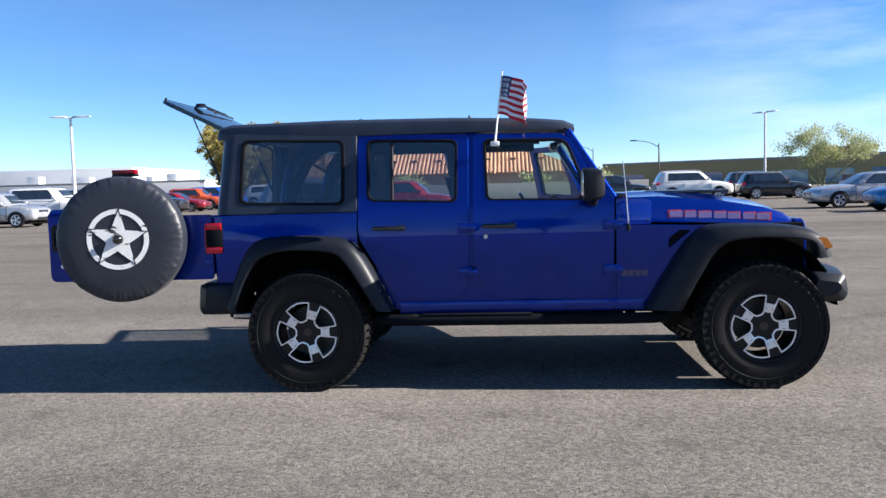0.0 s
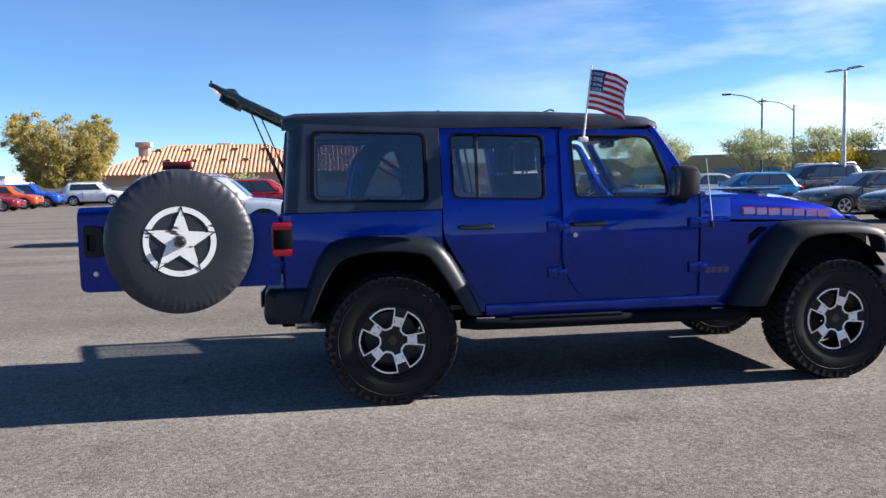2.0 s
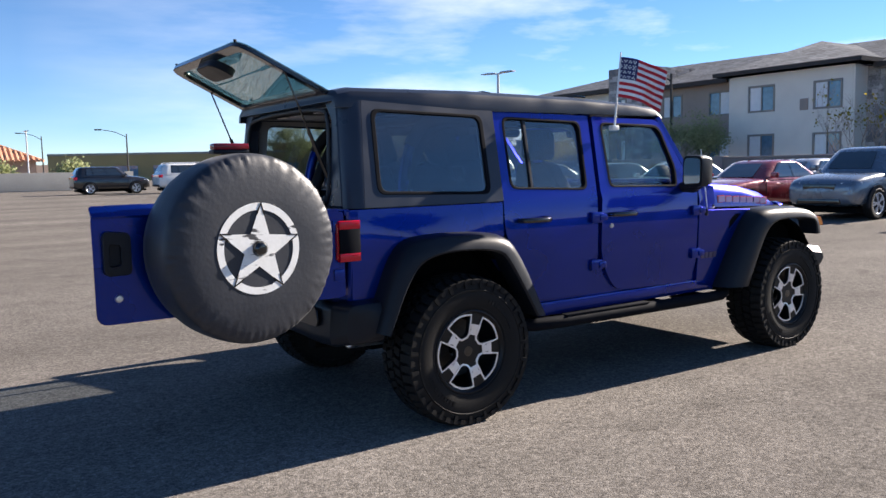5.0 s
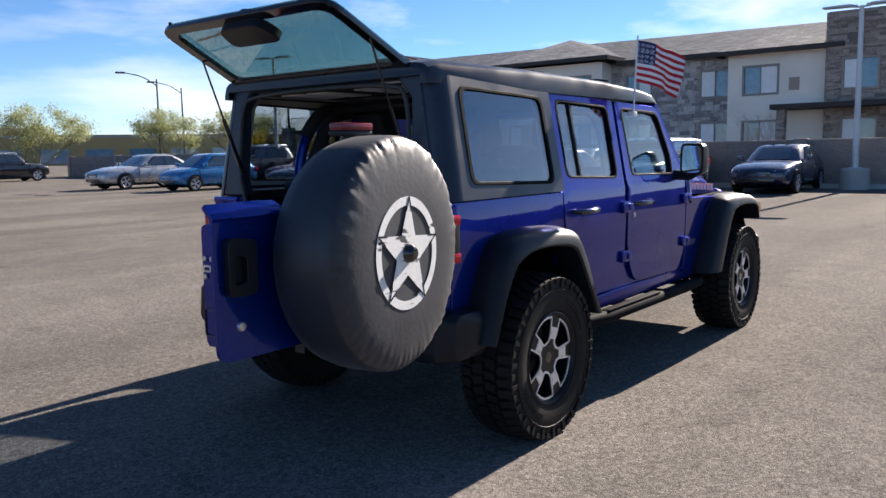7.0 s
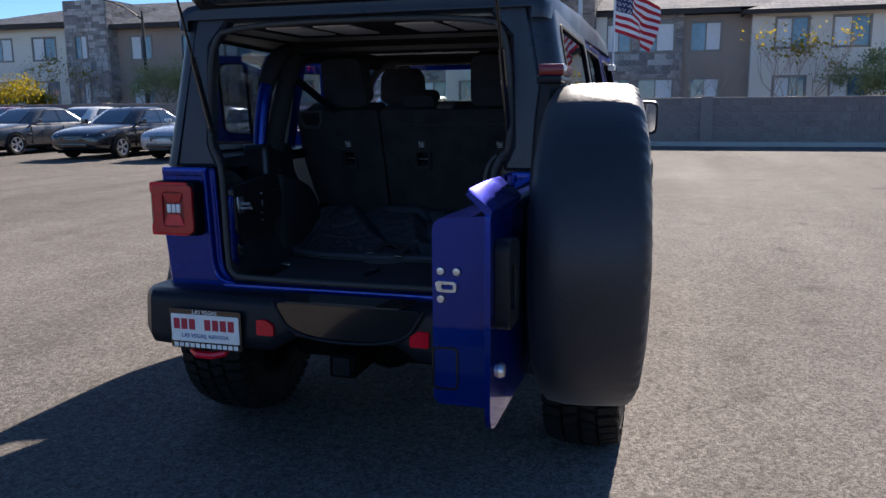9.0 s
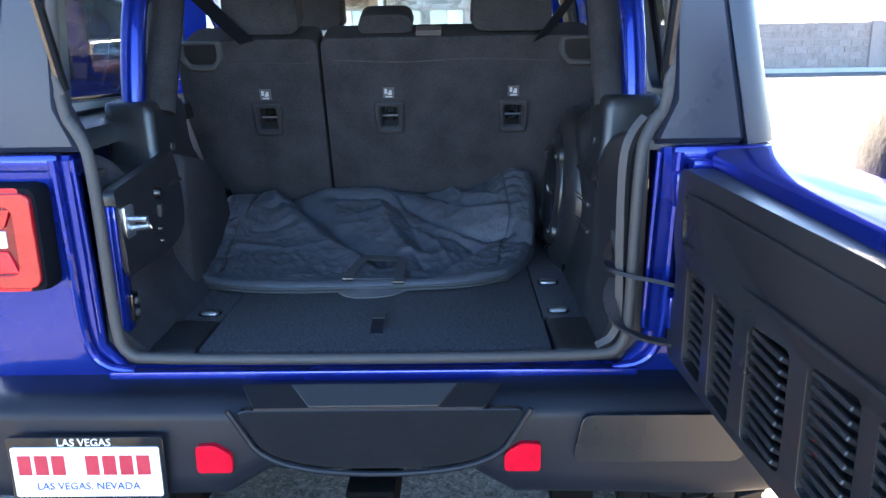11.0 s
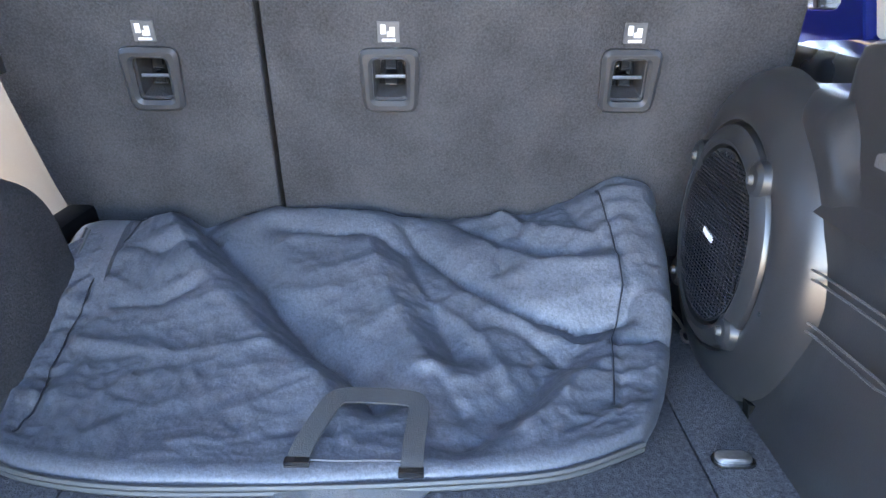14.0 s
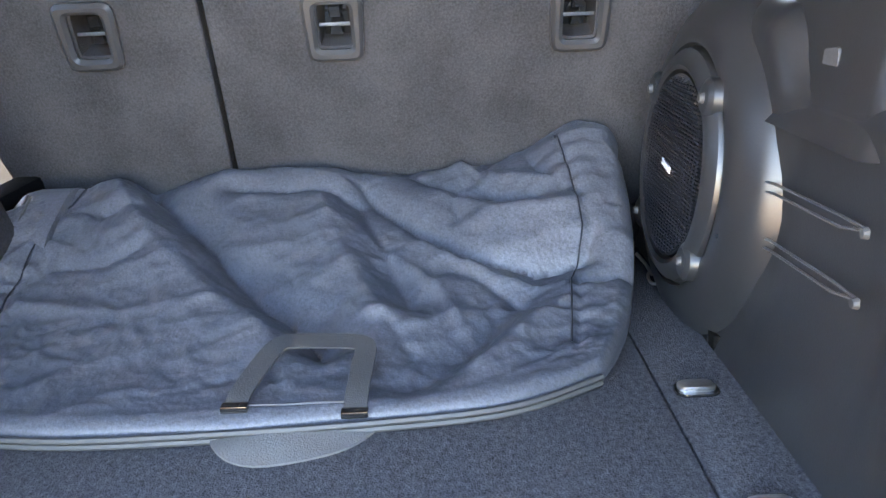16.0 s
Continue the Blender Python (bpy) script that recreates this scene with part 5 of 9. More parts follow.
# ---- rear bumper and lights ----
def rear_end():
    bm = bmesh.new()
    rings = []
    for y, xa, xb, z0, z1 in ((-0.905, -0.62, -0.50, 0.56, 0.69), (-0.885, -0.72, -0.50, 0.53, 0.728), (-0.82, -0.785, -0.50, 0.520, 0.742), (-0.70, -0.80, -0.55, 0.520, 0.742), (-0.40, -0.805, -0.60, 0.530, 0.742), (-0.29, -0.805, -0.62, 0.532, 0.742), (-0.20, -0.80, -0.64, 0.585, 0.735), (0.20, -0.80, -0.64, 0.585, 0.735), (0.29, -0.805, -0.62, 0.532, 0.742), (0.40, -0.805, -0.60, 0.530, 0.742), (0.70, -0.80, -0.55, 0.520, 0.742), (0.82, -0.785, -0.50, 0.520, 0.742), (0.885, -0.72, -0.50, 0.53, 0.728), (0.905, -0.62, -0.50, 0.56, 0.69)):
        rings.append([(x, y, z) for x, z in rounded([(xb, z0), (xa + 0.02, z0), (xa, z0 + 0.04), (xa + 0.012, z1 - 0.025), (xa + 0.045, z1), (xb, z1)], 0.018, 3)])
    loft(bm, rings)
    b = part("rear_bumper", bm, M["plastic"], jeep)
    bm = bmesh.new()
    merge(bm, plate(rounded([(-0.315, 0.728), (0.262, 0.728), (0.185, 0.600), (-0.235, 0.600)], 0.03), [], 0.02, lambda u, v, w: Vector((-0.8075 + w + (0.735 - v) * 0.02, u, v)), (), 0.006))
    part("step_plate", bm, M["gloss"], b)
    bm = bmesh.new()
    tube(bm, smooth_line([(-0.806, 0.27, 0.728), (-0.810, 0.19, 0.592), (-0.810, -0.24, 0.592), (-0.806, -0.32, 0.728)], 3), 0.006, 8)
    part("step_edge", bm, M["plastic"], b)
    bm = bmesh.new()
    loft(bm, [[(-0.730, 0.258, 0.743 + d), (-0.730, -0.268, 0.743 + d), (-0.806, -0.226, 0.727 + d), (-0.806, 0.218, 0.727 + d)] for d in (0.0, 0.006)])
    tread = part("step_tread", bm, M["trim"], b, "grey moulded step on the bumper")
    # paler sheet that paints the reflection in the middle of the step
    bm = bmesh.new()
    loft(bm, [[(-0.736, 0.156, 0.7465 + d), (-0.736, -0.176, 0.7465 + d), (-0.804, -0.140, 0.7325 + d), (-0.804, 0.112, 0.7325 + d)] for d in (0.0, 0.004)])
    bevel(bm, 0.002, 1)
    part("step_centre", bm, M["seal"], tread)
    for s in (-1, 1):
        bm = bmesh.new()
        o = rounded([(s * 0.268, 0.597), (s * 0.338, 0.597), (s * 0.338, 0.655), (s * 0.300, 0.657), (s * 0.268, 0.635)], 0.008)
        merge(bm, plate(o, [], 0.02, lambda u, v, w: Vector((-0.812 + w, u, v)), (), 0.004))
        part("reflector", bm, M["red"], b)
        bm = bmesh.new()
        merge(bm, plate(rounded([(s * 0.40, 0.615), (s * 0.72, 0.615), (s * 0.74, 0.64), (s * 0.72, 0.715), (s * 0.42, 0.715)], 0.02), [], 0.01, lambda u, v, w: Vector((-0.811 + w, u, v)), (), 0.004))
        part("bumper_inlay", bm, M["trim"], b) if s < 0 else bm.free()
    # dealer plate in a dark surround
    bm = bmesh.new()
    merge(bm, plate(rounded([(0.397, 0.527), (0.705, 0.527), (0.705, 0.682), (0.397, 0.682)], 0.008), [], 0.012, lambda u, v, w: Vector((-0.822 + w, u, v)), (), 0.002))
    p = part("plate_holder", bm, M["gloss"], b)
    bm = bmesh.new()
    merge(bm, plate(rounded([(0.405, 0.555), (0.697, 0.555), (0.697, 0.662), (0.405, 0.662)], 0.006), [], 0.003, lambda u, v, w: Vector((-0.825 + w, u, v))))
    part("dealer_card", bm, M["white"], b, "white dealer plate with red print")
    for k in range(8):
        if k == 3:
            continue
        bm = bmesh.new()
        y = 0.685 - 0.0335 * k
        merge(bm, plate([(y - 0.026, 0.603), (y, 0.603), (y, 0.645), (y - 0.026, 0.645)], [], 0.001, lambda u, v, w: Vector((-0.8262 + w, u, v))))
        part("print_bar", bm, M["redink"], b)
    for k in range(12):
        bm = bmesh.new()
        y = 0.69 - 0.0235 * k
        merge(bm, plate([(y - 0.018, 0.532), (y, 0.532), (y, 0.548), (y - 0.018, 0.548)], [], 0.001, lambda u, v, w: Vector((-0.8232 + w, u, v))))
        part("print_bar", bm, M["white"], b)
    face = Matrix(((0, 0, -1, 0), (-1, 0, 0, 0), (0, 1, 0, 0), (0, 0, 0, 1)))
    text("plate_text", "LAS VEGAS", 0.022, Matrix.Translation((-0.8226, 0.551, 0.671)) @ face, M["white"], b)
    text("plate_text", "LAS VEGAS, NEVADA", 0.022, Matrix.Translation((-0.8258, 0.551, 0.578)) @ face, M["blueink"], b)
    # tow receiver and hook
    bm = bmesh.new()
    box(bm, -0.80, -0.55, -0.05, 0.05, 0.455, 0.545, 0.008)
    t = bmesh.new()
    box(t, -0.806, -0.79, -0.033, 0.033, 0.467, 0.533, 0.0)
    part("tow_receiver", bm, M["under"], b)
    part("receiver_mouth", t, M["gloss"], b)
    bm = bmesh.new()
    tube(bm, [(-0.70, 0.50, 0.53), (-0.79, 0.50, 0.505), (-0.81, 0.53, 0.50), (-0.81, 0.60, 0.50), (-0.79, 0.63, 0.505), (-0.70, 0.63, 0.53)], 0.015, 8)
    part("tow_hook", bm, M["red"], b)
    for s in (-1, 1):
        bm = bmesh.new()
        rings = []
        for x, k in ((-0.595, 0.94), (-0.61, 1.0), (-0.69, 1.0), (-0.713, 0.96)):
            rings.append([(x, s * (0.724 + u * k), 1.05 + v * k) for u, v in rounded([(-0.095, -0.108), (0.11, -0.108), (0.11, 0.108), (-0.095, 0.108)], 0.025, 3)])
        loft(bm, rings)
        h = part("tail_light", bm, M["blackseal"], jeep)
        for v0, v1 in ((0.06, 0.104), (-0.104, -0.06)):
            bm = bmesh.new()
            rings = []
            for x in (-0.60, -0.70, -0.714):
                k = 0.0 if x > -0.71 else -0.004
                rings.append([(x, s * (0.724 + u), 1.05 + v) for u, v in rounded([(-0.06, v0), (0.113 + k, v0), (0.113 + k, v1), (-0.06, v1)], 0.008, 2)])
            loft(bm, rings)
            part("side_lens", bm, M["red"], h)
        bm = bmesh.new()
        merge(bm, plate(rounded([(-0.084, -0.095), (0.096, -0.095), (0.096, 0.095), (-0.084, 0.095)], 0.022), [rounded([(-0.045, -0.068), (0.05, -0.068), (0.05, 0.068), (-0.045, 0.068)], 0.02)], 0.014, lambda u, v, w: Vector((-0.724 + w, s * (0.724 + u), 1.05 + v)), (), 0.005))
        part("lens_ring", bm, M["lensred"], h)
        bm = bmesh.new()
        merge(bm, plate([(-0.05, -0.072), (0.055, -0.072), (0.055, 0.072), (-0.05, 0.072)], [], 0.006, lambda u, v, w: Vector((-0.716 + w, s * (0.724 + u), 1.05 + v))))
        part("lens", bm, M["darkred"], h)
        bm = bmesh.new()
        for u in (-0.026, -0.005, 0.016):
            merge(bm, plate([(u, -0.014), (u + 0.017, -0.014), (u + 0.017, 0.020), (u, 0.020)], [], 0.006, lambda u, v, w: Vector((-0.720 + w, s * (0.724 + u), 1.05 + v)), (), 0.002))
        part("reversing_light", bm, M["clearlens"], h)
        bm = bmesh.new()
        merge(bm, plate(rounded([(-0.044, -0.064), (0.048, -0.064), (0.030, -0.020), (-0.026, -0.020)], 0.004, 2), [], 0.008, lambda u, v, w: Vector((-0.7205 + w + (v + 0.02) * 0.08, s * (0.724 + u), 1.05 + v)), (), 0.002))
        part("lower_lens", bm, M["red"], h)
        bm = bmesh.new()
        merge(bm, plate(rounded([(-0.026, 0.026), (0.030, 0.026), (0.048, 0.064), (-0.044, 0.064)], 0.004, 2), [], 0.008, lambda u, v, w: Vector((-0.7205 + w - (v - 0.026) * 0.08, s * (0.724 + u), 1.05 + v)), (), 0.002))
        part("upper_lens", bm, M["lensred"], h)


rear_end()


# ---- cabin ----
def cabin():
    bm = bmesh.new()
    box(bm, -0.64, 0.42, -0.60, 0.60, 0.70, 0.768, 0.004)
    part("load_floor", bm, M["carpet"], jeep, "dark carpeted load floor")
    bm = bmesh.new()
    box(bm, -0.622, 0.34, -0.3785, 0.3785, 0.766, 0.781, 0.004)
    part("floor_board", bm, M["carpet"], jeep)
    for s in (-1, 1):
        wall = 0.484 if s < 0 else 0.528
        bm = bmesh.new()
        box(bm, -0.43, 0.34, min(s * 0.381, s * wall), max(s * 0.381, s * wall), 0.766, 0.779, 0.004)
        part("floor_strip", bm, M["carpet"], jeep)
        bm = bmesh.new()
        box(bm, -0.64, -0.436, min(s * 0.381, s * 0.545), max(s * 0.381, s * 0.545), 0.735, 0.786, 0.024, 4)
        part("sill_corner", bm, M["trim"], jeep)
        for x in (-0.393, -0.172):
            bm = bmesh.new()
            y = s * 0.421
            merge(bm, plate(rounded([(x - 0.017, y - 0.027), (x + 0.017, y - 0.027), (x + 0.017, y + 0.027), (x - 0.017, y + 0.027)], 0.016), [], 0.004, lambda u, v, w: Vector((u, v, 0.779 + w)), (), 0.0015))
            k = part("ring_base", bm, M["gloss"], jeep)
            bm = bmesh.new()
            loft(bm, [[(x + 0.003 + a * g, y + b * g, z) for a, b in rounded([(-0.013, -0.022), (0.010, -0.022), (0.010, 0.022), (-0.013, 0.022)], 0.010, 3)] for z, g in ((0.783, 1.0), (0.7865, 1.0), (0.7885, 0.85))])
            part("tie_down_ring", bm, M["steel"], k)
    bm = bmesh.new()
    tube(bm, [(-0.535, 0.003, 0.7835), (-0.52, 0.003, 0.790), (-0.44, 0.003, 0.790), (-0.42, 0.003, 0.7835)], 0, flat=(0.028, 0.004, (0, 0, 1)))
    strap = part("pull_strap", bm, M["plastic"], jeep)
    bm = bmesh.new()
    box(bm, -0.468, -0.424, -0.0115, 0.0175, 0.7925, 0.7945, 0.0)
    part("strap_tag", bm, M["seal"], strap)

    def ease(a, b, x):
        k = min(max((x - a) / (b - a), 0), 1)
        return k * k * (3 - 2 * k)
    for s in (-1, 1):
        # moulded side lining: wheel house in front, shelf under the bar cover, bulge at the rear post
        wall = 0.484 if s < 0 else 0.530
        rings = []
        for n in range(49):
            x = 0.36 - n * 0.995 / 48
            if s < 0:
                zt = 1.13 + 0.085 * ease(-0.17, -0.09, x) - 0.11 * ease(0.02, 0.30, x) + 0.10 * ease(-0.43, -0.55, x)
                bulge = -0.012 * ease(-0.395, -0.455, x) + 0.034 * ease(-0.485, -0.62, x)
            else:
                zt = 1.135 - 0.34 * ease(-0.24, 0.26, x) + 0.06 * ease(-0.43, -0.55, x)
                bulge = 0.04 * ease(-0.485, -0.62, x)
            roll = 0.05 if x > -0.15 else 0.03
            ring = []
            for k in range(15):
                if k < 9:
                    z, turn = 0.768 + (zt - roll - 0.768) * k / 8, 0.0
                else:
                    a = (k - 8) / 6 * math.pi / 2
                    z, turn = zt - roll + roll * math.sin(a), roll * (1 - math.cos(a))
                lean = 0.018 * ease(0.78, 1.0, z) + 0.012 * ease(0.775, 0.80, z) - 0.012
                dip = 0.010 * ease(-0.13, -0.17, x) * ease(0.84, 0.90, z) * (1 - ease(-0.37, -0.41, x))
                cove = 0.055 * (1 - min(1, (z - 0.768) / 0.13)) ** 2 if s > 0 else 0.0
                ring.append((x, s * (wall + lean + dip - cove + bulge * ease(0.80, 0.90, z) + turn), z))
            ring += [(x, s * 0.70, zt), (x, s * 0.70, zt - 0.02), (x, s * 0.562, zt - 0.03), (x, s * 0.562, 0.768)]
            rings.append(ring)
        bm = bmesh.new()
        loft(bm, rings)
        lin = part("side_lining", bm, M["trim"] if s < 0 else M["cloth"], jeep, "moulded black plastic lining" if s < 0 else "dark carpeted side lining", sharp=50)
        if s > 0:
            bm = bmesh.new()
            arc = smooth_line([(-0.24, 0.772), (-0.245, 1.00), (-0.24, 1.15), (-0.19, 1.145), (-0.05, 1.112), (0.05, 1.075), (0.108, 1.027), (0.133, 0.975), (0.175, 0.88), (0.21, 0.772)], 2)
            loft(bm, [[(x, y, z) for x, z in arc] for y in (0.60, 0.530)] + [[(-0.05 + (x + 0.05) * k, y, 0.772 + (z - 0.772) * k) for x, z in arc] for y, k in ((0.515, 0.985), (0.508, 0.955), (0.505, 0.91))])
            part("wheel_house", bm, M["cloth"], lin)
            # hard plastic panel over the post, rounded off at its lower corner
            edge = rounded([(-0.622, 1.13), (-0.25, 1.16), (-0.238, 1.06), (-0.255, 0.985), (-0.30, 0.950), (-0.39, 0.938), (-0.622, 0.945)], [0.02, 0.03, 0.08, 0.05, 0.05, 0.10, 0.02], 5)
            post = part("post_trim", plate(edge, [], 0.024, lambda u, v, w: Vector((u, 0.507 + w + 0.016 * max(0, (v - 1.0) / 0.16), v)), (1.0, 1.08), 0.009), M["trim"], lin)
            for x, z, r in ((-0.415, 1.085, 0.012), (-0.43, 1.005, 0.006), (-0.425, 0.975, 0.006)):
                bm = bmesh.new()
                lathe(bm, [(0.0, -0.008), (r * 0.7, -0.008), (r, -0.004), (r * 1.15, 0.004)], 14, "y", (x, 0.508, z))
                part("trim_clip", bm, M["gloss"], post)
            bm = bmesh.new()
            box(bm, -0.424, -0.408, 0.501, 0.511, 1.03, 1.058, 0.003)
            part("trim_catch", bm, M["seal"], post)
        # ledge that closes the gap between lining and window
        bm = bmesh.new()
        loft(bm, [[(x, s * y, z) for y, z in ((0.635, 1.19), (0.635, 1.222), (0.642, 1.236), (0.66, 1.242), (0.765, 1.244), (0.765, 1.19))] for x in (-0.56, 0.335)])
        part("belt_ledge", bm, M["trim"], lin)
        # cover round the foot of the roll bar
        bm = bmesh.new()
        yc, fwd = (0.530, -0.06) if s < 0 else (0.545, -0.03)
        rings = []
        for z, g in ((1.085, 0.035), (1.11, 0.016), (1.135, 0.006), (1.17, 0.0), (1.25, -0.004), (1.27, -0.008), (1.279, -0.018)):
            rings.append([(x, s * y, z) for x, y in rounded([(-0.293 - g, 0.67), (-0.293 - g, yc - g), (fwd + g, yc - g), (fwd + g, 0.67)], 0.024, 4)])
        loft(bm, rings)
        cov = part("bar_cover", bm, M["trim"], lin, sharp=60)
        bm = bmesh.new()
        merge(bm, plate(rounded([(-0.205, 1.12), (-0.165, 1.12), (-0.170, 1.168), (-0.200, 1.172)], 0.006), [], 0.006, lambda u, v, w: Vector((u, s * (yc - 0.003 + w), v)), (), 0.002))
        part("cover_slot", bm, M["bezel"], cov)
        if s < 0:
            tilt = Matrix.Translation((0.088, -0.456, 0.988)) @ Matrix.Rotation(radians(5), 4, "X")

            def drum(profile, steps, at=(0, 0, 0)):
                b = bmesh.new()
                lathe(b, profile, steps, "y", at)
                bmesh.ops.transform(b, matrix=tilt, verts=b.verts)
                return b
            part("speaker", drum([(0.0, 0.004), (0.11, 0.004), (0.126, 0.002), (0.131, -0.010)], 48), M["gloss"], lin, "round speaker behind fine grille")
            bz = drum([(0.130, -0.02), (0.132, 0.004), (0.138, 0.007), (0.150, 0.004), (0.160, -0.004), (0.1635, -0.016), (0.1655, -0.017), (0.168, -0.008), (0.176, -0.007), (0.198, -0.014), (0.222, -0.026), (0.238, -0.040), (0.246, -0.06)], 64)
            ears = [(radians(a), 0.152) for a in (36, 134, 222, 319)]
            for a, r in ears:
                merge(bz, drum([(0.0, 0.009), (0.018, 0.008), (0.025, 0.003), (0.030, -0.03)], 18, (r * math.cos(a), 0, r * math.sin(a))))
            part("speaker_bezel", bz, M["trim"], lin)
            for a, r in ears:
                part("screw", drum([(0.0, 0.015), (0.0055, 0.014), (0.0078, 0.008)], 12, (r * math.cos(a), 0, r * math.sin(a))), M["seal"], lin)
            bm = bmesh.new()
            for k in range(-22, 23):
                z = k * 0.0052
                half = math.sqrt(0.122 ** 2 - z * z)
                tube(bm, [(-half, 0.0056, z), (0.0, 0.0085, z), (half, 0.0056, z)], 0.0013, 4)
            for k in range(-9, 10):
                x = k * 0.0125
                half = math.sqrt(0.121 ** 2 - x * x)
                tube(bm, [(x, 0.0048, -half), (x, 0.0072, 0.0), (x, 0.0048, half)], 0.0011, 4)
            bmesh.ops.transform(bm, matrix=tilt, verts=bm.verts)
            tagged(part("grille_mesh", bm, M["plastic"], lin), kind="stuff")
            bm = bmesh.new()
            for k in range(6):
                box(bm, -0.020 + 0.0068 * k, -0.0155 + 0.0068 * k, 0.008, 0.0105, -0.0045, 0.0045, 0, m=Matrix.Rotation(radians(-8), 4, "Y"))
            bmesh.ops.transform(bm, matrix=tilt, verts=bm.verts)
            part("speaker_badge", bm, M["tagink"], lin)
            for z in (1.020, 0.955):
                for o in (0.0, -0.011):
                    bm = bmesh.new()
                    tube(bm, [(-0.125, -0.492, z + o), (-0.16, -0.4965, z + 0.003 + o), (-0.30, -0.4985, z + 0.010 + o), (-0.352, -0.4965, z + 0.012)], 0.0016, 6)
                    part("lining_bead", bm, M["bezel"], lin)
                bm = bmesh.new()
                lathe(bm, [(0.0, 0.006), (0.0045, 0.005), (0.006, 0.0)], 10, "y", (-0.357, -0.492, z + 0.012))
                part("screw", bm, M["seal"], lin)
            # strap cup and folded strap beside the rear post
            bm = bmesh.new()
            merge(bm, plate(rounded([(-0.608, 0.965), (-0.545, 0.962), (-0.545, 1.018), (-0.608, 1.026)], 0.012), [], 0.014, lambda u, v, w: Vector((u, -0.508 - w, v)), (), 0.004))
            part("strap_cup", bm, M["bezel"], lin)
            bm = bmesh.new()
            tube(bm, smooth_line([(-0.57, -0.512, 1.000), (-0.582, -0.500, 0.982), (-0.602, -0.495, 0.972), (-0.625, -0.494, 0.968)], 2), 0, flat=(0.02, 0.006, (0, 0.6, 1)))
            part("strap_end", bm, M["trim"], lin)
        # roll bar: painted tube with a dark padded inner side
        bm = bmesh.new()
        tube(bm, smooth_line([(-0.215, s * 0.622, 1.22), (-0.20, s * 0.618, 1.36), (-0.165, s * 0.612, 1.50), (-0.11, s * 0.606, 1.60)], 3), 0.030, 18)
        bar = part("roll_bar", bm, M["blue"], jeep)
        bm = bmesh.new()
        tube(bm, smooth_line([(1.13, s * 0.70, 0.9), (1.13, s * 0.68, 1.4), (1.13, s * 0.60, 1.66), (1.13, s * 0.45, 1.69)], 2), 0.035, 10)
        part("roll_hoop", bm, M["trim"], jeep)
        bm = bmesh.new()
        tube(bm, smooth_line([(-0.190, s * 0.566, 1.25), (-0.165, s * 0.560, 1.34), (-0.10, s * 0.556, 1.47), (-0.02, s * 0.56, 1.60), (0.10, s * 0.565, 1.685), (0.6, s * 0.57, 1.69), (1.6, s * 0.57, 1.68)], 3), 0.040, 18)
        part("bar_pad", bm, M["cloth"], bar)
        bm = bmesh.new()
        tube(bm, smooth_line([(-0.15, s * 0.612, 1.53), (-0.10, s * 0.606, 1.61), (-0.02, s * 0.60, 1.68), (0.2, s * 0.59, 1.70)], 3), 0.038, 14)
        part("bar_sleeve", bm, M["cloth"], bar)
        bm = bmesh.new()
        tube(bm, [(-0.03, s * 0.52, 1.56), (0.12, s * 0.46, 1.46), (0.30, s * 0.41, 1.37)], 0, flat=(0.045, 0.003, (0, 0.3, 1)))
        part("seat_belt", bm, M["plastic"], jeep)
    for x in (0.06, 1.13):
        bm = bmesh.new()
        tube(bm, [(x, -0.56, 1.700), (x, 0.56, 1.700)], 0.032, 10)
        part("cross_bar", bm, M["trim"], jeep)
    # striker on the left post
    bm = bmesh.new()
    box(bm, -0.63, -0.585, 0.517, 0.545, 0.82, 1.10, 0.012)
    part("post_plate", bm, M["blue"], jeep)
    bm = bmesh.new()
    box(bm, -0.605, -0.555, 0.508, 0.519, 1.02, 1.09, 0.01)
    tube(bm, [(-0.575, 0.512, 1.06), (-0.575, 0.475, 1.06), (-0.575, 0.47, 1.045), (-0.575, 0.512, 1.04)], 0.007, 8)
    part("striker", bm, M["steel"], jeep)
    bm = bmesh.new()
    box(bm, -0.618, -0.585, 0.508, 0.520, 0.845, 0.905, 0.004)
    br = part("stop_bracket", bm, M["gloss"], jeep)
    for z in (0.862, 0.888):
        bm = bmesh.new()
        lathe(bm, [(0.0, -0.007), (0.007, -0.006), (0.009, 0.0)], 10, "y", (-0.602, 0.509, z))
        part("bolt", bm, M["seal"], br)
    # dash, wheel, console
    bm = bmesh.new()
    loft(bm, [[(x, y, z) for x, z in rounded([(2.08, 0.75), (2.08, 1.22), (1.98, 1.235), (1.83, 1.20), (1.76, 1.12), (1.78, 0.90), (1.88, 0.72)], 0.04, 3)] for y in (-0.72, 0.72)])
    part("dashboard", bm, M["trim"], jeep)
    bm = bmesh.new()
    m = Matrix.Translation((1.56, 0.37, 1.13)) @ Matrix.Rotation(radians(-28), 4, "Y")
    pts = [m @ Vector((0, 0.185 * math.cos(a), 0.185 * math.sin(a))) for a in [i * math.pi / 16 for i in range(33)]]
    tube(bm, pts, 0.016, 8, caps=False)
    for a in (0, math.pi, -math.pi / 2):
        tube(bm, [m @ Vector((0.02, 0, 0)), m @ Vector((0, 0.18 * math.cos(a), 0.18 * math.sin(a)))], 0.02, 6)
    tube(bm, [m @ Vector((0.0, 0, 0)), m @ Vector((0.25, 0, 0))], [0.06, 0.04], 10)
    part("steering_wheel", bm, M["gloss"], jeep)
    bm = bmesh.new()
    box(bm, 1.70, 1.76, -0.11, 0.11, 1.615, 1.675, 0.02)
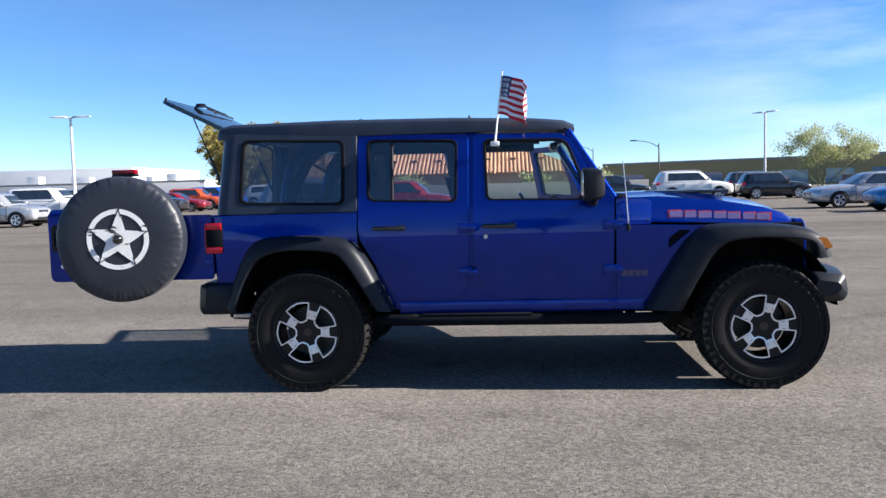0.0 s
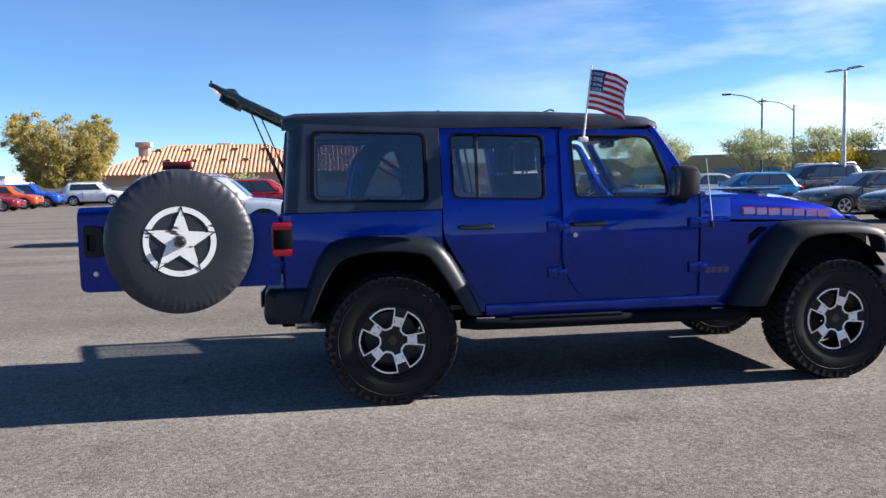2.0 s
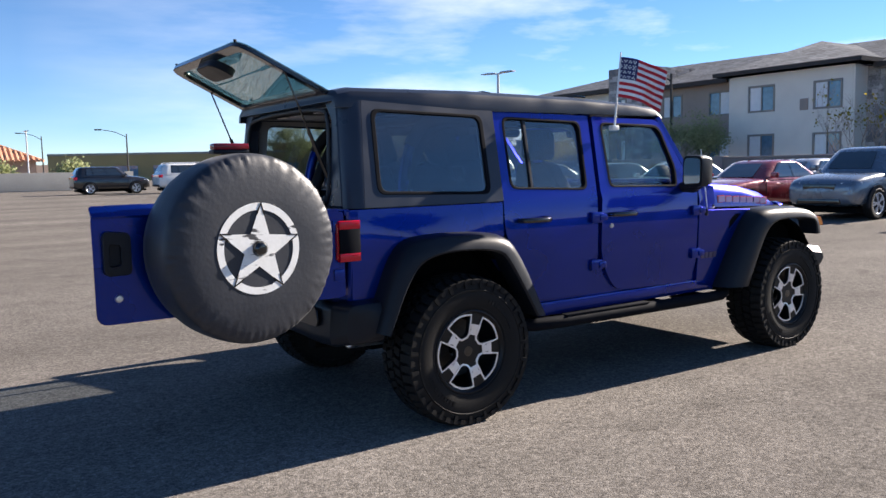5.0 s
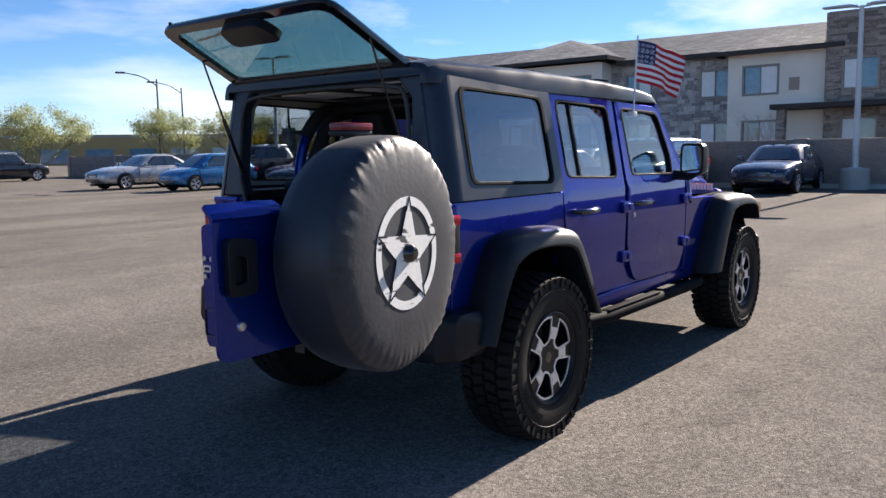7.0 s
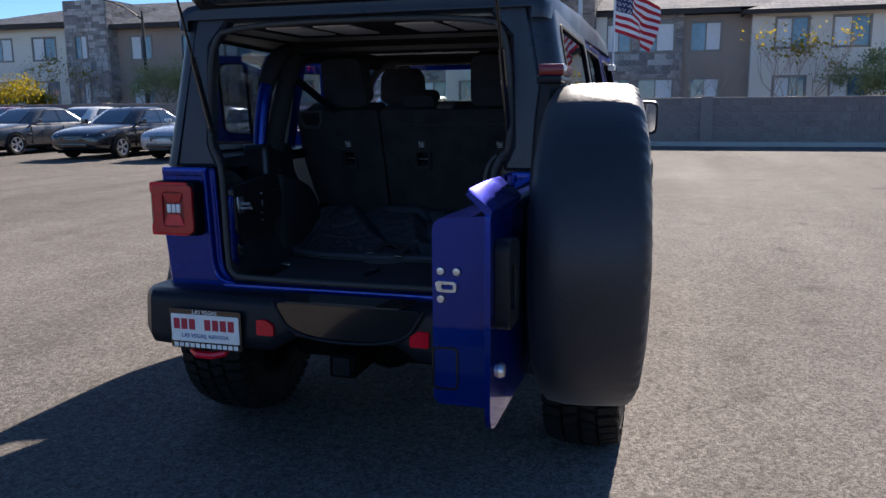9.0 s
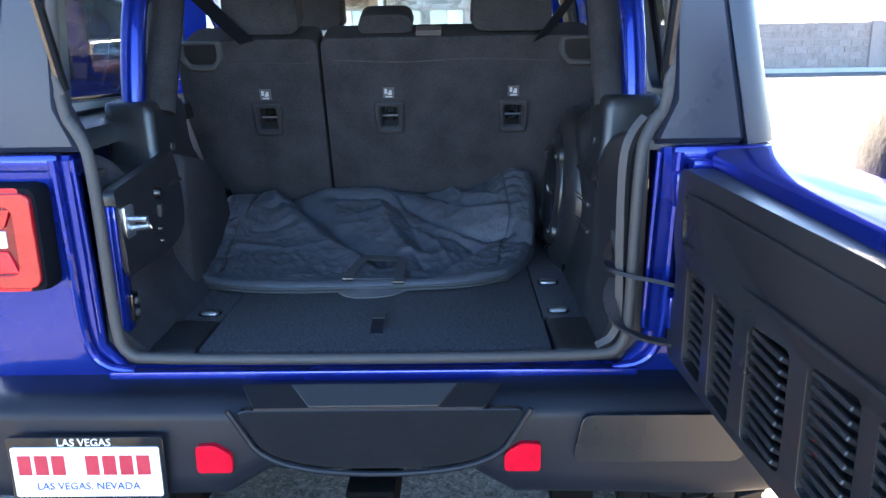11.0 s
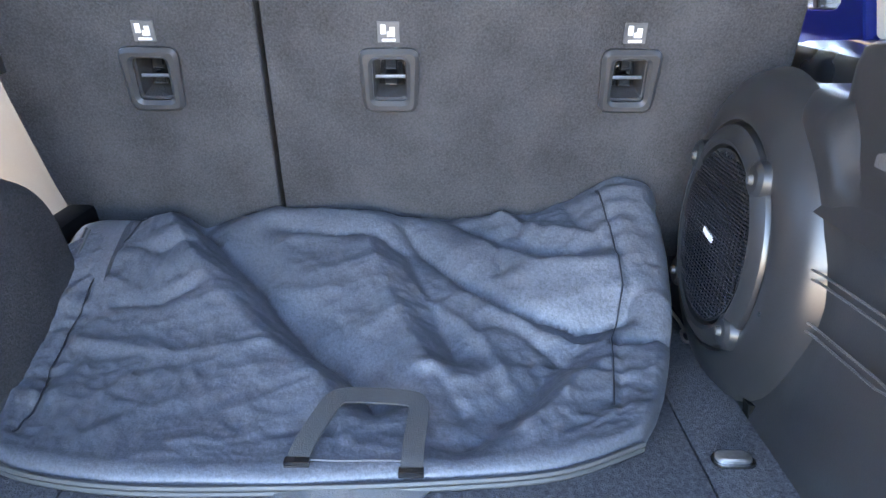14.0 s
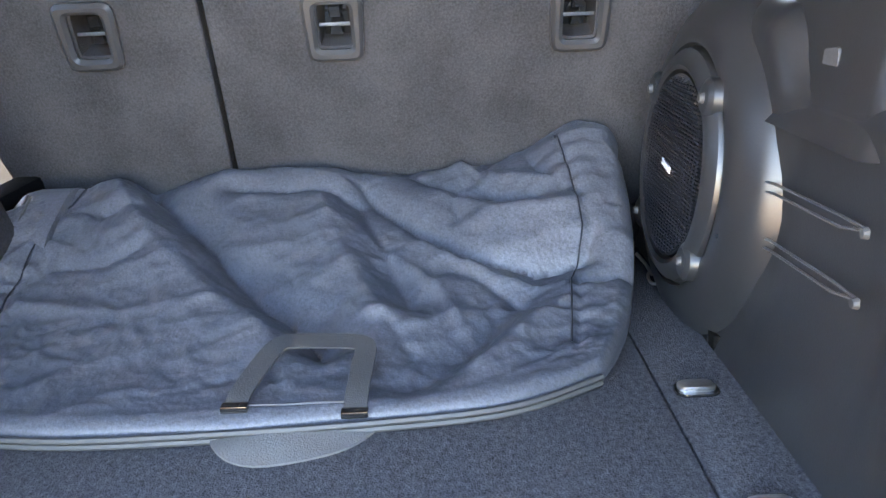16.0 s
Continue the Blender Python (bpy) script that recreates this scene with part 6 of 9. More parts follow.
    part("rear_view_mirror", bm, M["gloss"], jeep)
    bm = bmesh.new()
    box(bm, 1.0, 1.8, -0.13, 0.13, 0.56, 0.86, 0.03)
    box(bm, 0.4, 2.05, -0.74, 0.74, 0.55, 0.58, 0.0)
    part("floor_console", bm, M["trim"], jeep)
    # rear bench: two backs that lean, split off-centre
    lean = Vector((-0.2926, 0, 0.9562))
    out = Vector((-0.9562, 0, -0.2926))
    base = Vector((0.386, 0, 0.845))

    def back(u, v, w):
        return base + lean * v + Vector((0, u, 0)) - out * w
    for y0, y1 in ((0.228, 0.655), (-0.612, 0.219)):
        rr = [0.05, 0.02, 0.03, 0.06] if y0 > 0 else [0.02, 0.05, 0.06, 0.03]
        if y0 > 0:
            o = rounded([(y0, 0.0), (0.585, 0.0), (0.622, 0.16), (0.655, 0.36), (0.652, 0.602), (y0, 0.602)], [0.04, 0.06, 0.05, 0.05, 0.07, 0.03])
        else:
            o = rounded([(y0 + 0.04, 0.0), (y1, 0.0), (y1, 0.602), (y0, 0.602), (y0 - 0.002, 0.36), (y0 + 0.02, 0.16)], [0.06, 0.04, 0.03, 0.07, 0.05, 0.05])
        holes = [h for h in ([(0.401 + a, 0.355 + b) for a, b in rounded([(-0.025, -0.034), (0.025, -0.034), (0.025, 0.034), (-0.025, 0.034)], 0.008, 2)], [(0.024 + a, 0.355 + b) for a, b in rounded([(-0.025, -0.034), (0.025, -0.034), (0.025, 0.034), (-0.025, 0.034)], 0.008, 2)], [(-0.357 + a, 0.355 + b) for a, b in rounded([(-0.025, -0.034), (0.025, -0.034), (0.025, 0.034), (-0.025, 0.034)], 0.008, 2)]) if y0 < h[0][0] < y1]
        sb = part("rear_seat_back", plate(o, holes, 0.13, back, (), 0.012), M["cloth"], jeep, "dark grey cloth seat back")
        for yc in [k for k in (0.401, 0.024, -0.357) if y0 < k < y1]:
            ro = [(yc + a, 0.355 + b) for a, b in rounded([(-0.043, -0.055), (0.043, -0.055), (0.048, 0.053), (-0.048, 0.053)], 0.018, 4)]
            ri = [(yc + a, 0.355 + b) for a, b in rounded([(-0.027, -0.036), (0.027, -0.036), (0.027, 0.036), (-0.027, 0.036)], 0.009, 4)]
            part("anchor_bezel", plate(ro, [ri], 0.018, lambda u, v, w: back(u, v, w - 0.015), (), 0.006), M["latchtrim"], sb)
            bm = bmesh.new()
            tube(bm, [back(yc - 0.024, 0.353, 0.012), back(yc + 0.024, 0.353, 0.012)], 0.003, 6)
            part("anchor_bar", bm, M["steel"], sb)
            bm = bmesh.new()
            merge(bm, plate([(yc - 0.021, 0.325), (yc + 0.021, 0.325), (yc + 0.015, 0.385), (yc - 0.015, 0.385)], [], 0.03, lambda u, v, w: back(u, v, w + 0.045)))
            merge(bm, plate([(yc - 0.012, 0.33), (yc + 0.012, 0.33), (yc + 0.008, 0.352), (yc - 0.008, 0.352)], [], 0.01, lambda u, v, w: back(u, v, w + 0.025), (), 0.002))
            merge(bm, plate([(yc - 0.010, 0.358), (yc + 0.010, 0.358), (yc + 0.010, 0.378), (yc - 0.010, 0.378)], [], 0.01, lambda u, v, w: back(u, v, w + 0.025), (), 0.002))
            part("anchor_cup", bm, M["gloss"], sb)
            bm = bmesh.new()
            merge(bm, plate([(yc - 0.017, 0.416), (yc + 0.017, 0.416), (yc + 0.017, 0.449), (yc - 0.017, 0.449)], [], 0.002, lambda u, v, w: back(u, v, w - 0.003)))
            tg = part("anchor_tag", bm, M["bezel"], sb)
            bm = bmesh.new()
            for a, b, c, d in ((-0.012, -0.004, 0.430, 0.445), (-0.002, 0.010, 0.426, 0.434), (0.002, 0.010, 0.434, 0.441), (-0.010, 0.011, 0.4185, 0.4225)):
                merge(bm, plate([(yc - a, c), (yc - b, c), (yc - b, d), (yc - a, d)], [], 0.001, lambda u, v, w: back(u, v, w - 0.0045)))
            part("tag_mark", bm, M["tagink"], sb)
        bm = bmesh.new()
        tube(bm, [back(y0 + 0.03 + (y1 - y0 - 0.06) * k / 12, 0.532 - 0.004 * math.sin(k * 0.9), -0.0005) for k in range(13)], 0.0016, 5)
        part("seat_seam", bm, M["plastic"], sb)
        yh = 0.575 if y0 > 0 else -0.553
        ro = rounded([(yh - 0.040, 0.512), (yh + 0.040, 0.512), (yh + 0.066, 0.548), (yh + 0.066, 0.600), (yh - 0.066, 0.600), (yh - 0.066, 0.548)], 0.014)
        ri = rounded([(yh - 0.032, 0.530), (yh + 0.032, 0.530), (yh + 0.048, 0.553), (yh + 0.048, 0.590), (yh - 0.048, 0.590), (yh - 0.048, 0.553)], 0.010)
        part("release_bezel", plate(ro, [ri], 0.02, lambda u, v, w: back(u, v, w - 0.014), (), 0.005), M["seal"], sb)
        part("release_lever", plate(ri, [], 0.012, lambda u, v, w: back(u, v, w - 0.004), (), 0.004), M["trim"], sb)
    for yc, wid, high in ((0.39, 0.115, 0.235), (0.024, 0.085, 0.055), (-0.347, 0.12, 0.235)):
        bm = bmesh.new()
        merge(bm, plate(rounded([(yc - wid, 0.61), (yc + wid, 0.61), (yc + wid * 0.86, 0.61 + high), (yc - wid * 0.86, 0.61 + high)], 0.045), [], 0.10, lambda u, v, w: back(u, v, w + 0.015), (), 0.025))
        part("rear_headrest", bm, M["cloth"], jeep)
    bm = bmesh.new()
    merge(bm, plate(rounded([(-0.14, 0.603), (-0.065, 0.603), (-0.065, 0.618), (-0.14, 0.618)], 0.004), [], 0.05, lambda u, v, w: back(u, v, w + 0.01), (), 0.004))
    part("belt_guide", bm, M["bezel"], jeep)
    bm = bmesh.new()
    box(bm, 0.40, 0.92, -0.62, 0.62, 0.70, 0.92, 0.06)
    part("rear_seat_cushion", bm, M["cloth"], jeep)
    bm = bmesh.new()
    tube(bm, [(0.365, 0.20, 0.885), (0.365, 0.24, 0.885)], 0.012, 8)
    part("seat_pivot", bm, M["steel"], jeep)
    for s in (-1, 1):
        bm = bmesh.new()
        y = s * 0.37
        box(bm, 1.15, 1.66, y - 0.25, y + 0.25, 0.66, 0.86, 0.06)
        loft(bm, [[(x0 - (z - 0.8) * 0.33 + dx, y + dy, z) for dx, dy in rounded([(-0.07, -wd), (0.06, -wd), (0.06, wd), (-0.07, wd)], 0.05, 3)] for x0, z, wd in ((1.20, 0.80, 0.24), (1.20, 1.05, 0.25), (1.20, 1.25, 0.235), (1.20, 1.40, 0.17), (1.20, 1.43, 0.13))])
        loft(bm, [[(1.0 + dx, y + dy, z) for dx, dy in rounded([(-0.05, -wd), (0.05, -wd), (0.05, wd), (-0.05, wd)], 0.035, 3)] for z, wd in ((1.45, 0.10), (1.48, 0.13), (1.60, 0.125), (1.645, 0.095))])
        tube(bm, [(1.0, y - 0.06, 1.40), (1.0, y - 0.06, 1.48)], 0.008, 6)
        tube(bm, [(1.0, y + 0.06, 1.40), (1.0, y + 0.06, 1.48)], 0.008, 6)
        part("front_seat", bm, M["cloth"], jeep)


cabin()


# ---- bag on the load floor ----
def soft_bag():
    bag = thing("storage_bag", "slack blue-grey fabric bag with webbing handles on the load floor", "bag", m=Matrix.Translation((0.02, 0.1, 0.782)))
    inv = Matrix.Translation((-0.02, -0.1, -0.782))

    def along(pts, t):
        k = t * (len(pts) - 1)
        i = min(int(k), len(pts) - 2)
        f = k - i
        a, b, c, d = (Vector(pts[min(max(j, 0), len(pts) - 1)]) for j in (i - 1, i, i + 1, i + 2))
        return 0.5 * (2 * b + (c - a) * f + (2 * a - 5 * b + 4 * c - d) * f * f + (3 * b - a - 3 * c + d) * f ** 3)
    front = [(-0.148, 0.545), (-0.216, 0.44), (-0.246, 0.30), (-0.246, 0.12), (-0.236, -0.05), (-0.214, -0.20), (-0.155, -0.312)]
    rear = [(0.17, 0.535), (0.30, 0.46), (0.350, 0.33), (0.352, 0.12), (0.352, -0.08), (0.342, -0.27), (0.30, -0.428)]

    def crease(u, v, line, wide, sharp):
        """1 on a line drawn through the plan, dying out over so many metres beside it; sharp: 1 a knife edge, 0 a soft roll."""
        p, best = Vector((u * 0.85, v * 0.55)), 9.0
        for a, b in zip(line, line[1:]):
            a, b = Vector((a[0] * 0.85, a[1] * 0.55)), Vector((b[0] * 0.85, b[1] * 0.55))
            d = b - a
            k = min(max((p - a).dot(d) / d.dot(d), 0), 1)
            best = min(best, (p - a - d * k).length)
        r = best / wide
        return (1 - sharp) * math.exp(-r * r) + sharp * math.exp(-1.8 * r)

    FOLDS = (
        # height, width, sharpness, line
        (-0.030, 0.034, 0.75, ((0.30, 0.97), (0.39, 0.77), (0.445, 0.60), (0.50, 0.46), (0.55, 0.36), (0.585, 0.24))),
        (0.018, 0.045, 0.45, ((0.25, 0.93), (0.34, 0.66), (0.44, 0.43), (0.53, 0.25))),
        (0.016, 0.045, 0.25, ((0.42, 0.99), (0.50, 0.94), (0.57, 0.89))),
        (-0.014, 0.020, 0.8, ((0.44, 0.90), (0.52, 0.86), (0.58, 0.83))),
        (0.014, 0.038, 0.5, ((0.55, 0.80), (0.60, 0.52), (0.655, 0.33))),
        (-0.018, 0.030, 0.6, ((0.60, 0.82), (0.65, 0.58), (0.685, 0.42))),
        (-0.022, 0.024, 0.8, ((0.60, 0.90), (0.635, 0.81), (0.70, 0.67), (0.75, 0.60), (0.795, 0.565), (0.86, 0.525), (0.92, 0.54))),
        (0.012, 0.030, 0.6, ((0.72, 0.82), (0.79, 0.70), (0.90, 0.66))),
        (-0.010, 0.014, 0.8, ((0.735, 0.83), (0.742, 0.71))),
        (0.009, 0.020, 0.8, ((0.658, 0.317), (0.640, 0.33))),
        (-0.007, 0.016, 0.8, ((0.665, 0.30), (0.70, 0.20))),
        (-0.016, 0.040, 0.35, ((0.91, 0.525), (0.825, 0.375), (0.767, 0.21), (0.70, 0.08))),
        (0.012, 0.034, 0.5, ((0.92, 0.40), (0.88, 0.29), (0.79, 0.13))),
        (-0.012, 0.016, 0.85, ((0.925, 0.435), (1.0, 0.46))),
        (0.010, 0.035, 0.3, ((0.925, 0.53), (1.0, 0.56))),
        (-0.0045, 0.007, 0.6, ((0.19, 1.0), (0.15, 0.80), (0.133, 0.71), (0.125, 0.34), (0.142, 0.22), (0.125, 0.075))),
        (-0.0045, 0.007, 0.6, ((0.885, 0.97), (0.892, 0.91), (0.933, 0.60), (0.917, 0.45), (0.925, 0.13))),
        (-0.002, 0.008, 0.7, ((0.95, 0.062), (0.86, 0.06), (0.77, 0.052), (0.57, 0.045), (0.30, 0.052), (0.08, 0.058))),
        (-0.006, 0.012, 0.8, ((0.18, 0.83), (0.25, 0.78), (0.30, 0.80))),
        (-0.006, 0.012, 0.8, ((0.20, 0.60), (0.27, 0.58), (0.33, 0.62))),
        (0.006, 0.014, 0.6, ((0.16, 0.45), (0.30, 0.41), (0.44, 0.40))),
        (-0.012, 0.020, 0.7, ((0.66, 0.97), (0.70, 0.90), (0.78, 0.80), (0.86, 0.74))),
        (0.010, 0.018, 0.7, ((0.74, 0.96), (0.80, 0.86), (0.88, 0.78))),
        (-0.010, 0.016, 0.8, ((0.78, 0.97), (0.765, 0.88), (0.80, 0.78))),
        (-0.008, 0.016, 0.8, ((0.84, 0.96), (0.86, 0.84), (0.90, 0.74))),
        (0.008, 0.014, 0.8, ((0.70, 0.62), (0.80, 0.48), (0.90, 0.44))),
        (-0.008, 0.014, 0.8, ((0.74, 0.52), (0.83, 0.42), (0.90, 0.30))),
        (0.007, 0.013, 0.8, ((0.62, 0.66), (0.72, 0.46), (0.76, 0.30))),
    )

    def height(u, v):
        prof = ((0, 0.797), (0.010, 0.807), (0.03, 0.813), (0.05, 0.815), (0.08, 0.816), (0.20, 0.823), (0.40, 0.840), (0.55, 0.866), (0.70, 0.898), (0.85, 0.926), (0.95, 0.938), (1, 0.932))
        z = next(za + (zb - za) * (v - va) / (vb - va) for (va, za), (vb, zb) in zip(prof, prof[1:]) if v <= vb)
        z += 0.085 * math.exp(-((u - 0.93) / 0.10) ** 2) * max(0, (v - 0.45) / 0.55) ** 1.2
        z += 0.018 * math.exp(-((u - 0.10) / 0.10) ** 2) * max(0, v - 0.3)
        f = min(1, v * 9)
        z += 1.35 * f * sum(h * crease(u, v, line, wide, sharp) for h, wide, sharp, line in FOLDS)
        for mid in (0.13, 0.915):
            z += 0.0022 * math.sin(v * 95 + 3 * noise.noise(Vector((v * 6, mid, 0)))) * math.exp(-((u - mid) / 0.022) ** 2) * f
        z += f * (0.004 * noise.noise(Vector((u * 6, v * 5, 1))) + 0.0022 * noise.noise(Vector((u * 15, v * 11, 4))) + 0.0020 * (1 - abs(noise.noise(Vector((u * 22 + v * 6, v * 9, 6)))) * 2) ** 3 - 0.0075 * abs(noise.noise(Vector((u * 8 + v * 2, v * 6 - u * 4, 13)))) ** 0.8 - 0.0036 * abs(noise.noise(Vector((u * 17 - v * 13, v * 15 + u * 9, 3)))) ** 0.7 - 0.0018 * abs(noise.noise(Vector((u * 40 + v * 20, v * 34 - u * 12, 5)))) ** 0.7)
        return z
    bm = bmesh.new()
    nu, nv = 220, 130
    rows = []
    rng = random.Random(71)
    creases = []
    for _ in range(210):
        cu, cv, a, n = rng.uniform(0.04, 0.96), rng.uniform(0.05, 0.98), rng.uniform(0.2, 2.6), rng.uniform(0.03, 0.12)
        creases.append((cu, cv, math.cos(a), math.sin(a), n, rng.choice((-1, 1)) * rng.uniform(0.0008, 0.0030), rng.uniform(0.005, 0.010)))

    def crumpled(u, v):
        """Short sharp creases that die out at both ends."""
        z = 0.0
        for cu, cv, c, q, n, amp, wide in creases:
            x, y = u - cu, v - cv
            s = x * c + y * q
            if -n < s < n:
                d = abs(y * c - x * q) / wide
                if d < 4:
                    z += amp * (1 - (s / n) ** 2) * (2.718 ** -d)
        return z
    for i in range(nu + 1):
        u = i / nu
        row = []
        for j in range(nv + 1):
            v = j / nv
            p = along(front, u).lerp(along(rear, u), v)
            z = height(u, v) + crumpled(u, v) * min(1, v * 9)
            edge = min(u, 1 - u)
            z -= 0.016 * max(0, 1 - edge / 0.03) ** 2
            swell = 0.034 * max(0, (u - 0.88) / 0.12) * math.sin(math.pi * min(1, v * 1.1)) ** 0.7 if 0 < v < 0.909 else 0.0
            row.append(bm.verts.new((p.x + 0.006 * noise.noise(Vector((u * 9, v * 9, 3))), p.y - swell, z)))
        rows.append(row)
    for a, b in zip(rows, rows[1:]):
        for j in range(nv):
            bm.faces.new((a[j], b[j], b[j + 1], a[j + 1]))
    rim = [r[0] for r in rows] + rows[-1][1:] + [r[-1] for r in reversed(rows[:-1])] + list(reversed(rows[0][1:-1]))
    low = [bm.verts.new((v.co.x + 0.004, v.co.y, 0.783)) for v in rim]
    for k in range(len(rim)):
        q = (k + 1) % len(rim)
        bm.faces.new((rim[k], low[k], low[q], rim[q]))
    bm.faces.new(low)
    bmesh.ops.transform(bm, matrix=inv, verts=bm.verts)
    part("bag_shell", bm, M["bag"], bag, sharp=60)
    for z, o in ((0.788, 0.004), (0.797, 0.006)):
        bm = bmesh.new()
        tube(bm, [inv @ Vector((along(front, k / 60).x - o, along(front, k / 60).y, z)) for k in range(61)], 0.0038, 6)
        part("piping", bm, M["seal"], bag)
    shell = [v.co for v in bag.children[0].data.vertices]

    def lie(x, y, up):
        """A point just over the cloth at a place of the plan."""
        q = inv @ Vector((x, y, 0.8))
        near = sorted(shell, key=lambda c: (c.x - q.x) ** 2 + (c.y - q.y) ** 2)[:4]
        return Vector((q.x, q.y, max(c.z for c in near) + up))
    bm = bmesh.new()
    run = [lie(*p) for p in ((-0.226, 0.106, 0.002), (-0.208, 0.102, 0.004), (-0.170, 0.089, 0.013), (-0.132, 0.074, 0.016), (-0.122, 0.060, 0.017), (-0.120, 0.02, 0.017), (-0.121, -0.022, 0.017), (-0.130, -0.034, 0.016), (-0.175, -0.030, 0.012), (-0.218, -0.027, 0.004), (-0.234, -0.026, 0.002))]
    for _ in range(3):
        for a, b, c in zip(run, run[1:], run[2:]):
            b.z = max(b.z, 0.5 * (a.z + c.z))
    tube(bm, smooth_line(run, 2), 0, flat=(0.026, 0.0025, (-0.25, 0, 1)))
    grip = part("handle", bm, M["webbing"], bag)
    for k in (0, -1):
        bm = bmesh.new()
        p = run[k]
        box(bm, p.x - 0.008, p.x + 0.006, p.y - 0.015, p.y + 0.015, p.z - 0.004, p.z + 0.004, 0.002)
        part("handle_tab", bm, M["gloss"], grip)
    bm = bmesh.new()
    tube(bm, [lie(-0.222, 0.10 - 0.012 * k, 0.0012) for k in range(11)], 0.0012, 4)
    part("stitching", bm, M["bezel"], bag)
    bm = bmesh.new()
    tube(bm, [inv @ Vector(p) for p in smooth_line([(-0.222, 0.112, 0.790), (-0.252, 0.106, 0.791), (-0.276, 0.080, 0.791), (-0.268, 0.035, 0.790), (-0.250, -0.010, 0.789), (-0.222, -0.032, 0.790)], 2)], 0, flat=(0.050, 0.003, (-0.25, 0, 1)))
    part("handle", bm, M["looseweb"], bag)
    # seams along the end panels
    for line in (FOLDS[15][3], FOLDS[16][3]):
        bm = bmesh.new()
        run = [along(front, u).lerp(along(rear, u), v) for a, b in zip(line, line[1:]) for u, v in [Vector(a).lerp(Vector(b), k / 8) for k in range(8)]]
        tube(bm, [lie(p.x, p.y, 0.0004) for p in run], 0.0014, 5)
        part("seam", bm, M["plastic"], bag)
    # zipped pocket at the far end
    bm = bmesh.new()
    loft(bm, [[inv @ Vector((0.20 + (x - 0.20) * k, y, 0.783 + (z - 0.783) * (0.4 + 0.6 * k))) for x, z in rounded([(0.05, 0.783), (0.31, 0.783), (0.32, 0.93), (0.25, 0.955), (0.13, 0.905)], 0.03, 3)] for y, k in ((0.46, 1.0), (0.515, 1.0), (0.536, 0.95), (0.545, 0.85))])
    part("end_pocket", bm, M["bag"], bag, sharp=50)
    for o in (0.0, 0.009):
        bm = bmesh.new()
        tube(bm, [inv @ Vector(p) for p in smooth_line([(0.11 - o, 0.522 - o, 0.80), (0.075 - o, 0.520 - o, 0.84), (0.115 - o, 0.518 - o, 0.90), (0.22 - o, 0.518 - o, 0.95)], 2)], 0.0028, 5)
        part("pocket_zip", bm, M["seal"], bag)
    bm = bmesh.new()
    loft(bm, [[inv @ Vector((x, y, z)) for x, z in rounded([(0.13, 0.783), (0.25, 0.783), (0.25, 0.87), (0.17, 0.875), (0.14, 0.85)], 0.02, 3)] for y in (-0.35, -0.395, -0.403)])
    part("end_pocket", bm, M["bag"], bag)
    bm = bmesh.new()
    tube(bm, [inv @ Vector((0.16 + 0.018 * math.cos(a), -0.462 + 0.012 * math.sin(a), 0.79 + 0.004 * math.sin(2 * a))) for a in [k * math.pi / 8 for k in range(17)]], 0.0028, 6, caps=False)
    tube(bm, [inv @ Vector(p) for p in ((0.175, -0.46, 0.79), (0.20, -0.455, 0.80), (0.22, -0.445, 0.81))], 0.003, 6)
    part("snap_hook", bm, M["steel"], bag)


soft_bag()


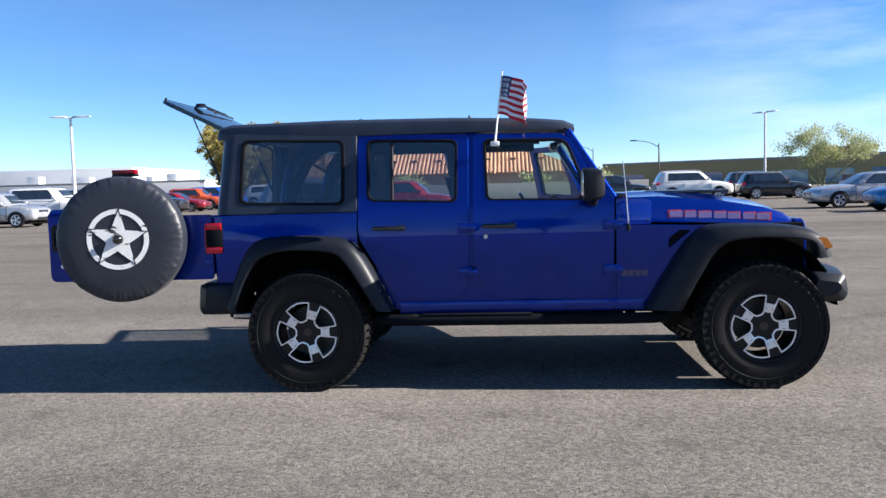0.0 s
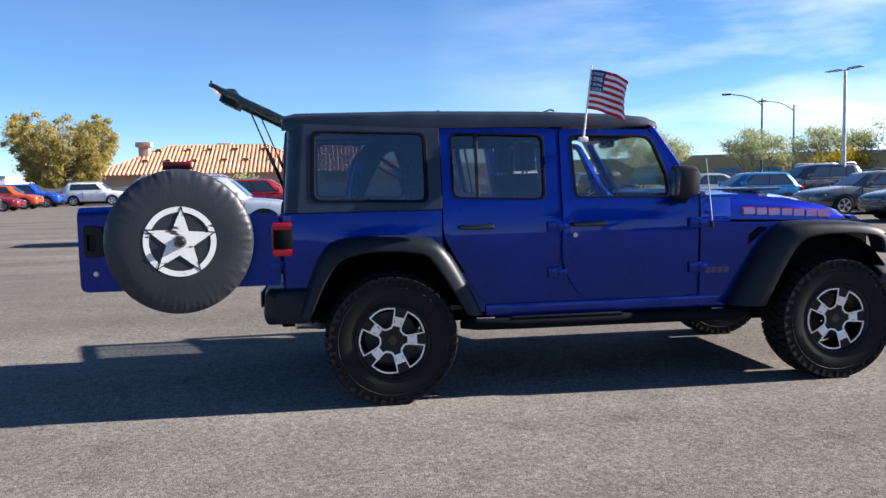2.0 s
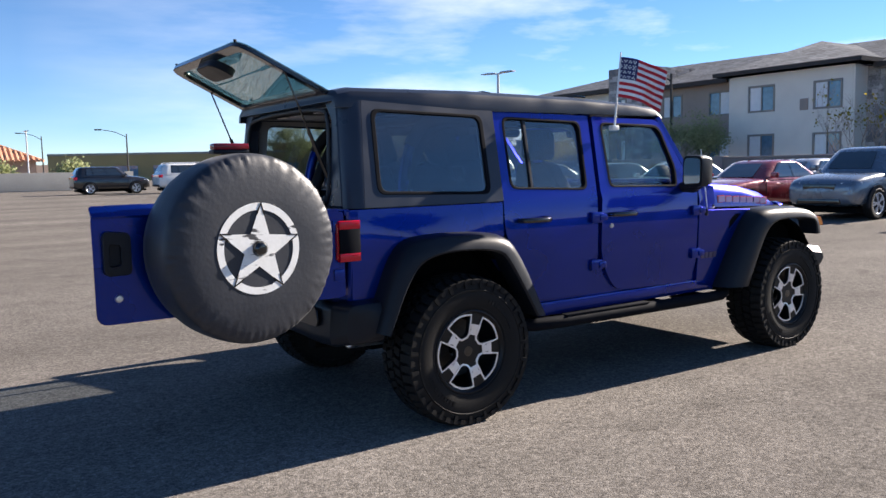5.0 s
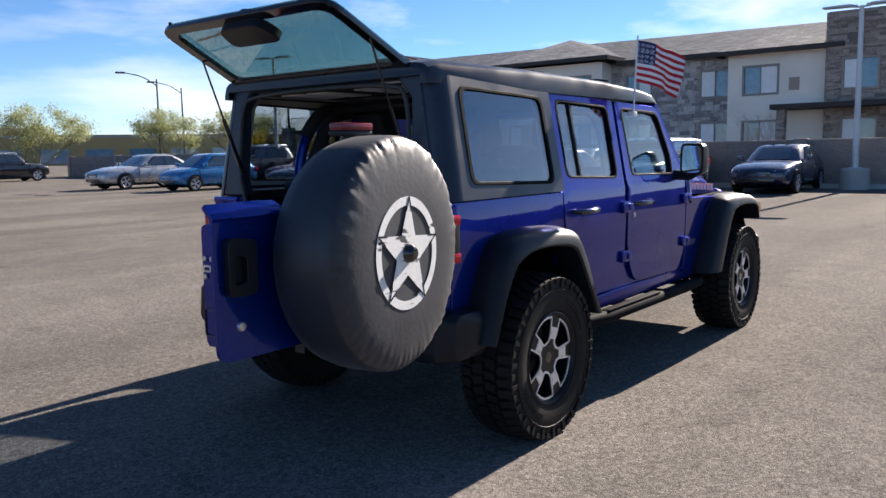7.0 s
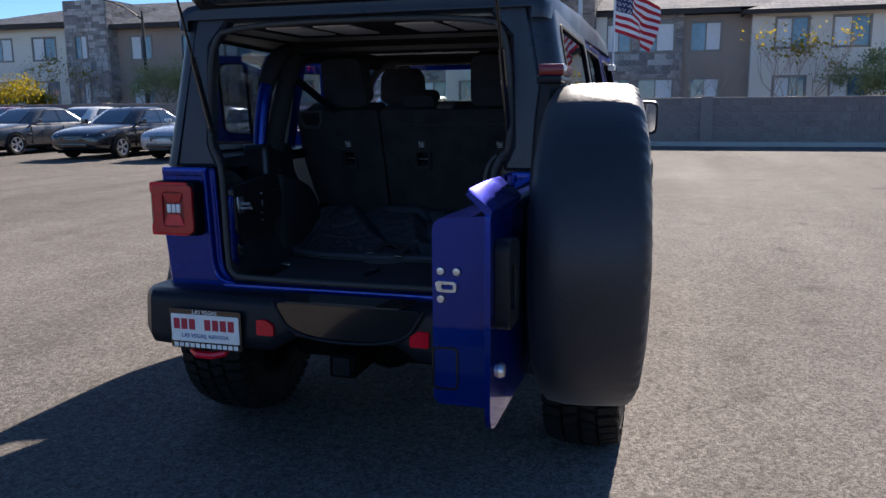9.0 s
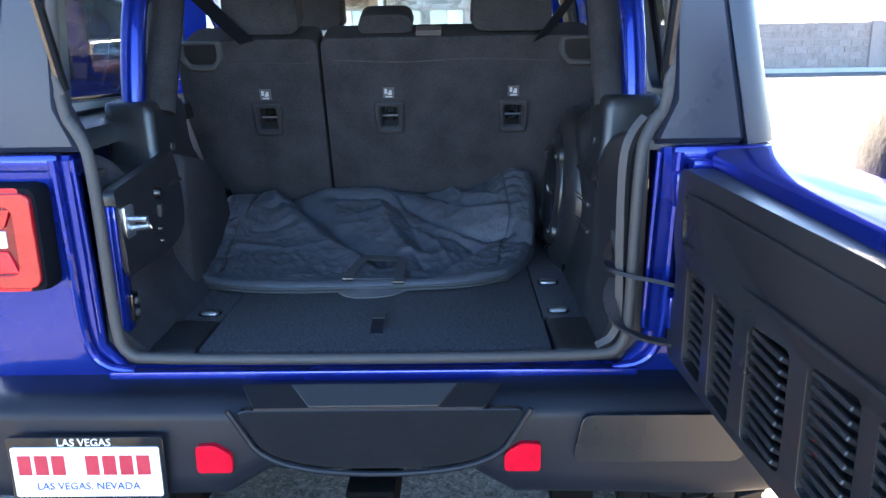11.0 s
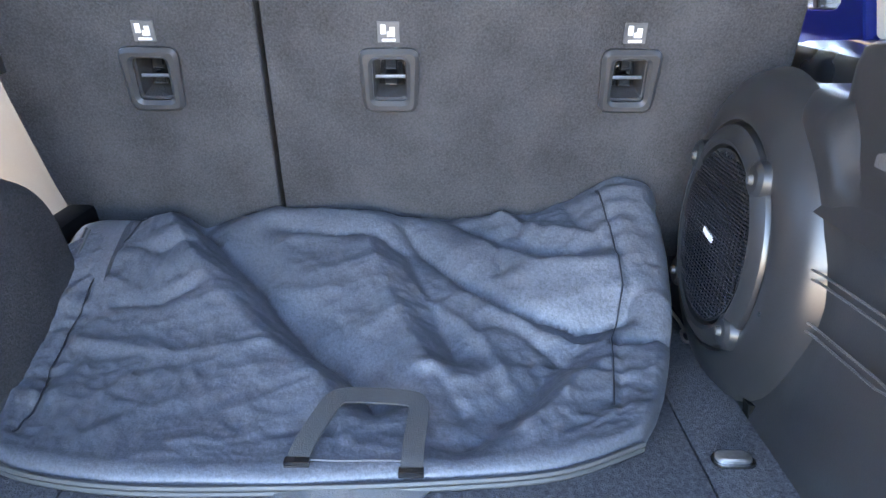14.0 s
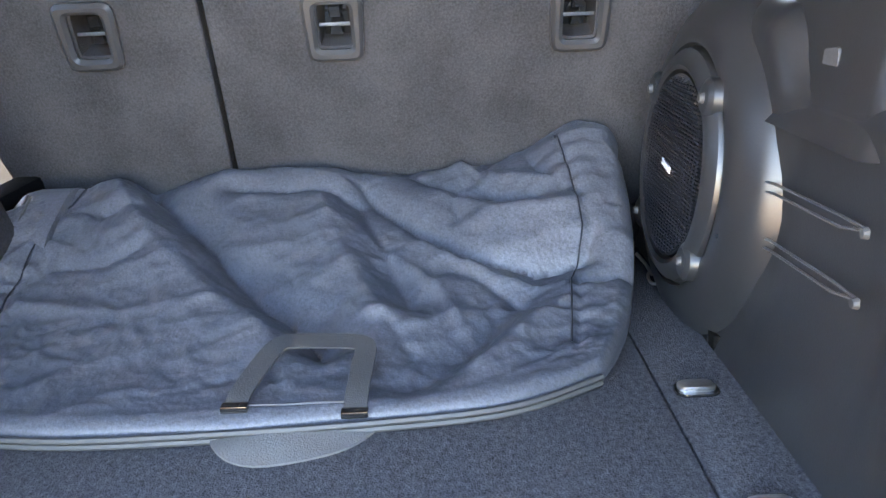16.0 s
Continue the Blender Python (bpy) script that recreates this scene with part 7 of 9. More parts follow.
# ---- flag clipped on the front window ----
def window_flag():
    flag = thing("window_flag", "small striped flag on a white stick clipped to the window", "flag", m=Matrix.Translation((1.295, -0.765, 1.645)))
    lean = 0.03
    top = Vector((0.06, -0.01, 0.475))
    bm = bmesh.new()
    tube(bm, [(0, -0.012, 0.0), tuple(top)], [0.007, 0.005], 8)
    part("stick", bm, M["white"], flag)
    bm = bmesh.new()
    box(bm, -0.03, 0.03, -0.026, 0.012, -0.02, 0.012, 0.006)
    part("clip", bm, M["white"], flag)
    way, up = Vector((0.62, -0.72, -0.12)).normalized(), (top - Vector((0, -0.012, 0))).normalized()
    wide, high, nx, ny = 0.29, 0.255, 40, 26
    root = Vector((0, -0.012, 0)) + up * 0.195
    bm = bmesh.new()
    grid = []
    for i in range(nx + 1):
        u = i / nx
        row = []
        for j in range(ny + 1):
            v = j / ny
            wave = 0.042 * math.sin(u * 9 + v * 2.6) * u + 0.012 * math.sin(u * 19 - v * 3) * u
            side = Vector((0.76, 0.65, 0))
            row.append(bm.verts.new(root + way * wide * u * (0.92 + 0.08 * v) + up * high * v + side * wave - Vector((0, 0, 0.075 * u * u))))
        grid.append(row)
    for i in range(nx):
        for j in range(ny):
            f = bm.faces.new((grid[i][j], grid[i + 1][j], grid[i + 1][j + 1], grid[i][j + 1]))
            f.material_index = 2 if (i < nx * 0.4 and j >= 12) else (j // 2) % 2
    n_way = way.cross(up).normalized()
    cloth = part("cloth", bm, [M["flagred"], M["flagwhite"], M["flagblue"]], flag, sharp=180)
    mod = cloth.modifiers.new("thick", "SOLIDIFY")
    mod.thickness = 0.0012
    bm = bmesh.new()
    for r in range(9):
        for c in range(6 if r % 2 == 0 else 5):
            i = (c + (0.5 if r % 2 == 0 else 1.0)) / 6 * 0.4 * nx
            j = 12 + (r + 0.7) / 9.4 * 14
            a, b = int(i), min(int(j), ny - 1)
            p = grid_point(cloth, ny, a, b)
            for o in (0.0016, -0.0016):
                t = bmesh.new()
                bmesh.ops.create_circle(t, cap_ends=True, segments=5, radius=0.0048)
                q = Matrix.Translation(p + n_way * o) @ n_way.to_track_quat("Z", "Y").to_matrix().to_4x4()
                merge(bm, t, q)
    tagged(part("star_field", bm, M["flagwhite"], flag), kind="stuff")


def grid_point(ob, ny, i, j):
    """The corner of the flag's weave at column i, row j."""
    return ob.data.vertices[i * (ny + 1) + j].co.copy()


window_flag()


# ---- parked cars ----
GLASSY = mat("car_glass", (0.020, 0.028, 0.034), 0.04, vary=0.2, scale=1, fine=20, bump=0.0, coat=1.0, spec=1.0)
PAINTS = {
    "white": mat("white_paint", (0.72, 0.72, 0.70), 0.25, vary=0.04, scale=3, fine=60, bump=0.0, coat=1.0),
    "frost": mat("pale_silver_paint", (0.40, 0.43, 0.49), 0.3, metal=0.35, vary=0.04, scale=3, fine=60, bump=0.0, coat=1.0),
    "silver": mat("silver_paint", (0.42, 0.43, 0.45), 0.3, metal=0.5, vary=0.05, scale=3, fine=60, bump=0.0, coat=1.0),
    "grey": mat("grey_paint", (0.09, 0.095, 0.10), 0.3, metal=0.4, vary=0.06, scale=3, fine=60, bump=0.0, coat=1.0),
    "black": mat("black_paint", (0.016, 0.016, 0.018), 0.2, vary=0.1, scale=3, fine=60, bump=0.0, coat=1.0),
    "navy": mat("dark_blue_paint", (0.012, 0.022, 0.06), 0.25, metal=0.3, vary=0.08, scale=3, fine=60, bump=0.0, coat=1.0),
    "teal": mat("bright_blue_paint", (0.008, 0.15, 0.36), 0.28, metal=0.3, vary=0.06, scale=3, fine=60, bump=0.0, coat=1.0),
    "royal": mat("strong_blue_paint", (0.01, 0.07, 0.42), 0.28, metal=0.2, vary=0.06, scale=3, fine=60, bump=0.0, coat=1.0),
    "red": mat("red_paint", (0.24, 0.012, 0.022), 0.25, metal=0.2, vary=0.06, scale=3, fine=60, bump=0.0, coat=1.0),
    "orange": mat("orange_paint", (0.42, 0.06, 0.015), 0.25, vary=0.06, scale=3, fine=60, bump=0.0, coat=1.0),
    "steelblue": mat("grey_blue_paint", (0.13, 0.16, 0.20), 0.28, metal=0.4, vary=0.06, scale=3, fine=60, bump=0.0, coat=1.0),
}
SHAPES = {
    # length, width, height, wheel radius, wheelbase; body stations; window line (screen base, roof front, roof rear, rear base), belt height
    "sedan": (4.75, 1.84, 1.45, 0.325, 2.80, ((-0.5, 0.42, 0.78, 0.80), (-0.487, 0.30, 0.93, 0.90), (-0.42, 0.24, 1.02, 0.96), (-0.2, 0.20, 0.99, 1.0), (0.15, 0.20, 0.96, 1.0), (0.28, 0.20, 0.93, 0.985), (0.40, 0.22, 0.85, 0.95), (0.475, 0.26, 0.74, 0.86), (0.5, 0.40, 0.62, 0.72)), (0.20, 0.03, -0.23, -0.41), 0.95),
    "suv": (4.55, 1.90, 1.72, 0.37, 2.74, ((-0.5, 0.46, 0.98, 0.84), (-0.49, 0.36, 1.15, 0.93), (-0.44, 0.28, 1.20, 0.97), (-0.2, 0.26, 1.17, 1.0), (0.15, 0.26, 1.13, 1.0), (0.26, 0.26, 1.10, 0.985), (0.40, 0.28, 1.03, 0.95), (0.477, 0.32, 0.92, 0.88), (0.5, 0.43, 0.78, 0.76)), (0.235, 0.095, -0.415, -0.478), 1.13),
    "hatch": (3.95, 1.70, 1.50, 0.30, 2.48, ((-0.5, 0.40, 0.80, 0.82), (-0.488, 0.30, 0.97, 0.92), (-0.42, 0.24, 1.02, 0.97), (-0.2, 0.20, 1.0, 1.0), (0.15, 0.20, 0.98, 1.0), (0.30, 0.20, 0.94, 0.98), (0.42, 0.22, 0.84, 0.93), (0.48, 0.28, 0.72, 0.83), (0.5, 0.40, 0.60, 0.70)), (0.30, 0.10, -0.36, -0.47), 0.96),
}
WHEELS = {}


def car_wheel(r, parent, m):
    if r not in WHEELS:
        bm = bmesh.new()
        lathe(bm, [(r * 0.66, 0.09), (r * 0.72, 0.105), (r * 0.90, 0.11), (r * 0.98, 0.09), (r, 0.04), (r, -0.04), (r * 0.98, -0.09), (r * 0.9, -0.11), (r * 0.66, -0.10)], 28)
        t = part("wheel", bm, M["rubber"], parent)
        bm = bmesh.new()
        lathe(bm, [(r * 0.67, 0.085), (r * 0.68, 0.10), (r * 0.63, 0.10), (r * 0.58, 0.05), (0.0, 0.02)], 28)
        k = part("rim", bm, M["rimblack"], t)
        bm = bmesh.new()
        for j in range(5):
            a = j * 2 * math.pi / 5
            for o in (-0.16, 0.16):
                tube(bm, [(r * 0.12 * math.cos(a), 0.085, r * 0.12 * math.sin(a)), (r * 0.62 * math.cos(a + o), 0.085, r * 0.62 * math.sin(a + o))], 0, flat=(r * 0.11, 0.03, (0, 1, 0)))
        lathe(bm, [(0.0, 0.105), (r * 0.16, 0.10), (r * 0.2, 0.07)], 14)
        lathe(bm, [(r * 0.60, 0.09), (r * 0.64, 0.104), (r * 0.69, 0.104), (r * 0.69, 0.09)], 28)
        part("spoke_set", bm, M["silver"], t)
        t.matrix_local = m
        WHEELS[r] = t
        return t
    return again("wheel", WHEELS[r], parent, m)


def parked_car(kind, paint, x, y, heading, label, scale=1.0, rails=False, cladding=False):
    L, W, H, R, base, stations, line, belt = SHAPES[kind]
    e = thing("parked_car", label, "car", "parked cars", Matrix.Translation((x, y, ground_z(x, y))) @ Matrix.Rotation(radians(heading), 4, "Z") @ Matrix.Diagonal((scale, scale, scale, 1)))
    pm, hw = PAINTS[paint], W / 2
    rings = []
    for fx, low, top, wf in stations:
        h = top - low
        half = [(0.0, low), (hw * wf * 0.86, low), (hw * wf * 0.985, low + 0.16 * h), (hw * wf, low + 0.5 * h), (hw * wf * 0.985, low + 0.72 * h), (hw * wf * 0.95, top - 0.10 * h), (hw * wf * 0.86, top - 0.02), (hw * wf * 0.5, top + 0.015), (0.0, top + 0.025)]
        rings.append([(fx * L, a, b) for a, b in half] + [(fx * L, -a, b) for a, b in reversed(half[1:-1])])
    bm = bmesh.new()
    loft(bm, rings)
    body = part("body", bm, pm, e, sharp=75)
    body.modifiers.new("round", "SUBSURF").levels = 2
    body.modifiers["round"].render_levels = 2
    xa, xb, xc, xd = (f * L for f in line)
    wb, wt, z0, z1 = hw * 0.945, hw * 0.735, belt - 0.05, H - 0.05

    def wide(z):
        t = (z - z0) / (z1 - z0)
        return wb + (wt - wb) * t + 0.022 * math.sin(math.pi * min(max(t, 0), 1))

    def ends(z):
        t = (z - z0) / (z1 - z0)
        return xd + (xc - xd) * t - 0.03 * math.sin(math.pi * t), xa + (xb - xa) * t + 0.02 * math.sin(math.pi * t)

    def cabin_ring(z, inset=0.0, lift=0.0):
        (a, b), w = ends(z), wide(z) - inset
        a, b = a + inset * 1.6, b - inset * 1.6
        half = [(a, 0.0), (a + 0.005, w * 0.62), (a + 0.06, w * 0.86), (a + 0.16, w * 0.97), (a + 0.34, w), (b - 0.50, w), (b - 0.26, w * 0.965), (b - 0.10, w * 0.84), (b - 0.015, w * 0.60), (b, 0.0)]
        return [(x, y, z + lift) for x, y in half] + [(x, -y, z + lift) for x, y in reversed(half[1:-1])]
    bm = bmesh.new()
    loft(bm, [cabin_ring(z0), cabin_ring(z0 + (z1 - z0) * 0.4), cabin_ring(z0 + (z1 - z0) * 0.75), cabin_ring(z1 - 0.03), cabin_ring(z1, 0.03, 0.0), cabin_ring(z1, 0.10, 0.026), cabin_ring(z1, 0.28, 0.042), cabin_ring(z1, 0.50, 0.048)])
    part("cabin", bm, pm, e, sharp=40)
    g0, g1 = z0 + (0.105 if kind == "suv" else 0.085), z1 - (0.08 if kind == "suv" else 0.065)

    def pane(points, off, material, name, parent):
        o = rounded(points, 0.035, 3)
        return part(name, plate(o, [], 0.02, lambda u, v, w: Vector((u, s * (wide(v) + off - w), v)), (z0 + (z1 - z0) * 0.5,)), material, parent)
    for s in (-1, 1):
        (a0, b0), (a1, b1) = ends(g0), ends(g1)
        back_low, back_top, fore_low, fore_top = a0 + 0.34, a1 + 0.32, b0 - 0.40, b1 - 0.34
        if kind == "suv":
            back_low, back_top = a0 + 0.58, a1 + 0.40
        pane([(back_low - 0.03, g0 - 0.022), (fore_low + 0.06, g0 - 0.022), (fore_top + 0.03, g1 + 0.02), (back_top - 0.03, g1 + 0.02)], 0.004, M["gloss"], "window_surround", e)
        splits = (0.0, 0.50, 1.0) if kind != "suv" else (0.0, 0.20, 0.60, 1.0)
        for p, q in zip(splits, splits[1:]):
            lo = [back_low + (fore_low - back_low) * k for k in (p, q)]
            hi = [back_top + (fore_top - back_top) * k for k in (p, q)]
            pane([(lo[0] + 0.025, g0), (lo[1] - 0.025, g0), (hi[1] - 0.025, g1), (hi[0] + 0.025, g1)], 0.009, GLASSY, "side_window", e)
        for k in splits[-2:]:
            bm = bmesh.new()
            x = back_low + (fore_low - back_low) * k - 0.34
            box(bm, x - 0.10, x + 0.10, min(s * hw * 0.985, s * (hw + 0.012)), max(s * hw * 0.985, s * (hw + 0.012)), belt - 0.17, belt - 0.14, 0.008)
            part("door_handle", bm, pm, e)
    for front_side in (True, False):
        bm = bmesh.new()
        rows = []
        lowest = g0 + (0.0 if front_side or kind != "suv" else 0.10)
        for k in range(5):
            z = lowest + (g1 - lowest) * k / 4
            a, b = ends(z)
            x, w = (b + 0.010, wide(z)) if front_side else (a - 0.010, wide(z))
            d = -1 if front_side else 1
            rows.append([(x + d * 0.015 * abs(y) ** 3, y * w, z) for y in (-0.62, -0.3, 0.0, 0.3, 0.62)])
        loft(bm, rows, closed=False, caps=False)
        bmesh.ops.solidify(bm, geom=bm.faces[:], thickness=0.012)
        part("windscreen" if front_side else "rear_window", bm, GLASSY, e)
    dark = M["plastic"]
    for fx in (base / 2, -base / 2):
        for s in (-1, 1):
            wy = s * (hw - 0.10)
            car_wheel(R, e, Matrix.Translation((fx, wy, R)) @ (Matrix.Rotation(math.pi, 4, "Z") if s < 0 else Matrix.Identity(4)))
            bm = bmesh.new()
            n, ro, ri = 16, R * 1.17 + (0.05 if cladding else 0.0), 0.0
            arc = [(fx + ro * math.cos(a), R + ro * math.sin(a)) for a in [radians(-12 + 204 * k / n) for k in range(n + 1)]]
            merge(bm, plate(arc, [], 0.05, lambda u, v, w: Vector((u, s * (hw * 0.985 + 0.012 - w), v))))
            part("wheel_arch", bm, dark, e)
    front, rear = L / 2, -L / 2
    z_hood = stations[-2][2]
    bm = bmesh.new()
    box(bm, front - 0.16, front - 0.012, -hw * 0.42, hw * 0.42, z_hood - 0.24, z_hood - 0.08, 0.02)
    box(bm, front - 0.20, front + 0.004, -hw * 0.55, hw * 0.55, stations[-1][1] - 0.06, stations[-1][1] + 0.06, 0.02)
    part("front_grille", bm, M["gloss"], e)
    for s in (-1, 1):
        bm = bmesh.new()
        loft(bm, [[(front - 0.36 + 0.30 * k, s * hw * (0.90 - 0.06 * k - 0.30 * k * k), z_hood - 0.035 - 0.02 * k), (front - 0.36 + 0.30 * k, s * hw * (0.90 - 0.06 * k - 0.30 * k * k), z_hood - 0.10 - 0.06 * k), (front - 0.44 + 0.26 * k, s * hw * (0.80 - 0.06 * k - 0.36 * k * k), z_hood - 0.10 - 0.06 * k), (front - 0.44 + 0.26 * k, s * hw * (0.80 - 0.06 * k - 0.36 * k * k), z_hood - 0.03 - 0.02 * k)] for k in (0.0, 0.35, 0.7, 1.0)])
        part("headlight", bm, M["clearlens"], e)
        bm = bmesh.new()
        zt = stations[1][2]
        box(bm, rear + 0.012, rear + 0.20, min(s * hw * 0.55, s * hw * 0.94), max(s * hw * 0.55, s * hw * 0.94), zt - 0.24, zt - 0.08, 0.03)
        part("tail_light", bm, M["red"], e)
        bm = bmesh.new()
        box(bm, xa - 0.46, xa - 0.30, min(s * (hw + 0.02), s * (hw + 0.19)), max(s * (hw + 0.02), s * (hw + 0.19)), belt + 0.01, belt + 0.15, 0.03)
        box(bm, xa - 0.40, xa - 0.34, min(s * (hw - 0.12), s * (hw + 0.04)), max(s * (hw - 0.10), s * (hw + 0.04)), belt + 0.0, belt + 0.04, 0.01)
        part("side_mirror", bm, pm, e)
        for fx in (xd + (xa - xd) * 0.46, xa - 0.18):
            bm = bmesh.new()
            t = stations[3][1]
            box(bm, fx - 0.006, fx + 0.006, min(s * (hw * 0.97), s * (hw + 0.003)), max(s * (hw * 0.97), s * (hw + 0.003)), t + 0.12, belt - 0.10, 0.0)
            part("door_gap", bm, M["gloss"], e)
        if cladding:
            bm = bmesh.new()
            box(bm, -base / 2 + R, base / 2 - R, min(s * (hw - 0.05), s * (hw + 0.012)), max(s * (hw - 0.05), s * (hw + 0.012)), stations[3][1] - 0.02, stations[3][1] + 0.16, 0.02)
            part("sill_cladding", bm, dark, e)
        if rails:
            bm = bmesh.new()
            tube(bm, [(xc + 0.15, s * wt * 0.95, H - 0.02), (xc + 0.25, s * wt * 0.95, H + 0.04), (xb - 0.25, s * wt * 0.95, H + 0.04), (xb - 0.1, s * wt * 0.95, H - 0.02)], 0.018, 6)
            part("roof_rail", bm, M["silver"], e)
    bm = bmesh.new()
    box(bm, rear - 0.01, rear + 0.14, -hw * 0.75, hw * 0.75, stations[0][1] - 0.06, stations[0][1] + 0.05, 0.02)
    part("rear_bumper", bm, dark, e)
    bm = bmesh.new()
    box(bm, -L * 0.44, L * 0.44, -hw * 0.8, hw * 0.8, 0.16, stations[3][1] + 0.03, 0.02)
    part("underside", bm, M["under"], e)
    return e


for row in (
    # row across the aisle, noses out
    ("suv", "steelblue", 17.6, 6.1, 180, "grey-blue parked family car with noses out", 1.0, False, False),
    ("sedan", "red", 17.2, 9.1, 180, "dark red parked saloon car", 1.0, False, False),
    ("sedan", "silver", 17.7, 12.3, 180, "silver-grey parked saloon car", 1.0, False, False),
    ("sedan", "black", 17.4, 15.0, 180, "black parked saloon car with large grille", 1.0, False, False),
    ("sedan", "grey", 17.9, 19.2, 180, "charcoal grey parked saloon car", 1.0, False, False),
    ("hatch", "teal", 17.0, 25.2, 180, "bright blue parked small hatchback", 1.0, False, False),
    ("sedan", "silver", 16.9, 29.8, 180, "silver parked saloon car", 1.04, False, False),
    # row along the block wall
    ("sedan", "navy", 22.9, 4.1, 180, "dark blue-grey parked saloon by the wall", 1.0, False, False),
    ("suv", "silver", 22.3, 7.7, 180, "silver parked crossover by the wall", 1.0, False, False),
    ("sedan", "silver", 22.2, 10.8, 180, "pale parked saloon by the wall", 1.0, False, False),
    ("sedan", "white", 22.2, 20.6, 180, "white parked saloon by the wall", 1.0, False, False),
    ("sedan", "red", 22.2, 24.4, 180, "faded red parked saloon by the wall", 1.0, False, False),
    ("suv", "grey", 22.2, 29.0, 180, "dark grey parked van by the wall", 1.05, True, False),
    # far side of the lot
    ("suv", "white", 13.9, 49.0, 0, "white parked long estate off-roader", 1.12, True, False),
    ("suv", "black", 18.5, 46.8, 0, "black parked compact off-roader", 0.96, True, True),
    ("suv", "black", 9.2, 52.0, 0, "black parked off-roader far across the lot", 1.05, False, False),
    ("suv", "grey", 19.5, 53.0, 0, "dark grey parked off-roader far across the lot", 1.05, False, False),
    ("suv", "frost", -3.4, 16.2, 0, "pale silver parked compact off-roader with roof rails", 1.0, True, True),
    ("suv", "red", -3.2, 30.5, 0, "dark red parked off-roader", 1.0, False, False),
    ("suv", "white", -19.3, 63.5, 0, "white parked large off-roader", 1.1, True, False),
    ("sedan", "white", -25.3, 66.0, 0, "white parked low saloon", 1.0, False, False),
    ("suv", "silver", -22.8, 30.2, 0, "silver parked crossover at the lot's edge", 0.95, False, False),
    ("suv", "white", -23.2, 35.3, 0, "white parked square off-roader in the row", 1.1, True, False),
    ("suv", "black", -23.1, 39.7, 0, "black parked off-roader in the row", 1.02, True, False),
    ("suv", "navy", -23.1, 43.6, 0, "dark blue parked off-roader in the row", 1.02, False, False),
    ("suv", "black", -23.1, 47.6, 0, "black parked off-roader in the row", 1.0, False, False),
    ("sedan", "red", -23.1, 51.6, 0, "dull red parked saloon in the row", 1.0, False, False),
    ("suv", "orange", -23.4, 56.0, 0, "orange-red parked off-roader in the row", 1.02, False, True),
    ("suv", "royal", -23.4, 60.5, 0, "strong blue parked off-roader in the row", 1.08, False, True),
):
    kind, paint, x, y, heading, label, scale, rails, cladding = row
    parked_car(kind, paint, x, y, heading, label, scale, rails, cladding)


# ---- boundary wall and kerb ----
M["blockwall"] = mat("block_wall", (0.225, 0.185, 0.172), 0.92, vary=0.12, scale=0.6, fine=14, bump=0.4, tint=(0.28, 0.235, 0.22), depth=0.01)
M["concrete"] = mat("concrete", (0.36, 0.35, 0.33), 0.9, vary=0.12, scale=1.5, fine=25, bump=0.3)
M["greywall"] = mat("grey_wall", (0.26, 0.26, 0.25), 0.9, vary=0.1, scale=0.8, fine=12, bump=0.3)


def boundary():
    w = tagged(new("wall_boundary"), "brown concrete block boundary wall with cap course and pilasters", "wall", kind="structure")
    z0 = ground_z(25, 0)
    bm = bmesh.new()
    box(bm, 25.0, 25.22, -60, 52, -0.2, z0 + 1.50, 0.0)
    part("wall_face", bm, M["blockwall"], w)
    bm = bmesh.new()
    box(bm, 24.96, 25.26, -60, 52.03, z0 + 1.50, z0 + 1.58, 0.015)
    part("cap_course", bm, M["blockwall"], w)
    bm = bmesh.new()
    box(bm, 24.985, 25.235, -60, 52.01, z0 + 1.02, z0 + 1.10, 0.006)
    part("band_course", bm, M["blockwall"], w)
    k = None
    for y in range(-56, 54, 6):
        m = Matrix.Translation((25.1, y, 0))
        if k is None:
            bm = bmesh.new()
            box(bm, -0.20, 0.20, -0.2, 0.2, -0.2, z0 + 1.62, 0.02)
            k = part("pilaster", bm, M["blockwall"], w, m=m)
        else:
            again("pilaster", k, w, m)
    bm = bmesh.new()
    box(bm, 24.2, 24.36, -60, 52, -0.1, z0 + 0.15, 0.02)
    box(bm, 24.36, 25.0, -60, 52, -0.1, z0 + 0.12, 0.0)
    tagged(part("kerb", bm, M["concrete"]), "pale concrete kerb in front of the wall", "kerb", kind="structure")
    g = bmesh.new()
    box(g, -42, 14, 66, 66.3, 0, 1.75, 0.01)
    tagged(part("wall_far", g, M["greywall"]), "low grey wall before the tile-roofed house", "wall", kind="structure")


boundary()


# ---- lamps ----
M["galv"] = mat("galvanised_steel", (0.55, 0.56, 0.57), 0.5, metal=0.3, vary=0.08, scale=4, fine=30, bump=0.05)
M["darkpole"] = mat("dark_pole", (0.03, 0.028, 0.026), 0.6, vary=0.15, scale=4, fine=30, bump=0.1)


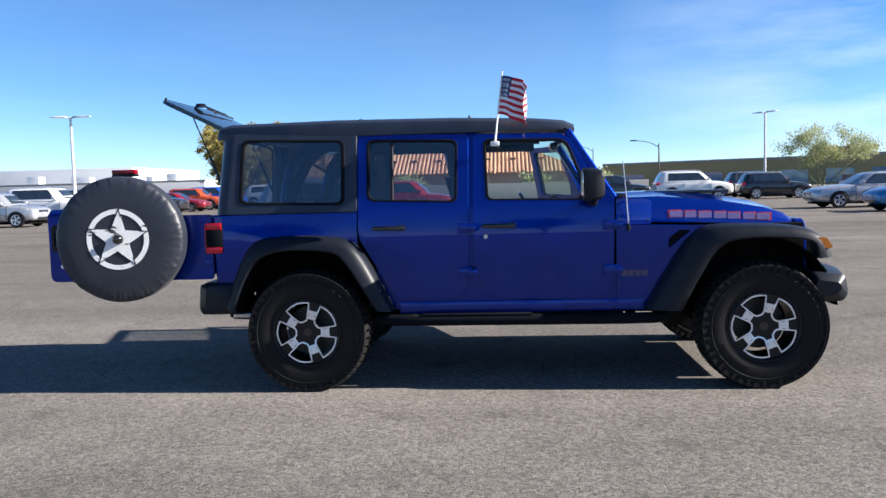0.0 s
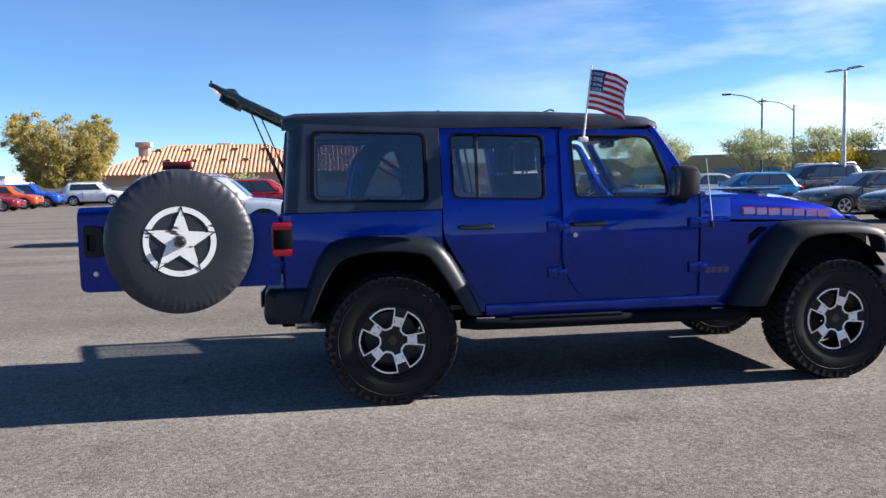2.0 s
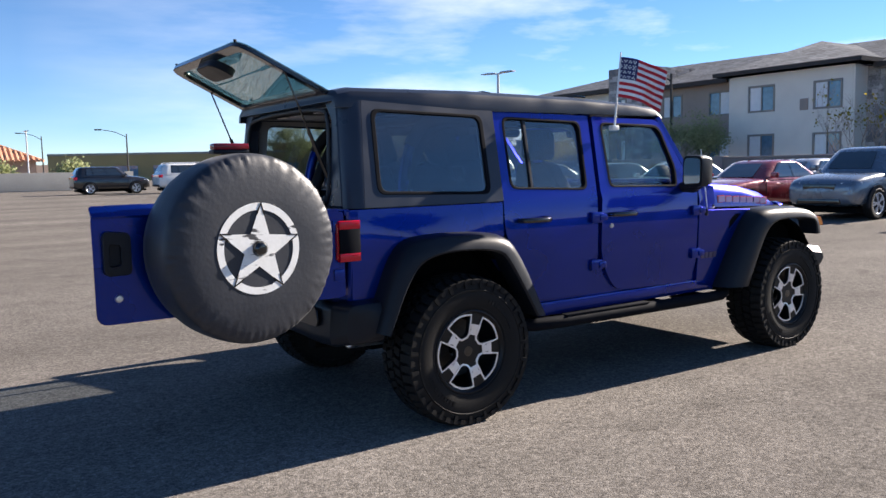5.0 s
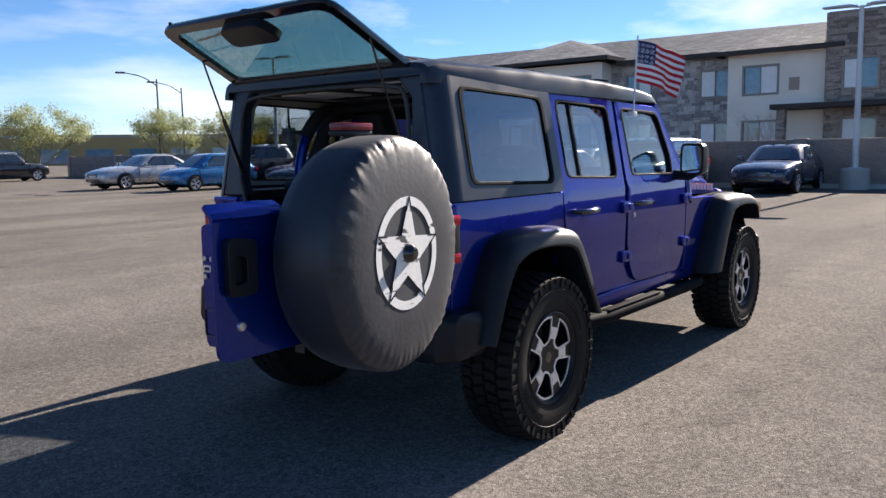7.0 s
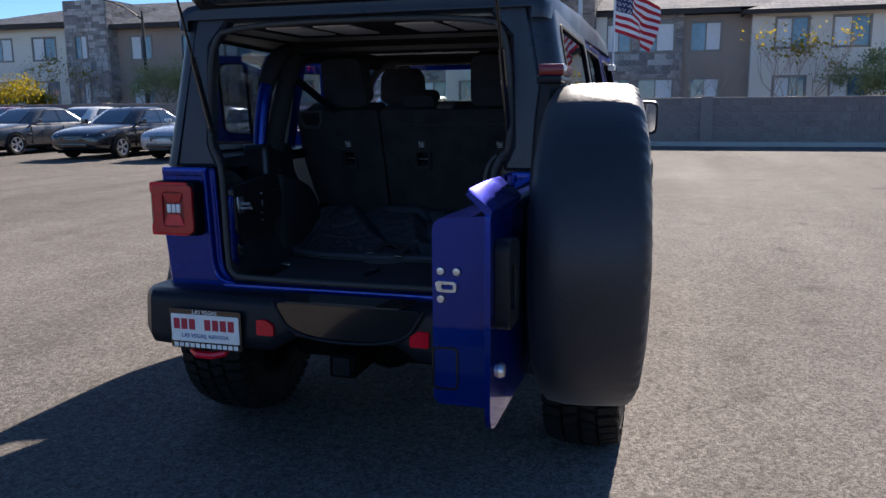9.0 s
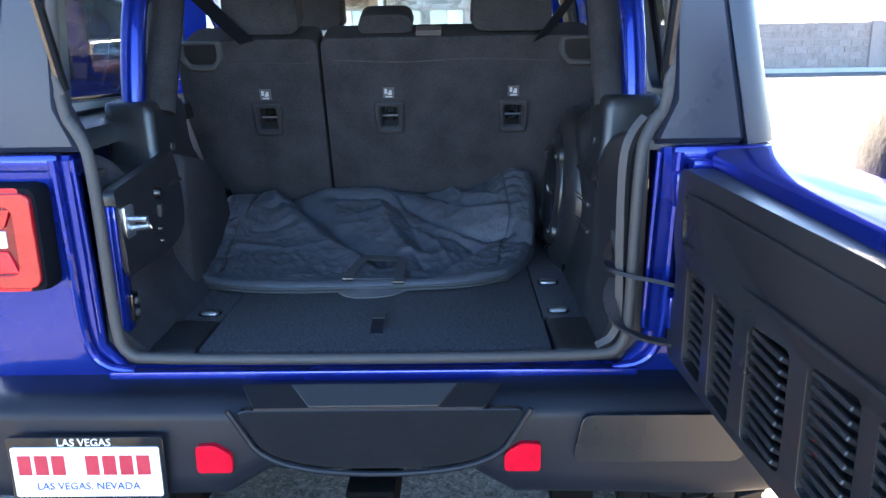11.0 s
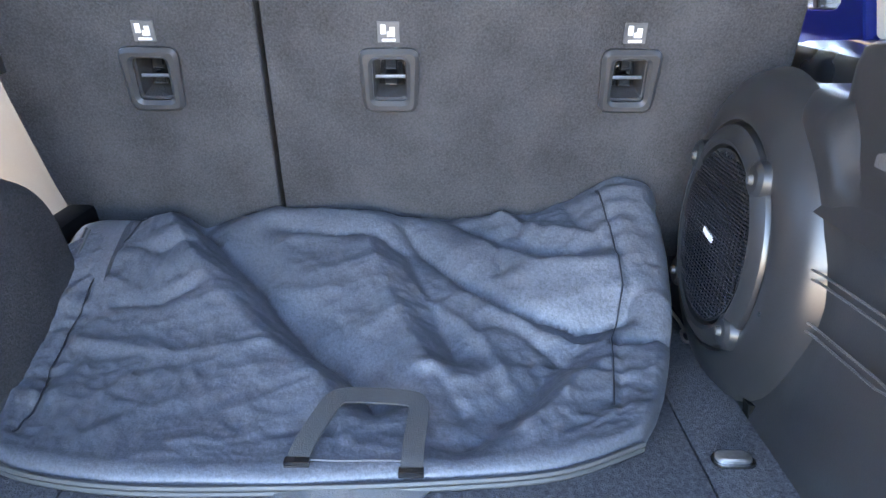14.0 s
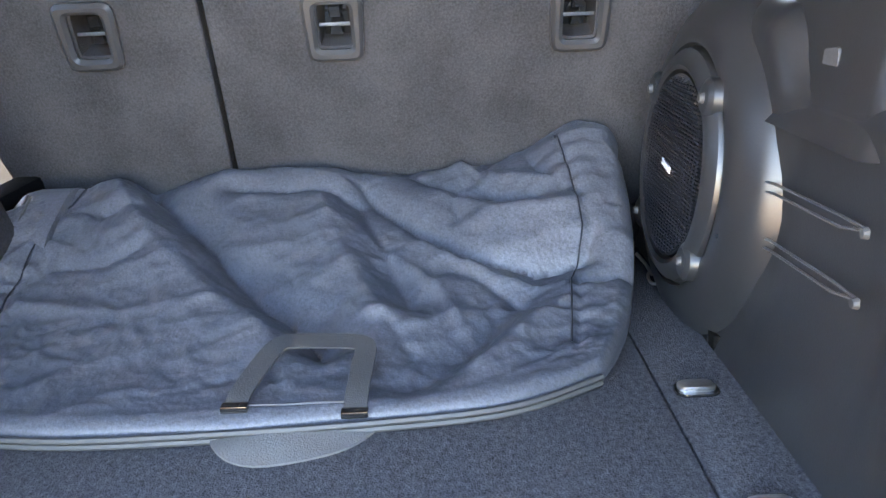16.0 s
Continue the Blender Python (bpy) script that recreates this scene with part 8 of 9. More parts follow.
def lot_lamp(x, y, high, turn, block=True):
    e = thing("lot_lamp", "pale steel lamp post with two flat lamp heads", "street lamp", "lot lamps", Matrix.Translation((x, y, ground_z(x, y))) @ Matrix.Rotation(radians(turn), 4, "Z"))
    if block:
        bm = bmesh.new()
        lathe(bm, [(0.0, 0.0), (0.42, 0.0), (0.42, 0.60), (0.38, 0.66), (0.0, 0.66)], 20, "z")
        part("footing", bm, M["concrete"], e)
    bm = bmesh.new()
    tube(bm, [(0, 0, 0.5 if block else 0), (0, 0, high)], [0.10, 0.065], 10)
    box(bm, -0.16, 0.16, -0.16, 0.16, 0.60 if block else 0, 0.68 if block else 0.05, 0.01)
    part("post", bm, M["galv"], e)
    for s in (-1, 1):
        bm = bmesh.new()
        tube(bm, [(0, 0, high - 0.05), (0, s * 0.35, high)], 0.03, 6)
        loft(bm, [[(x, s * y, z) for x, z in rounded([(-w, high + d), (w, high + d), (w * 0.8, high + d + h), (-w * 0.8, high + d + h)], 0.012, 2)] for y, w, d, h in ((0.12, 0.07, -0.02, 0.05), (0.30, 0.19, -0.012, 0.075), (0.75, 0.20, 0.0, 0.06), (1.08, 0.17, 0.012, 0.035))])
        part("lamp_head", bm, M["galv"], e)


def street_lamp(x, y, high, turn):
    e = thing("street_lamp", "dark street lamp post with a curved arm and one head", "street lamp", "street lamps", Matrix.Translation((x, y, ground_z(x, y))) @ Matrix.Rotation(radians(turn), 4, "Z"))
    bm = bmesh.new()
    tube(bm, [(0, 0, 0), (0, 0, high)], [0.12, 0.07], 8)
    tube(bm, smooth_line([(0, 0, high * 0.93), (1.2, 0, high + 0.25), (2.8, 0, high + 0.5)], 2), 0.045, 6)
    part("post", bm, M["darkpole"], e)
    bm = bmesh.new()
    box(bm, 2.7, 3.5, -0.16, 0.16, high + 0.42, high + 0.58, 0.06)
    part("lamp_head", bm, M["darkpole"], e)


lot_lamp(24.0, 2.15, 5.55, 0)
lot_lamp(23.4, 28.3, 6.1, 10)
lot_lamp(-22.3, 36.0, 5.7, 95)
lot_lamp(20.4, 54.5, 6.1, 30)
lot_lamp(9.0, -26.0, 6.5, 0)
lot_lamp(9.3, 92.0, 6.0, 0, False)
street_lamp(39.2, 62.8, 8.2, 160)
street_lamp(48.2, 72.2, 8.5, 160)
street_lamp(38.5, 29.7, 6.9, 160)
street_lamp(20.5, 96.0, 6.0, 165)
street_lamp(16.0, 130.0, 7.2, 165)


# ---- trees ----
def leaf_mat(name, low, high):
    m = mat(name, low, 0.7, vary=0.2, scale=0.9, fine=3.0, bump=0.0, tint=high, spec=0.2)
    n, l = m.node_tree.nodes, m.node_tree.links
    b, out = n["Principled BSDF"], n["Material Output"]
    thin, mix = n.new("ShaderNodeBsdfTranslucent"), n.new("ShaderNodeMixShader")
    mix.inputs["Fac"].default_value = 0.45
    l.new(b.inputs["Base Color"].links[0].from_socket, thin.inputs["Color"])
    l.new(b.outputs[0], mix.inputs[1])
    l.new(thin.outputs[0], mix.inputs[2])
    l.new(mix.outputs[0], out.inputs["Surface"])
    return m


M["bark"] = mat("bark", (0.10, 0.075, 0.05), 0.95, vary=0.3, scale=6, fine=30, bump=0.6)
M["greenbark"] = mat("green_bark", (0.10, 0.11, 0.045), 0.9, vary=0.25, scale=6, fine=30, bump=0.4)
M["palebark"] = mat("pale_twigs", (0.42, 0.31, 0.24), 0.9, vary=0.2, scale=6, fine=30, bump=0.4)
M["leaf_ochre"] = leaf_mat("leaf_ochre", (0.23, 0.20, 0.065), (0.54, 0.44, 0.15))
M["leaf_green"] = leaf_mat("leaf_green", (0.21, 0.24, 0.11), (0.44, 0.46, 0.24))
M["leaf_yellow"] = leaf_mat("leaf_yellow", (0.20, 0.15, 0.01), (0.42, 0.32, 0.02))
M["leaf_dark"] = leaf_mat("leaf_dark", (0.020, 0.030, 0.010), (0.055, 0.070, 0.022))


def tree(x, y, high, spread, leaf, bark, label, seed, leaves=1600, size=0.10, trunk=0.25, levels=4, cluster=0.55, upright=0.55, stems=0):
    rng = random.Random(seed)
    e = thing("tree", label, "tree", "trees", Matrix.Translation((x, y, ground_z(x, y))))
    bm, tips = bmesh.new(), []

    def grow(p, d, length, r, level):
        q = p + d * length
        mid = p.lerp(q, 0.5) + Vector((rng.uniform(-1, 1), rng.uniform(-1, 1), 0)) * length * 0.07
        tube(bm, [p, mid, q], [r, r * 0.82, r * 0.62], 6 if level < 2 else 4, caps=False)
        if level >= levels:
            tips.append(q)
            tips.append(mid)
            return
        if level >= levels - 1:
            tips.append(q)
        for k in range(rng.choice((2, 3, 3)) + (1 if level == 0 else 0)):
            a = rng.uniform(0, 2 * math.pi)
            tilt = rng.uniform(0.35, 0.95)
            side = Vector((math.cos(a), math.sin(a), 0)) * spread
            nd = (d * (1 - tilt * 0.5) + side * tilt + Vector((0, 0, upright * rng.uniform(0.2, 1.0)))).normalized()
            grow(q, nd, length * rng.uniform(0.62, 0.86), r * 0.60, level + 1)
    for i in range(stems):
        a = 2 * math.pi * i / stems + rng.uniform(-0.3, 0.3)
        out = rng.uniform(0.35, 1.15)
        grow(Vector((0, 0, 0)), Vector((math.cos(a) * out, math.sin(a) * out, 1)).normalized(), high * trunk * rng.uniform(0.8, 1.2), high * 0.009, 1)
    if not stems:
        grow(Vector((0, 0, 0)), Vector((rng.uniform(-0.1, 0.1), rng.uniform(-0.1, 0.1), 1)).normalized(), high * trunk, high * 0.028, 0)
    top = max(t.z for t in tips)
    k = high / (top + cluster * 0.5)
    bmesh.ops.scale(bm, vec=(k, k, k), verts=bm.verts)
    part("trunk", bm, bark, e)
    if leaves:
        vs, fs = [], []
        for _ in range(leaves):
            t = rng.choice(tips) * k
            p = t + Vector((rng.gauss(0, 1), rng.gauss(0, 1), rng.gauss(0, 0.8))) * cluster * 0.5
            a = Vector((rng.gauss(0, 1), rng.gauss(0, 1), rng.gauss(0, 1))).normalized()
            b = a.orthogonal().normalized()
            c = a.cross(b)
            s = size * rng.uniform(0.6, 1.5)
            n = len(vs)
            vs += [p + b * s, p + c * s * 0.55, p - b * s, p - c * s * 0.55]
            fs.append((n, n + 1, n + 2, n + 3))
        me = bpy.data.meshes.new("crown")
        me.from_pydata([tuple(v) for v in vs], [], fs)
        me.materials.append(leaf)
        ob = new("crown", me)
        ob.parent = e
    return e


def bushy_tree(x, y, high, radius, label, seed):
    """A broad tree whose leaf clumps hang down to the ground: many limbs, each ending in a tuft of small leaves."""
    rng = random.Random(seed)
    e = thing("tree", label, "tree", "trees", Matrix.Translation((x, y, ground_z(x, y))))
    bm, tufts = bmesh.new(), []
    tube(bm, [(0, 0, 0), (0.1, 0.05, high * 0.2), (0.0, 0.1, high * 0.45), (0.1, 0.0, high * 0.8)], [0.34, 0.26, 0.18, 0.06], 10)
    for k in range(150):
        f = (k + 0.5) / 150
        h = 0.10 + 0.87 * f
        a = k * 2.39996 + rng.uniform(-0.3, 0.3)
        belly = math.sin(math.pi * min(1.0, 0.16 + 0.84 * (1 - h)) ** 0.72) ** 0.62
        lobe = 1 + 0.20 * noise.noise(Vector((math.cos(a) * 1.6, math.sin(a) * 1.6, h * 3.4 + seed))) + rng.uniform(-0.10, 0.08)
        r = radius * belly * lobe
        tip = Vector((math.cos(a) * r, math.sin(a) * r, high * h + 0.12 * r))
        root = Vector((0.05, 0.05, high * max(0.10, h * 0.62 - 0.03)))
        mid = root.lerp(tip, 0.55) + Vector((0, 0, -0.04 * r))
        tube(bm, [root, mid, tip], [0.06, 0.035, 0.012], 5, caps=False)
        tufts += [(tip, 0.62), (tip, 0.62), (root.lerp(tip, 0.80), 0.70), (root.lerp(tip, 0.58), 0.75)]
    part("trunk", bm, M["bark"], e)
    vs, fs = [], []
    for t, wide in tufts:
        axis = Vector((t.x, t.y, 0.6 * radius)).normalized()
        wide *= rng.uniform(0.7, 1.25)
        for _ in range(95):
            p = t + Vector((rng.gauss(0, 1), rng.gauss(0, 1), rng.gauss(0, 0.7))) * wide * 0.42
            b = (axis + Vector((rng.gauss(0, 0.6), rng.gauss(0, 0.6), rng.gauss(0, 0.6)))).normalized()
            c = b.orthogonal().normalized()
            c.rotate(Matrix.Rotation(rng.uniform(0, 6.28), 3, b))
            s = rng.uniform(0.07, 0.15)
            n = len(vs)
            vs += [tuple(p + b * s), tuple(p + c * s * 0.5), tuple(p - b * s), tuple(p - c * s * 0.5)]
            fs.append((n, n + 1, n + 2, n + 3))
    me = bpy.data.meshes.new("crown")
    me.from_pydata(vs, [], fs)
    me.materials.append(M["leaf_ochre"])
    ob = new("crown", me)
    ob.parent = e
    return e


bushy_tree(-26.8, 80, 8.3, 4.9, "dense ochre-green tree with a broad low crown", 3)
for x, y, high, wide, leaf, label, seed, count, size in (
    (26.5, 59.5, 5.6, 0.9, "leaf_green", "airy yellow-green desert tree behind the wall", 5, 12000, 0.06),
    (31.5, 50.0, 5.0, 0.9, "leaf_green", "airy yellow-green desert tree behind the wall", 8, 10000, 0.055),
    (33.0, 43.0, 5.0, 0.9, "leaf_green", "airy yellow-green desert tree behind the wall", 11, 10000, 0.055),
    (30.0, 37.5, 3.0, 1.2, "leaf_yellow", "low bright yellow flowering shrub tree", 12, 5000, 0.06),
    (32.5, 33.5, 3.2, 1.2, "leaf_yellow", "low bright yellow flowering shrub tree", 14, 4200, 0.06),
    (37.0, 27.0, 4.6, 1.1, "leaf_green", "airy yellow-green desert tree by the flats", 16, 8000, 0.055),
    (37.0, -10.6, 4.0, 1.2, "leaf_green", "broad yellow-green shrub tree", 27, 10000, 0.06),
):
    tree(x, y, high, wide, M[leaf], M["greenbark"], label, seed, count, size, 0.30, 5, 0.45, 0.5, 6)
for x, y, high, leaf, label, seed, count in (
    (38.5, 36.0, 5.2, "leaf_yellow", "thin young tree with few yellow leaves", 18, 300),
    (38.5, 33.2, 4.0, None, "small bare-branched young tree", 19, 0),
    (38.5, 17.5, 5.6, "leaf_yellow", "thin young tree with few yellow leaves", 21, 260),
    (38.5, 9.2, 3.6, None, "small bare-branched young tree", 22, 0),
    (38.5, -1.9, 4.2, None, "small bare-branched young tree", 23, 0),
    (38.0, -6.4, 5.8, "leaf_yellow", "half-bare tree with yellow leaves", 25, 420),
):
    tree(x, y, high, 0.75, M[leaf] if leaf else None, M["palebark"], label, seed, count, 0.08, 0.34, 5, 0.35, 0.85, 5)
# dark trees added out of view behind the camera, where glass and paint mirror them
for k, (x, y, h) in enumerate(((-14, -46, 8), (4, -50, 7), (17, -44, 9), (30, -48, 8), (44, -40, 8))):
    tree(x, y, h, 0.7, M["leaf_dark"], M["bark"], "dark leafy tree added out of view", 40 + k, 4200, 0.26, 0.18, 5, 1.5, 0.6)
for k, (x, y) in enumerate(((-8, 68.5), (-2, 68.3), (4, 68.5), (10, 68.4))):
    tree(x, y, 2.6, 1.0, M["leaf_green"], M["bark"], "low green hedge shrub behind the grey wall", 60 + k, 2400, 0.14, 0.12, 4, 1.0, 0.4)


# ---- flats behind the wall ----
M["beige"] = mat("beige_stucco", (0.82, 0.76, 0.67), 0.95, vary=0.06, scale=0.7, fine=20, bump=0.3)
M["brown"] = mat("brown_stucco", (0.36, 0.29, 0.245), 0.95, vary=0.08, scale=0.7, fine=20, bump=0.3)
M["stone"] = stone_mat("stone_veneer", (0.28, 0.25, 0.235), (0.48, 0.43, 0.40), 2.0, (1, 1.0, 1.9))
M["ledge"] = stone_mat("ledge_stone", (0.26, 0.205, 0.175), (0.44, 0.36, 0.30), 2.4, (1, 0.8, 3.6))
M["slate"] = slate_mat("grey_roof_tiles", (0.105, 0.114, 0.132), (0.185, 0.200, 0.226))
M["fascia"] = mat("dark_fascia", (0.035, 0.028, 0.025), 0.7, vary=0.15, scale=3, fine=20, bump=0.1)
M["sash"] = mat("window_frames", (0.28, 0.25, 0.22), 0.6, vary=0.08, scale=4, fine=30, bump=0.05)
M["blind"] = mat("pale_blind", (0.80, 0.82, 0.82), 0.8, vary=0.05, scale=4, fine=30, bump=0.05)
M["winglass"] = mat("house_glass", (0.10, 0.20, 0.28), 0.06, vary=0.2, scale=0.6, fine=4, bump=0.0, coat=0.6)
FX = 42.0


def sill_rise(y):
    """The storeys stand higher toward the far end of the flats."""
    return 0.5 * min(max((y - 10) / 30, 0.0), 1.0)



def flats():
    e = thing("apartment_building", "two-storey beige and stone apartment building with grey tiled roofs", "building", m=Matrix.Translation((FX, 20, ground_z(FX, 20))))
    inv = Matrix.Translation((-FX, -20, -ground_z(FX, 20)))

    def put(name, bm, material, parent, label=""):
        bmesh.ops.transform(bm, matrix=inv, verts=bm.verts)
        return part(name, bm, material, parent, label)
    up = (4.15, 5.65)
    sections = (
        (45.7, 37.5, 0.0, 6.75, "beige", ((44.6, 42.8), (41.1, 39.2))),
        (37.5, 34.4, -0.9, 8.3, "stone", ((36.9, 35.9),)),
        (34.4, 26.9, 0.0, 6.6, "brown", ((33.3, 31.7), (29.5, 27.8))),
        (26.9, 19.2, -1.3, 6.6, "beige", ((25.6, 23.9), (21.4, 19.8))),
        (19.2, 11.6, 0.0, 6.5, "stone", ((18.1, 16.5), (13.6, 11.9))),
        (11.6, 6.6, -1.0, 6.3, "beige", ((10.9, 9.1),)),
        (6.6, 3.5, -1.6, 7.95, "ledge", ((5.9, 4.3),)),
        (3.5, 2.95, -0.6, 6.2, "beige", ()),
        (2.95, -1.0, -0.3, 6.1, "stone", ((2.85, 1.55), (1.15, -0.70))),
        (-1.0, -4.6, 0.0, 6.0, "brown", ((-1.5, -3.05),)),
        (-4.6, -10.9, -0.8, 5.95, "beige", ((-5.6, -7.15), (-8.25, -9.95))),
    )
    first_frame = {}
    for y1, y0, off, top, skin, wins in sections:
        x = FX + off
        holes, spans = [], []
        for a, b in wins:
            d = sill_rise(a)
            spans += [(b, a, up[0] + d, up[1] + d), (b, a, 1.25 + d, 2.75 + d)]
        holes = [[(b, z0), (a, z0), (a, z1), (b, z1)] for b, a, z0, z1 in spans]
        wall = put("wall", plate([(y0, -0.3), (y1, -0.3), (y1, top), (y0, top)], holes, 0.25, lambda u, v, w: Vector((x + w, u, v))), M[skin], e)
        for yy in (y0, y1):
            bm = bmesh.new()
            box(bm, x + 0.02, FX + 9, yy - 0.12, yy + 0.12, -0.3, top - 0.02, 0.0)
            put("side_wall", bm, M[skin], e)
        for b, a, z0, z1 in spans:
            bm = bmesh.new()
            for q in ((b - 0.05, b + 0.06, z0 - 0.05, z1 + 0.05), (a - 0.06, a + 0.05, z0 - 0.05, z1 + 0.05)):
                box(bm, x - 0.04, x + 0.12, q[0], q[1], q[2], q[3], 0.0)
            for q in ((z0 - 0.05, z0 + 0.06), (z1 - 0.06, z1 + 0.05)):
                box(bm, x - 0.045, x + 0.118, b + 0.061, a - 0.061, q[0], q[1], 0.0)
            mid = (a + b) / 2
            box(bm, x - 0.01, x + 0.10, mid - 0.025, mid + 0.025, z0 + 0.061, z1 - 0.061, 0.0)
            win = put("window", bm, M["sash"], e)
            bm = bmesh.new()
            box(bm, x + 0.06, x + 0.075, b + 0.03, a - 0.03, z0 + 0.03, z1 - 0.03, 0.0)
            put("pane", bm, M["winglass"], win)
            bm = bmesh.new()
            half = (mid + 0.03, a - 0.07) if (int(a * 7) % 2) else (b + 0.07, mid - 0.03)
            box(bm, x + 0.03, x + 0.05, half[0], half[1], z0 + 0.07, z1 - 0.07, 0.0)
            put("blind", bm, M["blind"], win)
    # main roof, with hips over the bays
    bm = bmesh.new()
    r = [(FX - 0.7, 6.25), (FX + 7.5, 8.9), (FX + 15.7, 6.25)]
    loft(bm, [[(r[0][0], -11.6, 6.05), (r[1][0] - 3, -9.0, 6.10), (r[2][0], -11.6, 6.0)], [(r[0][0], -11.6, 6.2), (r[1][0], -4.0, 8.6), (r[2][0], -11.6, 6.2)], [(r[0][0], 37, 6.7), (r[1][0], 37, 9.1), (r[2][0], 37, 6.6)], [(r[0][0], 48.6, 7.0), (r[1][0], 42.0, 9.1), (r[2][0], 48.6, 6.9)], [(r[0][0], 48.6, 6.85), (r[1][0], 46.8, 6.85), (r[2][0], 48.6, 6.85)]])
    roof = put("roof", bm, M["slate"], e)

    def hip(y1, y0, front, zb, rise):
        b = bmesh.new()
        mid, d = (y0 + y1) / 2, (y1 - y0) / 2
        xr = front + d * 0.9
        vs = [b.verts.new(p) for p in ((front, y0, zb), (front, y1, zb), (FX + 6, y1, zb), (FX + 6, y0, zb), (xr, mid, zb + rise), (FX + 6, mid, zb + rise))]
        for f in ((0, 1, 4), (1, 2, 5, 4), (3, 0, 4, 5), (2, 3, 5), (0, 3, 2, 1)):
            b.faces.new([vs[k] for k in f])
        put("roof", b, M["slate"], e)
        for q in ((front - 0.06, front + 0.06, y0, y1), (front, FX + 5, y0 - 0.06, y0 + 0.06), (front, FX + 5, y1 - 0.06, y1 + 0.06)):
            b = bmesh.new()
            box(b, *q, zb - 0.2, zb + 0.03, 0.0)
            put("fascia", b, M["fascia"], e)
    hip(27.6, 18.4, FX - 2.1, 6.85, 1.7)
    hip(12.3, 5.9, FX - 1.7, 6.45, 1.25)
    hip(-4.0, -11.6, FX - 1.5, 6.0, 1.3)
    for q in ((-3.9, 5.9, 6.02, 6.26), (12.3, 18.4, 6.35, 6.62), (27.6, 34.4, 6.45, 6.75), (37.5, 48.6, 6.70, 7.02)):
        bm = bmesh.new()
        box(bm, FX - 0.78, FX - 0.62, *q, 0.0)
        put("fascia", bm, M["fascia"], e)
    # porch canopy and stair landing
    bm = bmesh.new()
    box(bm, FX - 3.2, FX - 0.5, 2.4, 8.9, 3.25, 3.5, 0.03)
    put("canopy", bm, M["fascia"], e)
    for yy in (2.9, 8.4):
        bm = bmesh.new()
        box(bm, FX - 3.0, FX - 2.6, yy - 0.2, yy + 0.2, -0.2, 3.26, 0.0)
        put("canopy_post", bm, M["ledge"], e)
    for yy in (8.3, 22.0):
        bm = bmesh.new()
        box(bm, FX - 1.34 + (0.3 if yy < 10 else 0), FX - 0.9 + (0.3 if yy < 10 else 0) - 0.2, yy - 0.25, yy + 0.25, 4.3, 4.95, 0.0)
        put("wall_vent", bm, M["brown"], e)
    bm = bmesh.new()
    tube(bm, [(FX - 0.4, 47.9, 3.6), (FX - 0.4, 47.9, 6.9)], 0.09, 6)
    put("balcony_post", bm, M["fascia"], e)
    bm = bmesh.new()
    box(bm, FX - 0.8, FX - 0.1, 47.4, 48.4, -0.2, 3.7, 0.02)
    put("balcony_pier", bm, M["stone"], e)
    bm = bmesh.new()
    box(bm, FX - 0.3, FX + 5, 45.7, 48.5, 3.2, 3.45, 0.0)
    for k in range(12):
        box(bm, FX - 0.3, FX - 0.26, 45.9 + 0.22 * k, 45.93 + 0.22 * k, 3.45, 4.4, 0.0)
    box(bm, FX - 0.32, FX - 0.24, 45.7, 48.4, 4.4, 4.46, 0.0)
    put("balcony", bm, M["fascia"], e)


flats()


# ---- house with tiled roof, workshops, far shops, hills ----
M["terracotta"] = mat("terracotta_tiles", (0.46, 0.21, 0.115), 0.85, vary=0.2, scale=0.8, fine=5, bump=0.3, tint=(0.74, 0.42, 0.27))
M["whitewall"] = mat("white_wall", (0.52, 0.53, 0.54), 0.9, vary=0.05, scale=0.3, fine=4, bump=0.1)
M["pinkwall"] = mat("pink_stucco", (0.42, 0.29, 0.22), 0.95, vary=0.06, scale=0.4, fine=6, bump=0.2)
M["shop"] = mat("brown_shop_wall", (0.32, 0.245, 0.115), 0.95, vary=0.08, scale=0.2, fine=4, bump=0.1)
M["hill"] = mat("desert_hill", (0.20, 0.15, 0.12), 1.0, vary=0.1, scale=0.01, fine=0.1, bump=0.0)


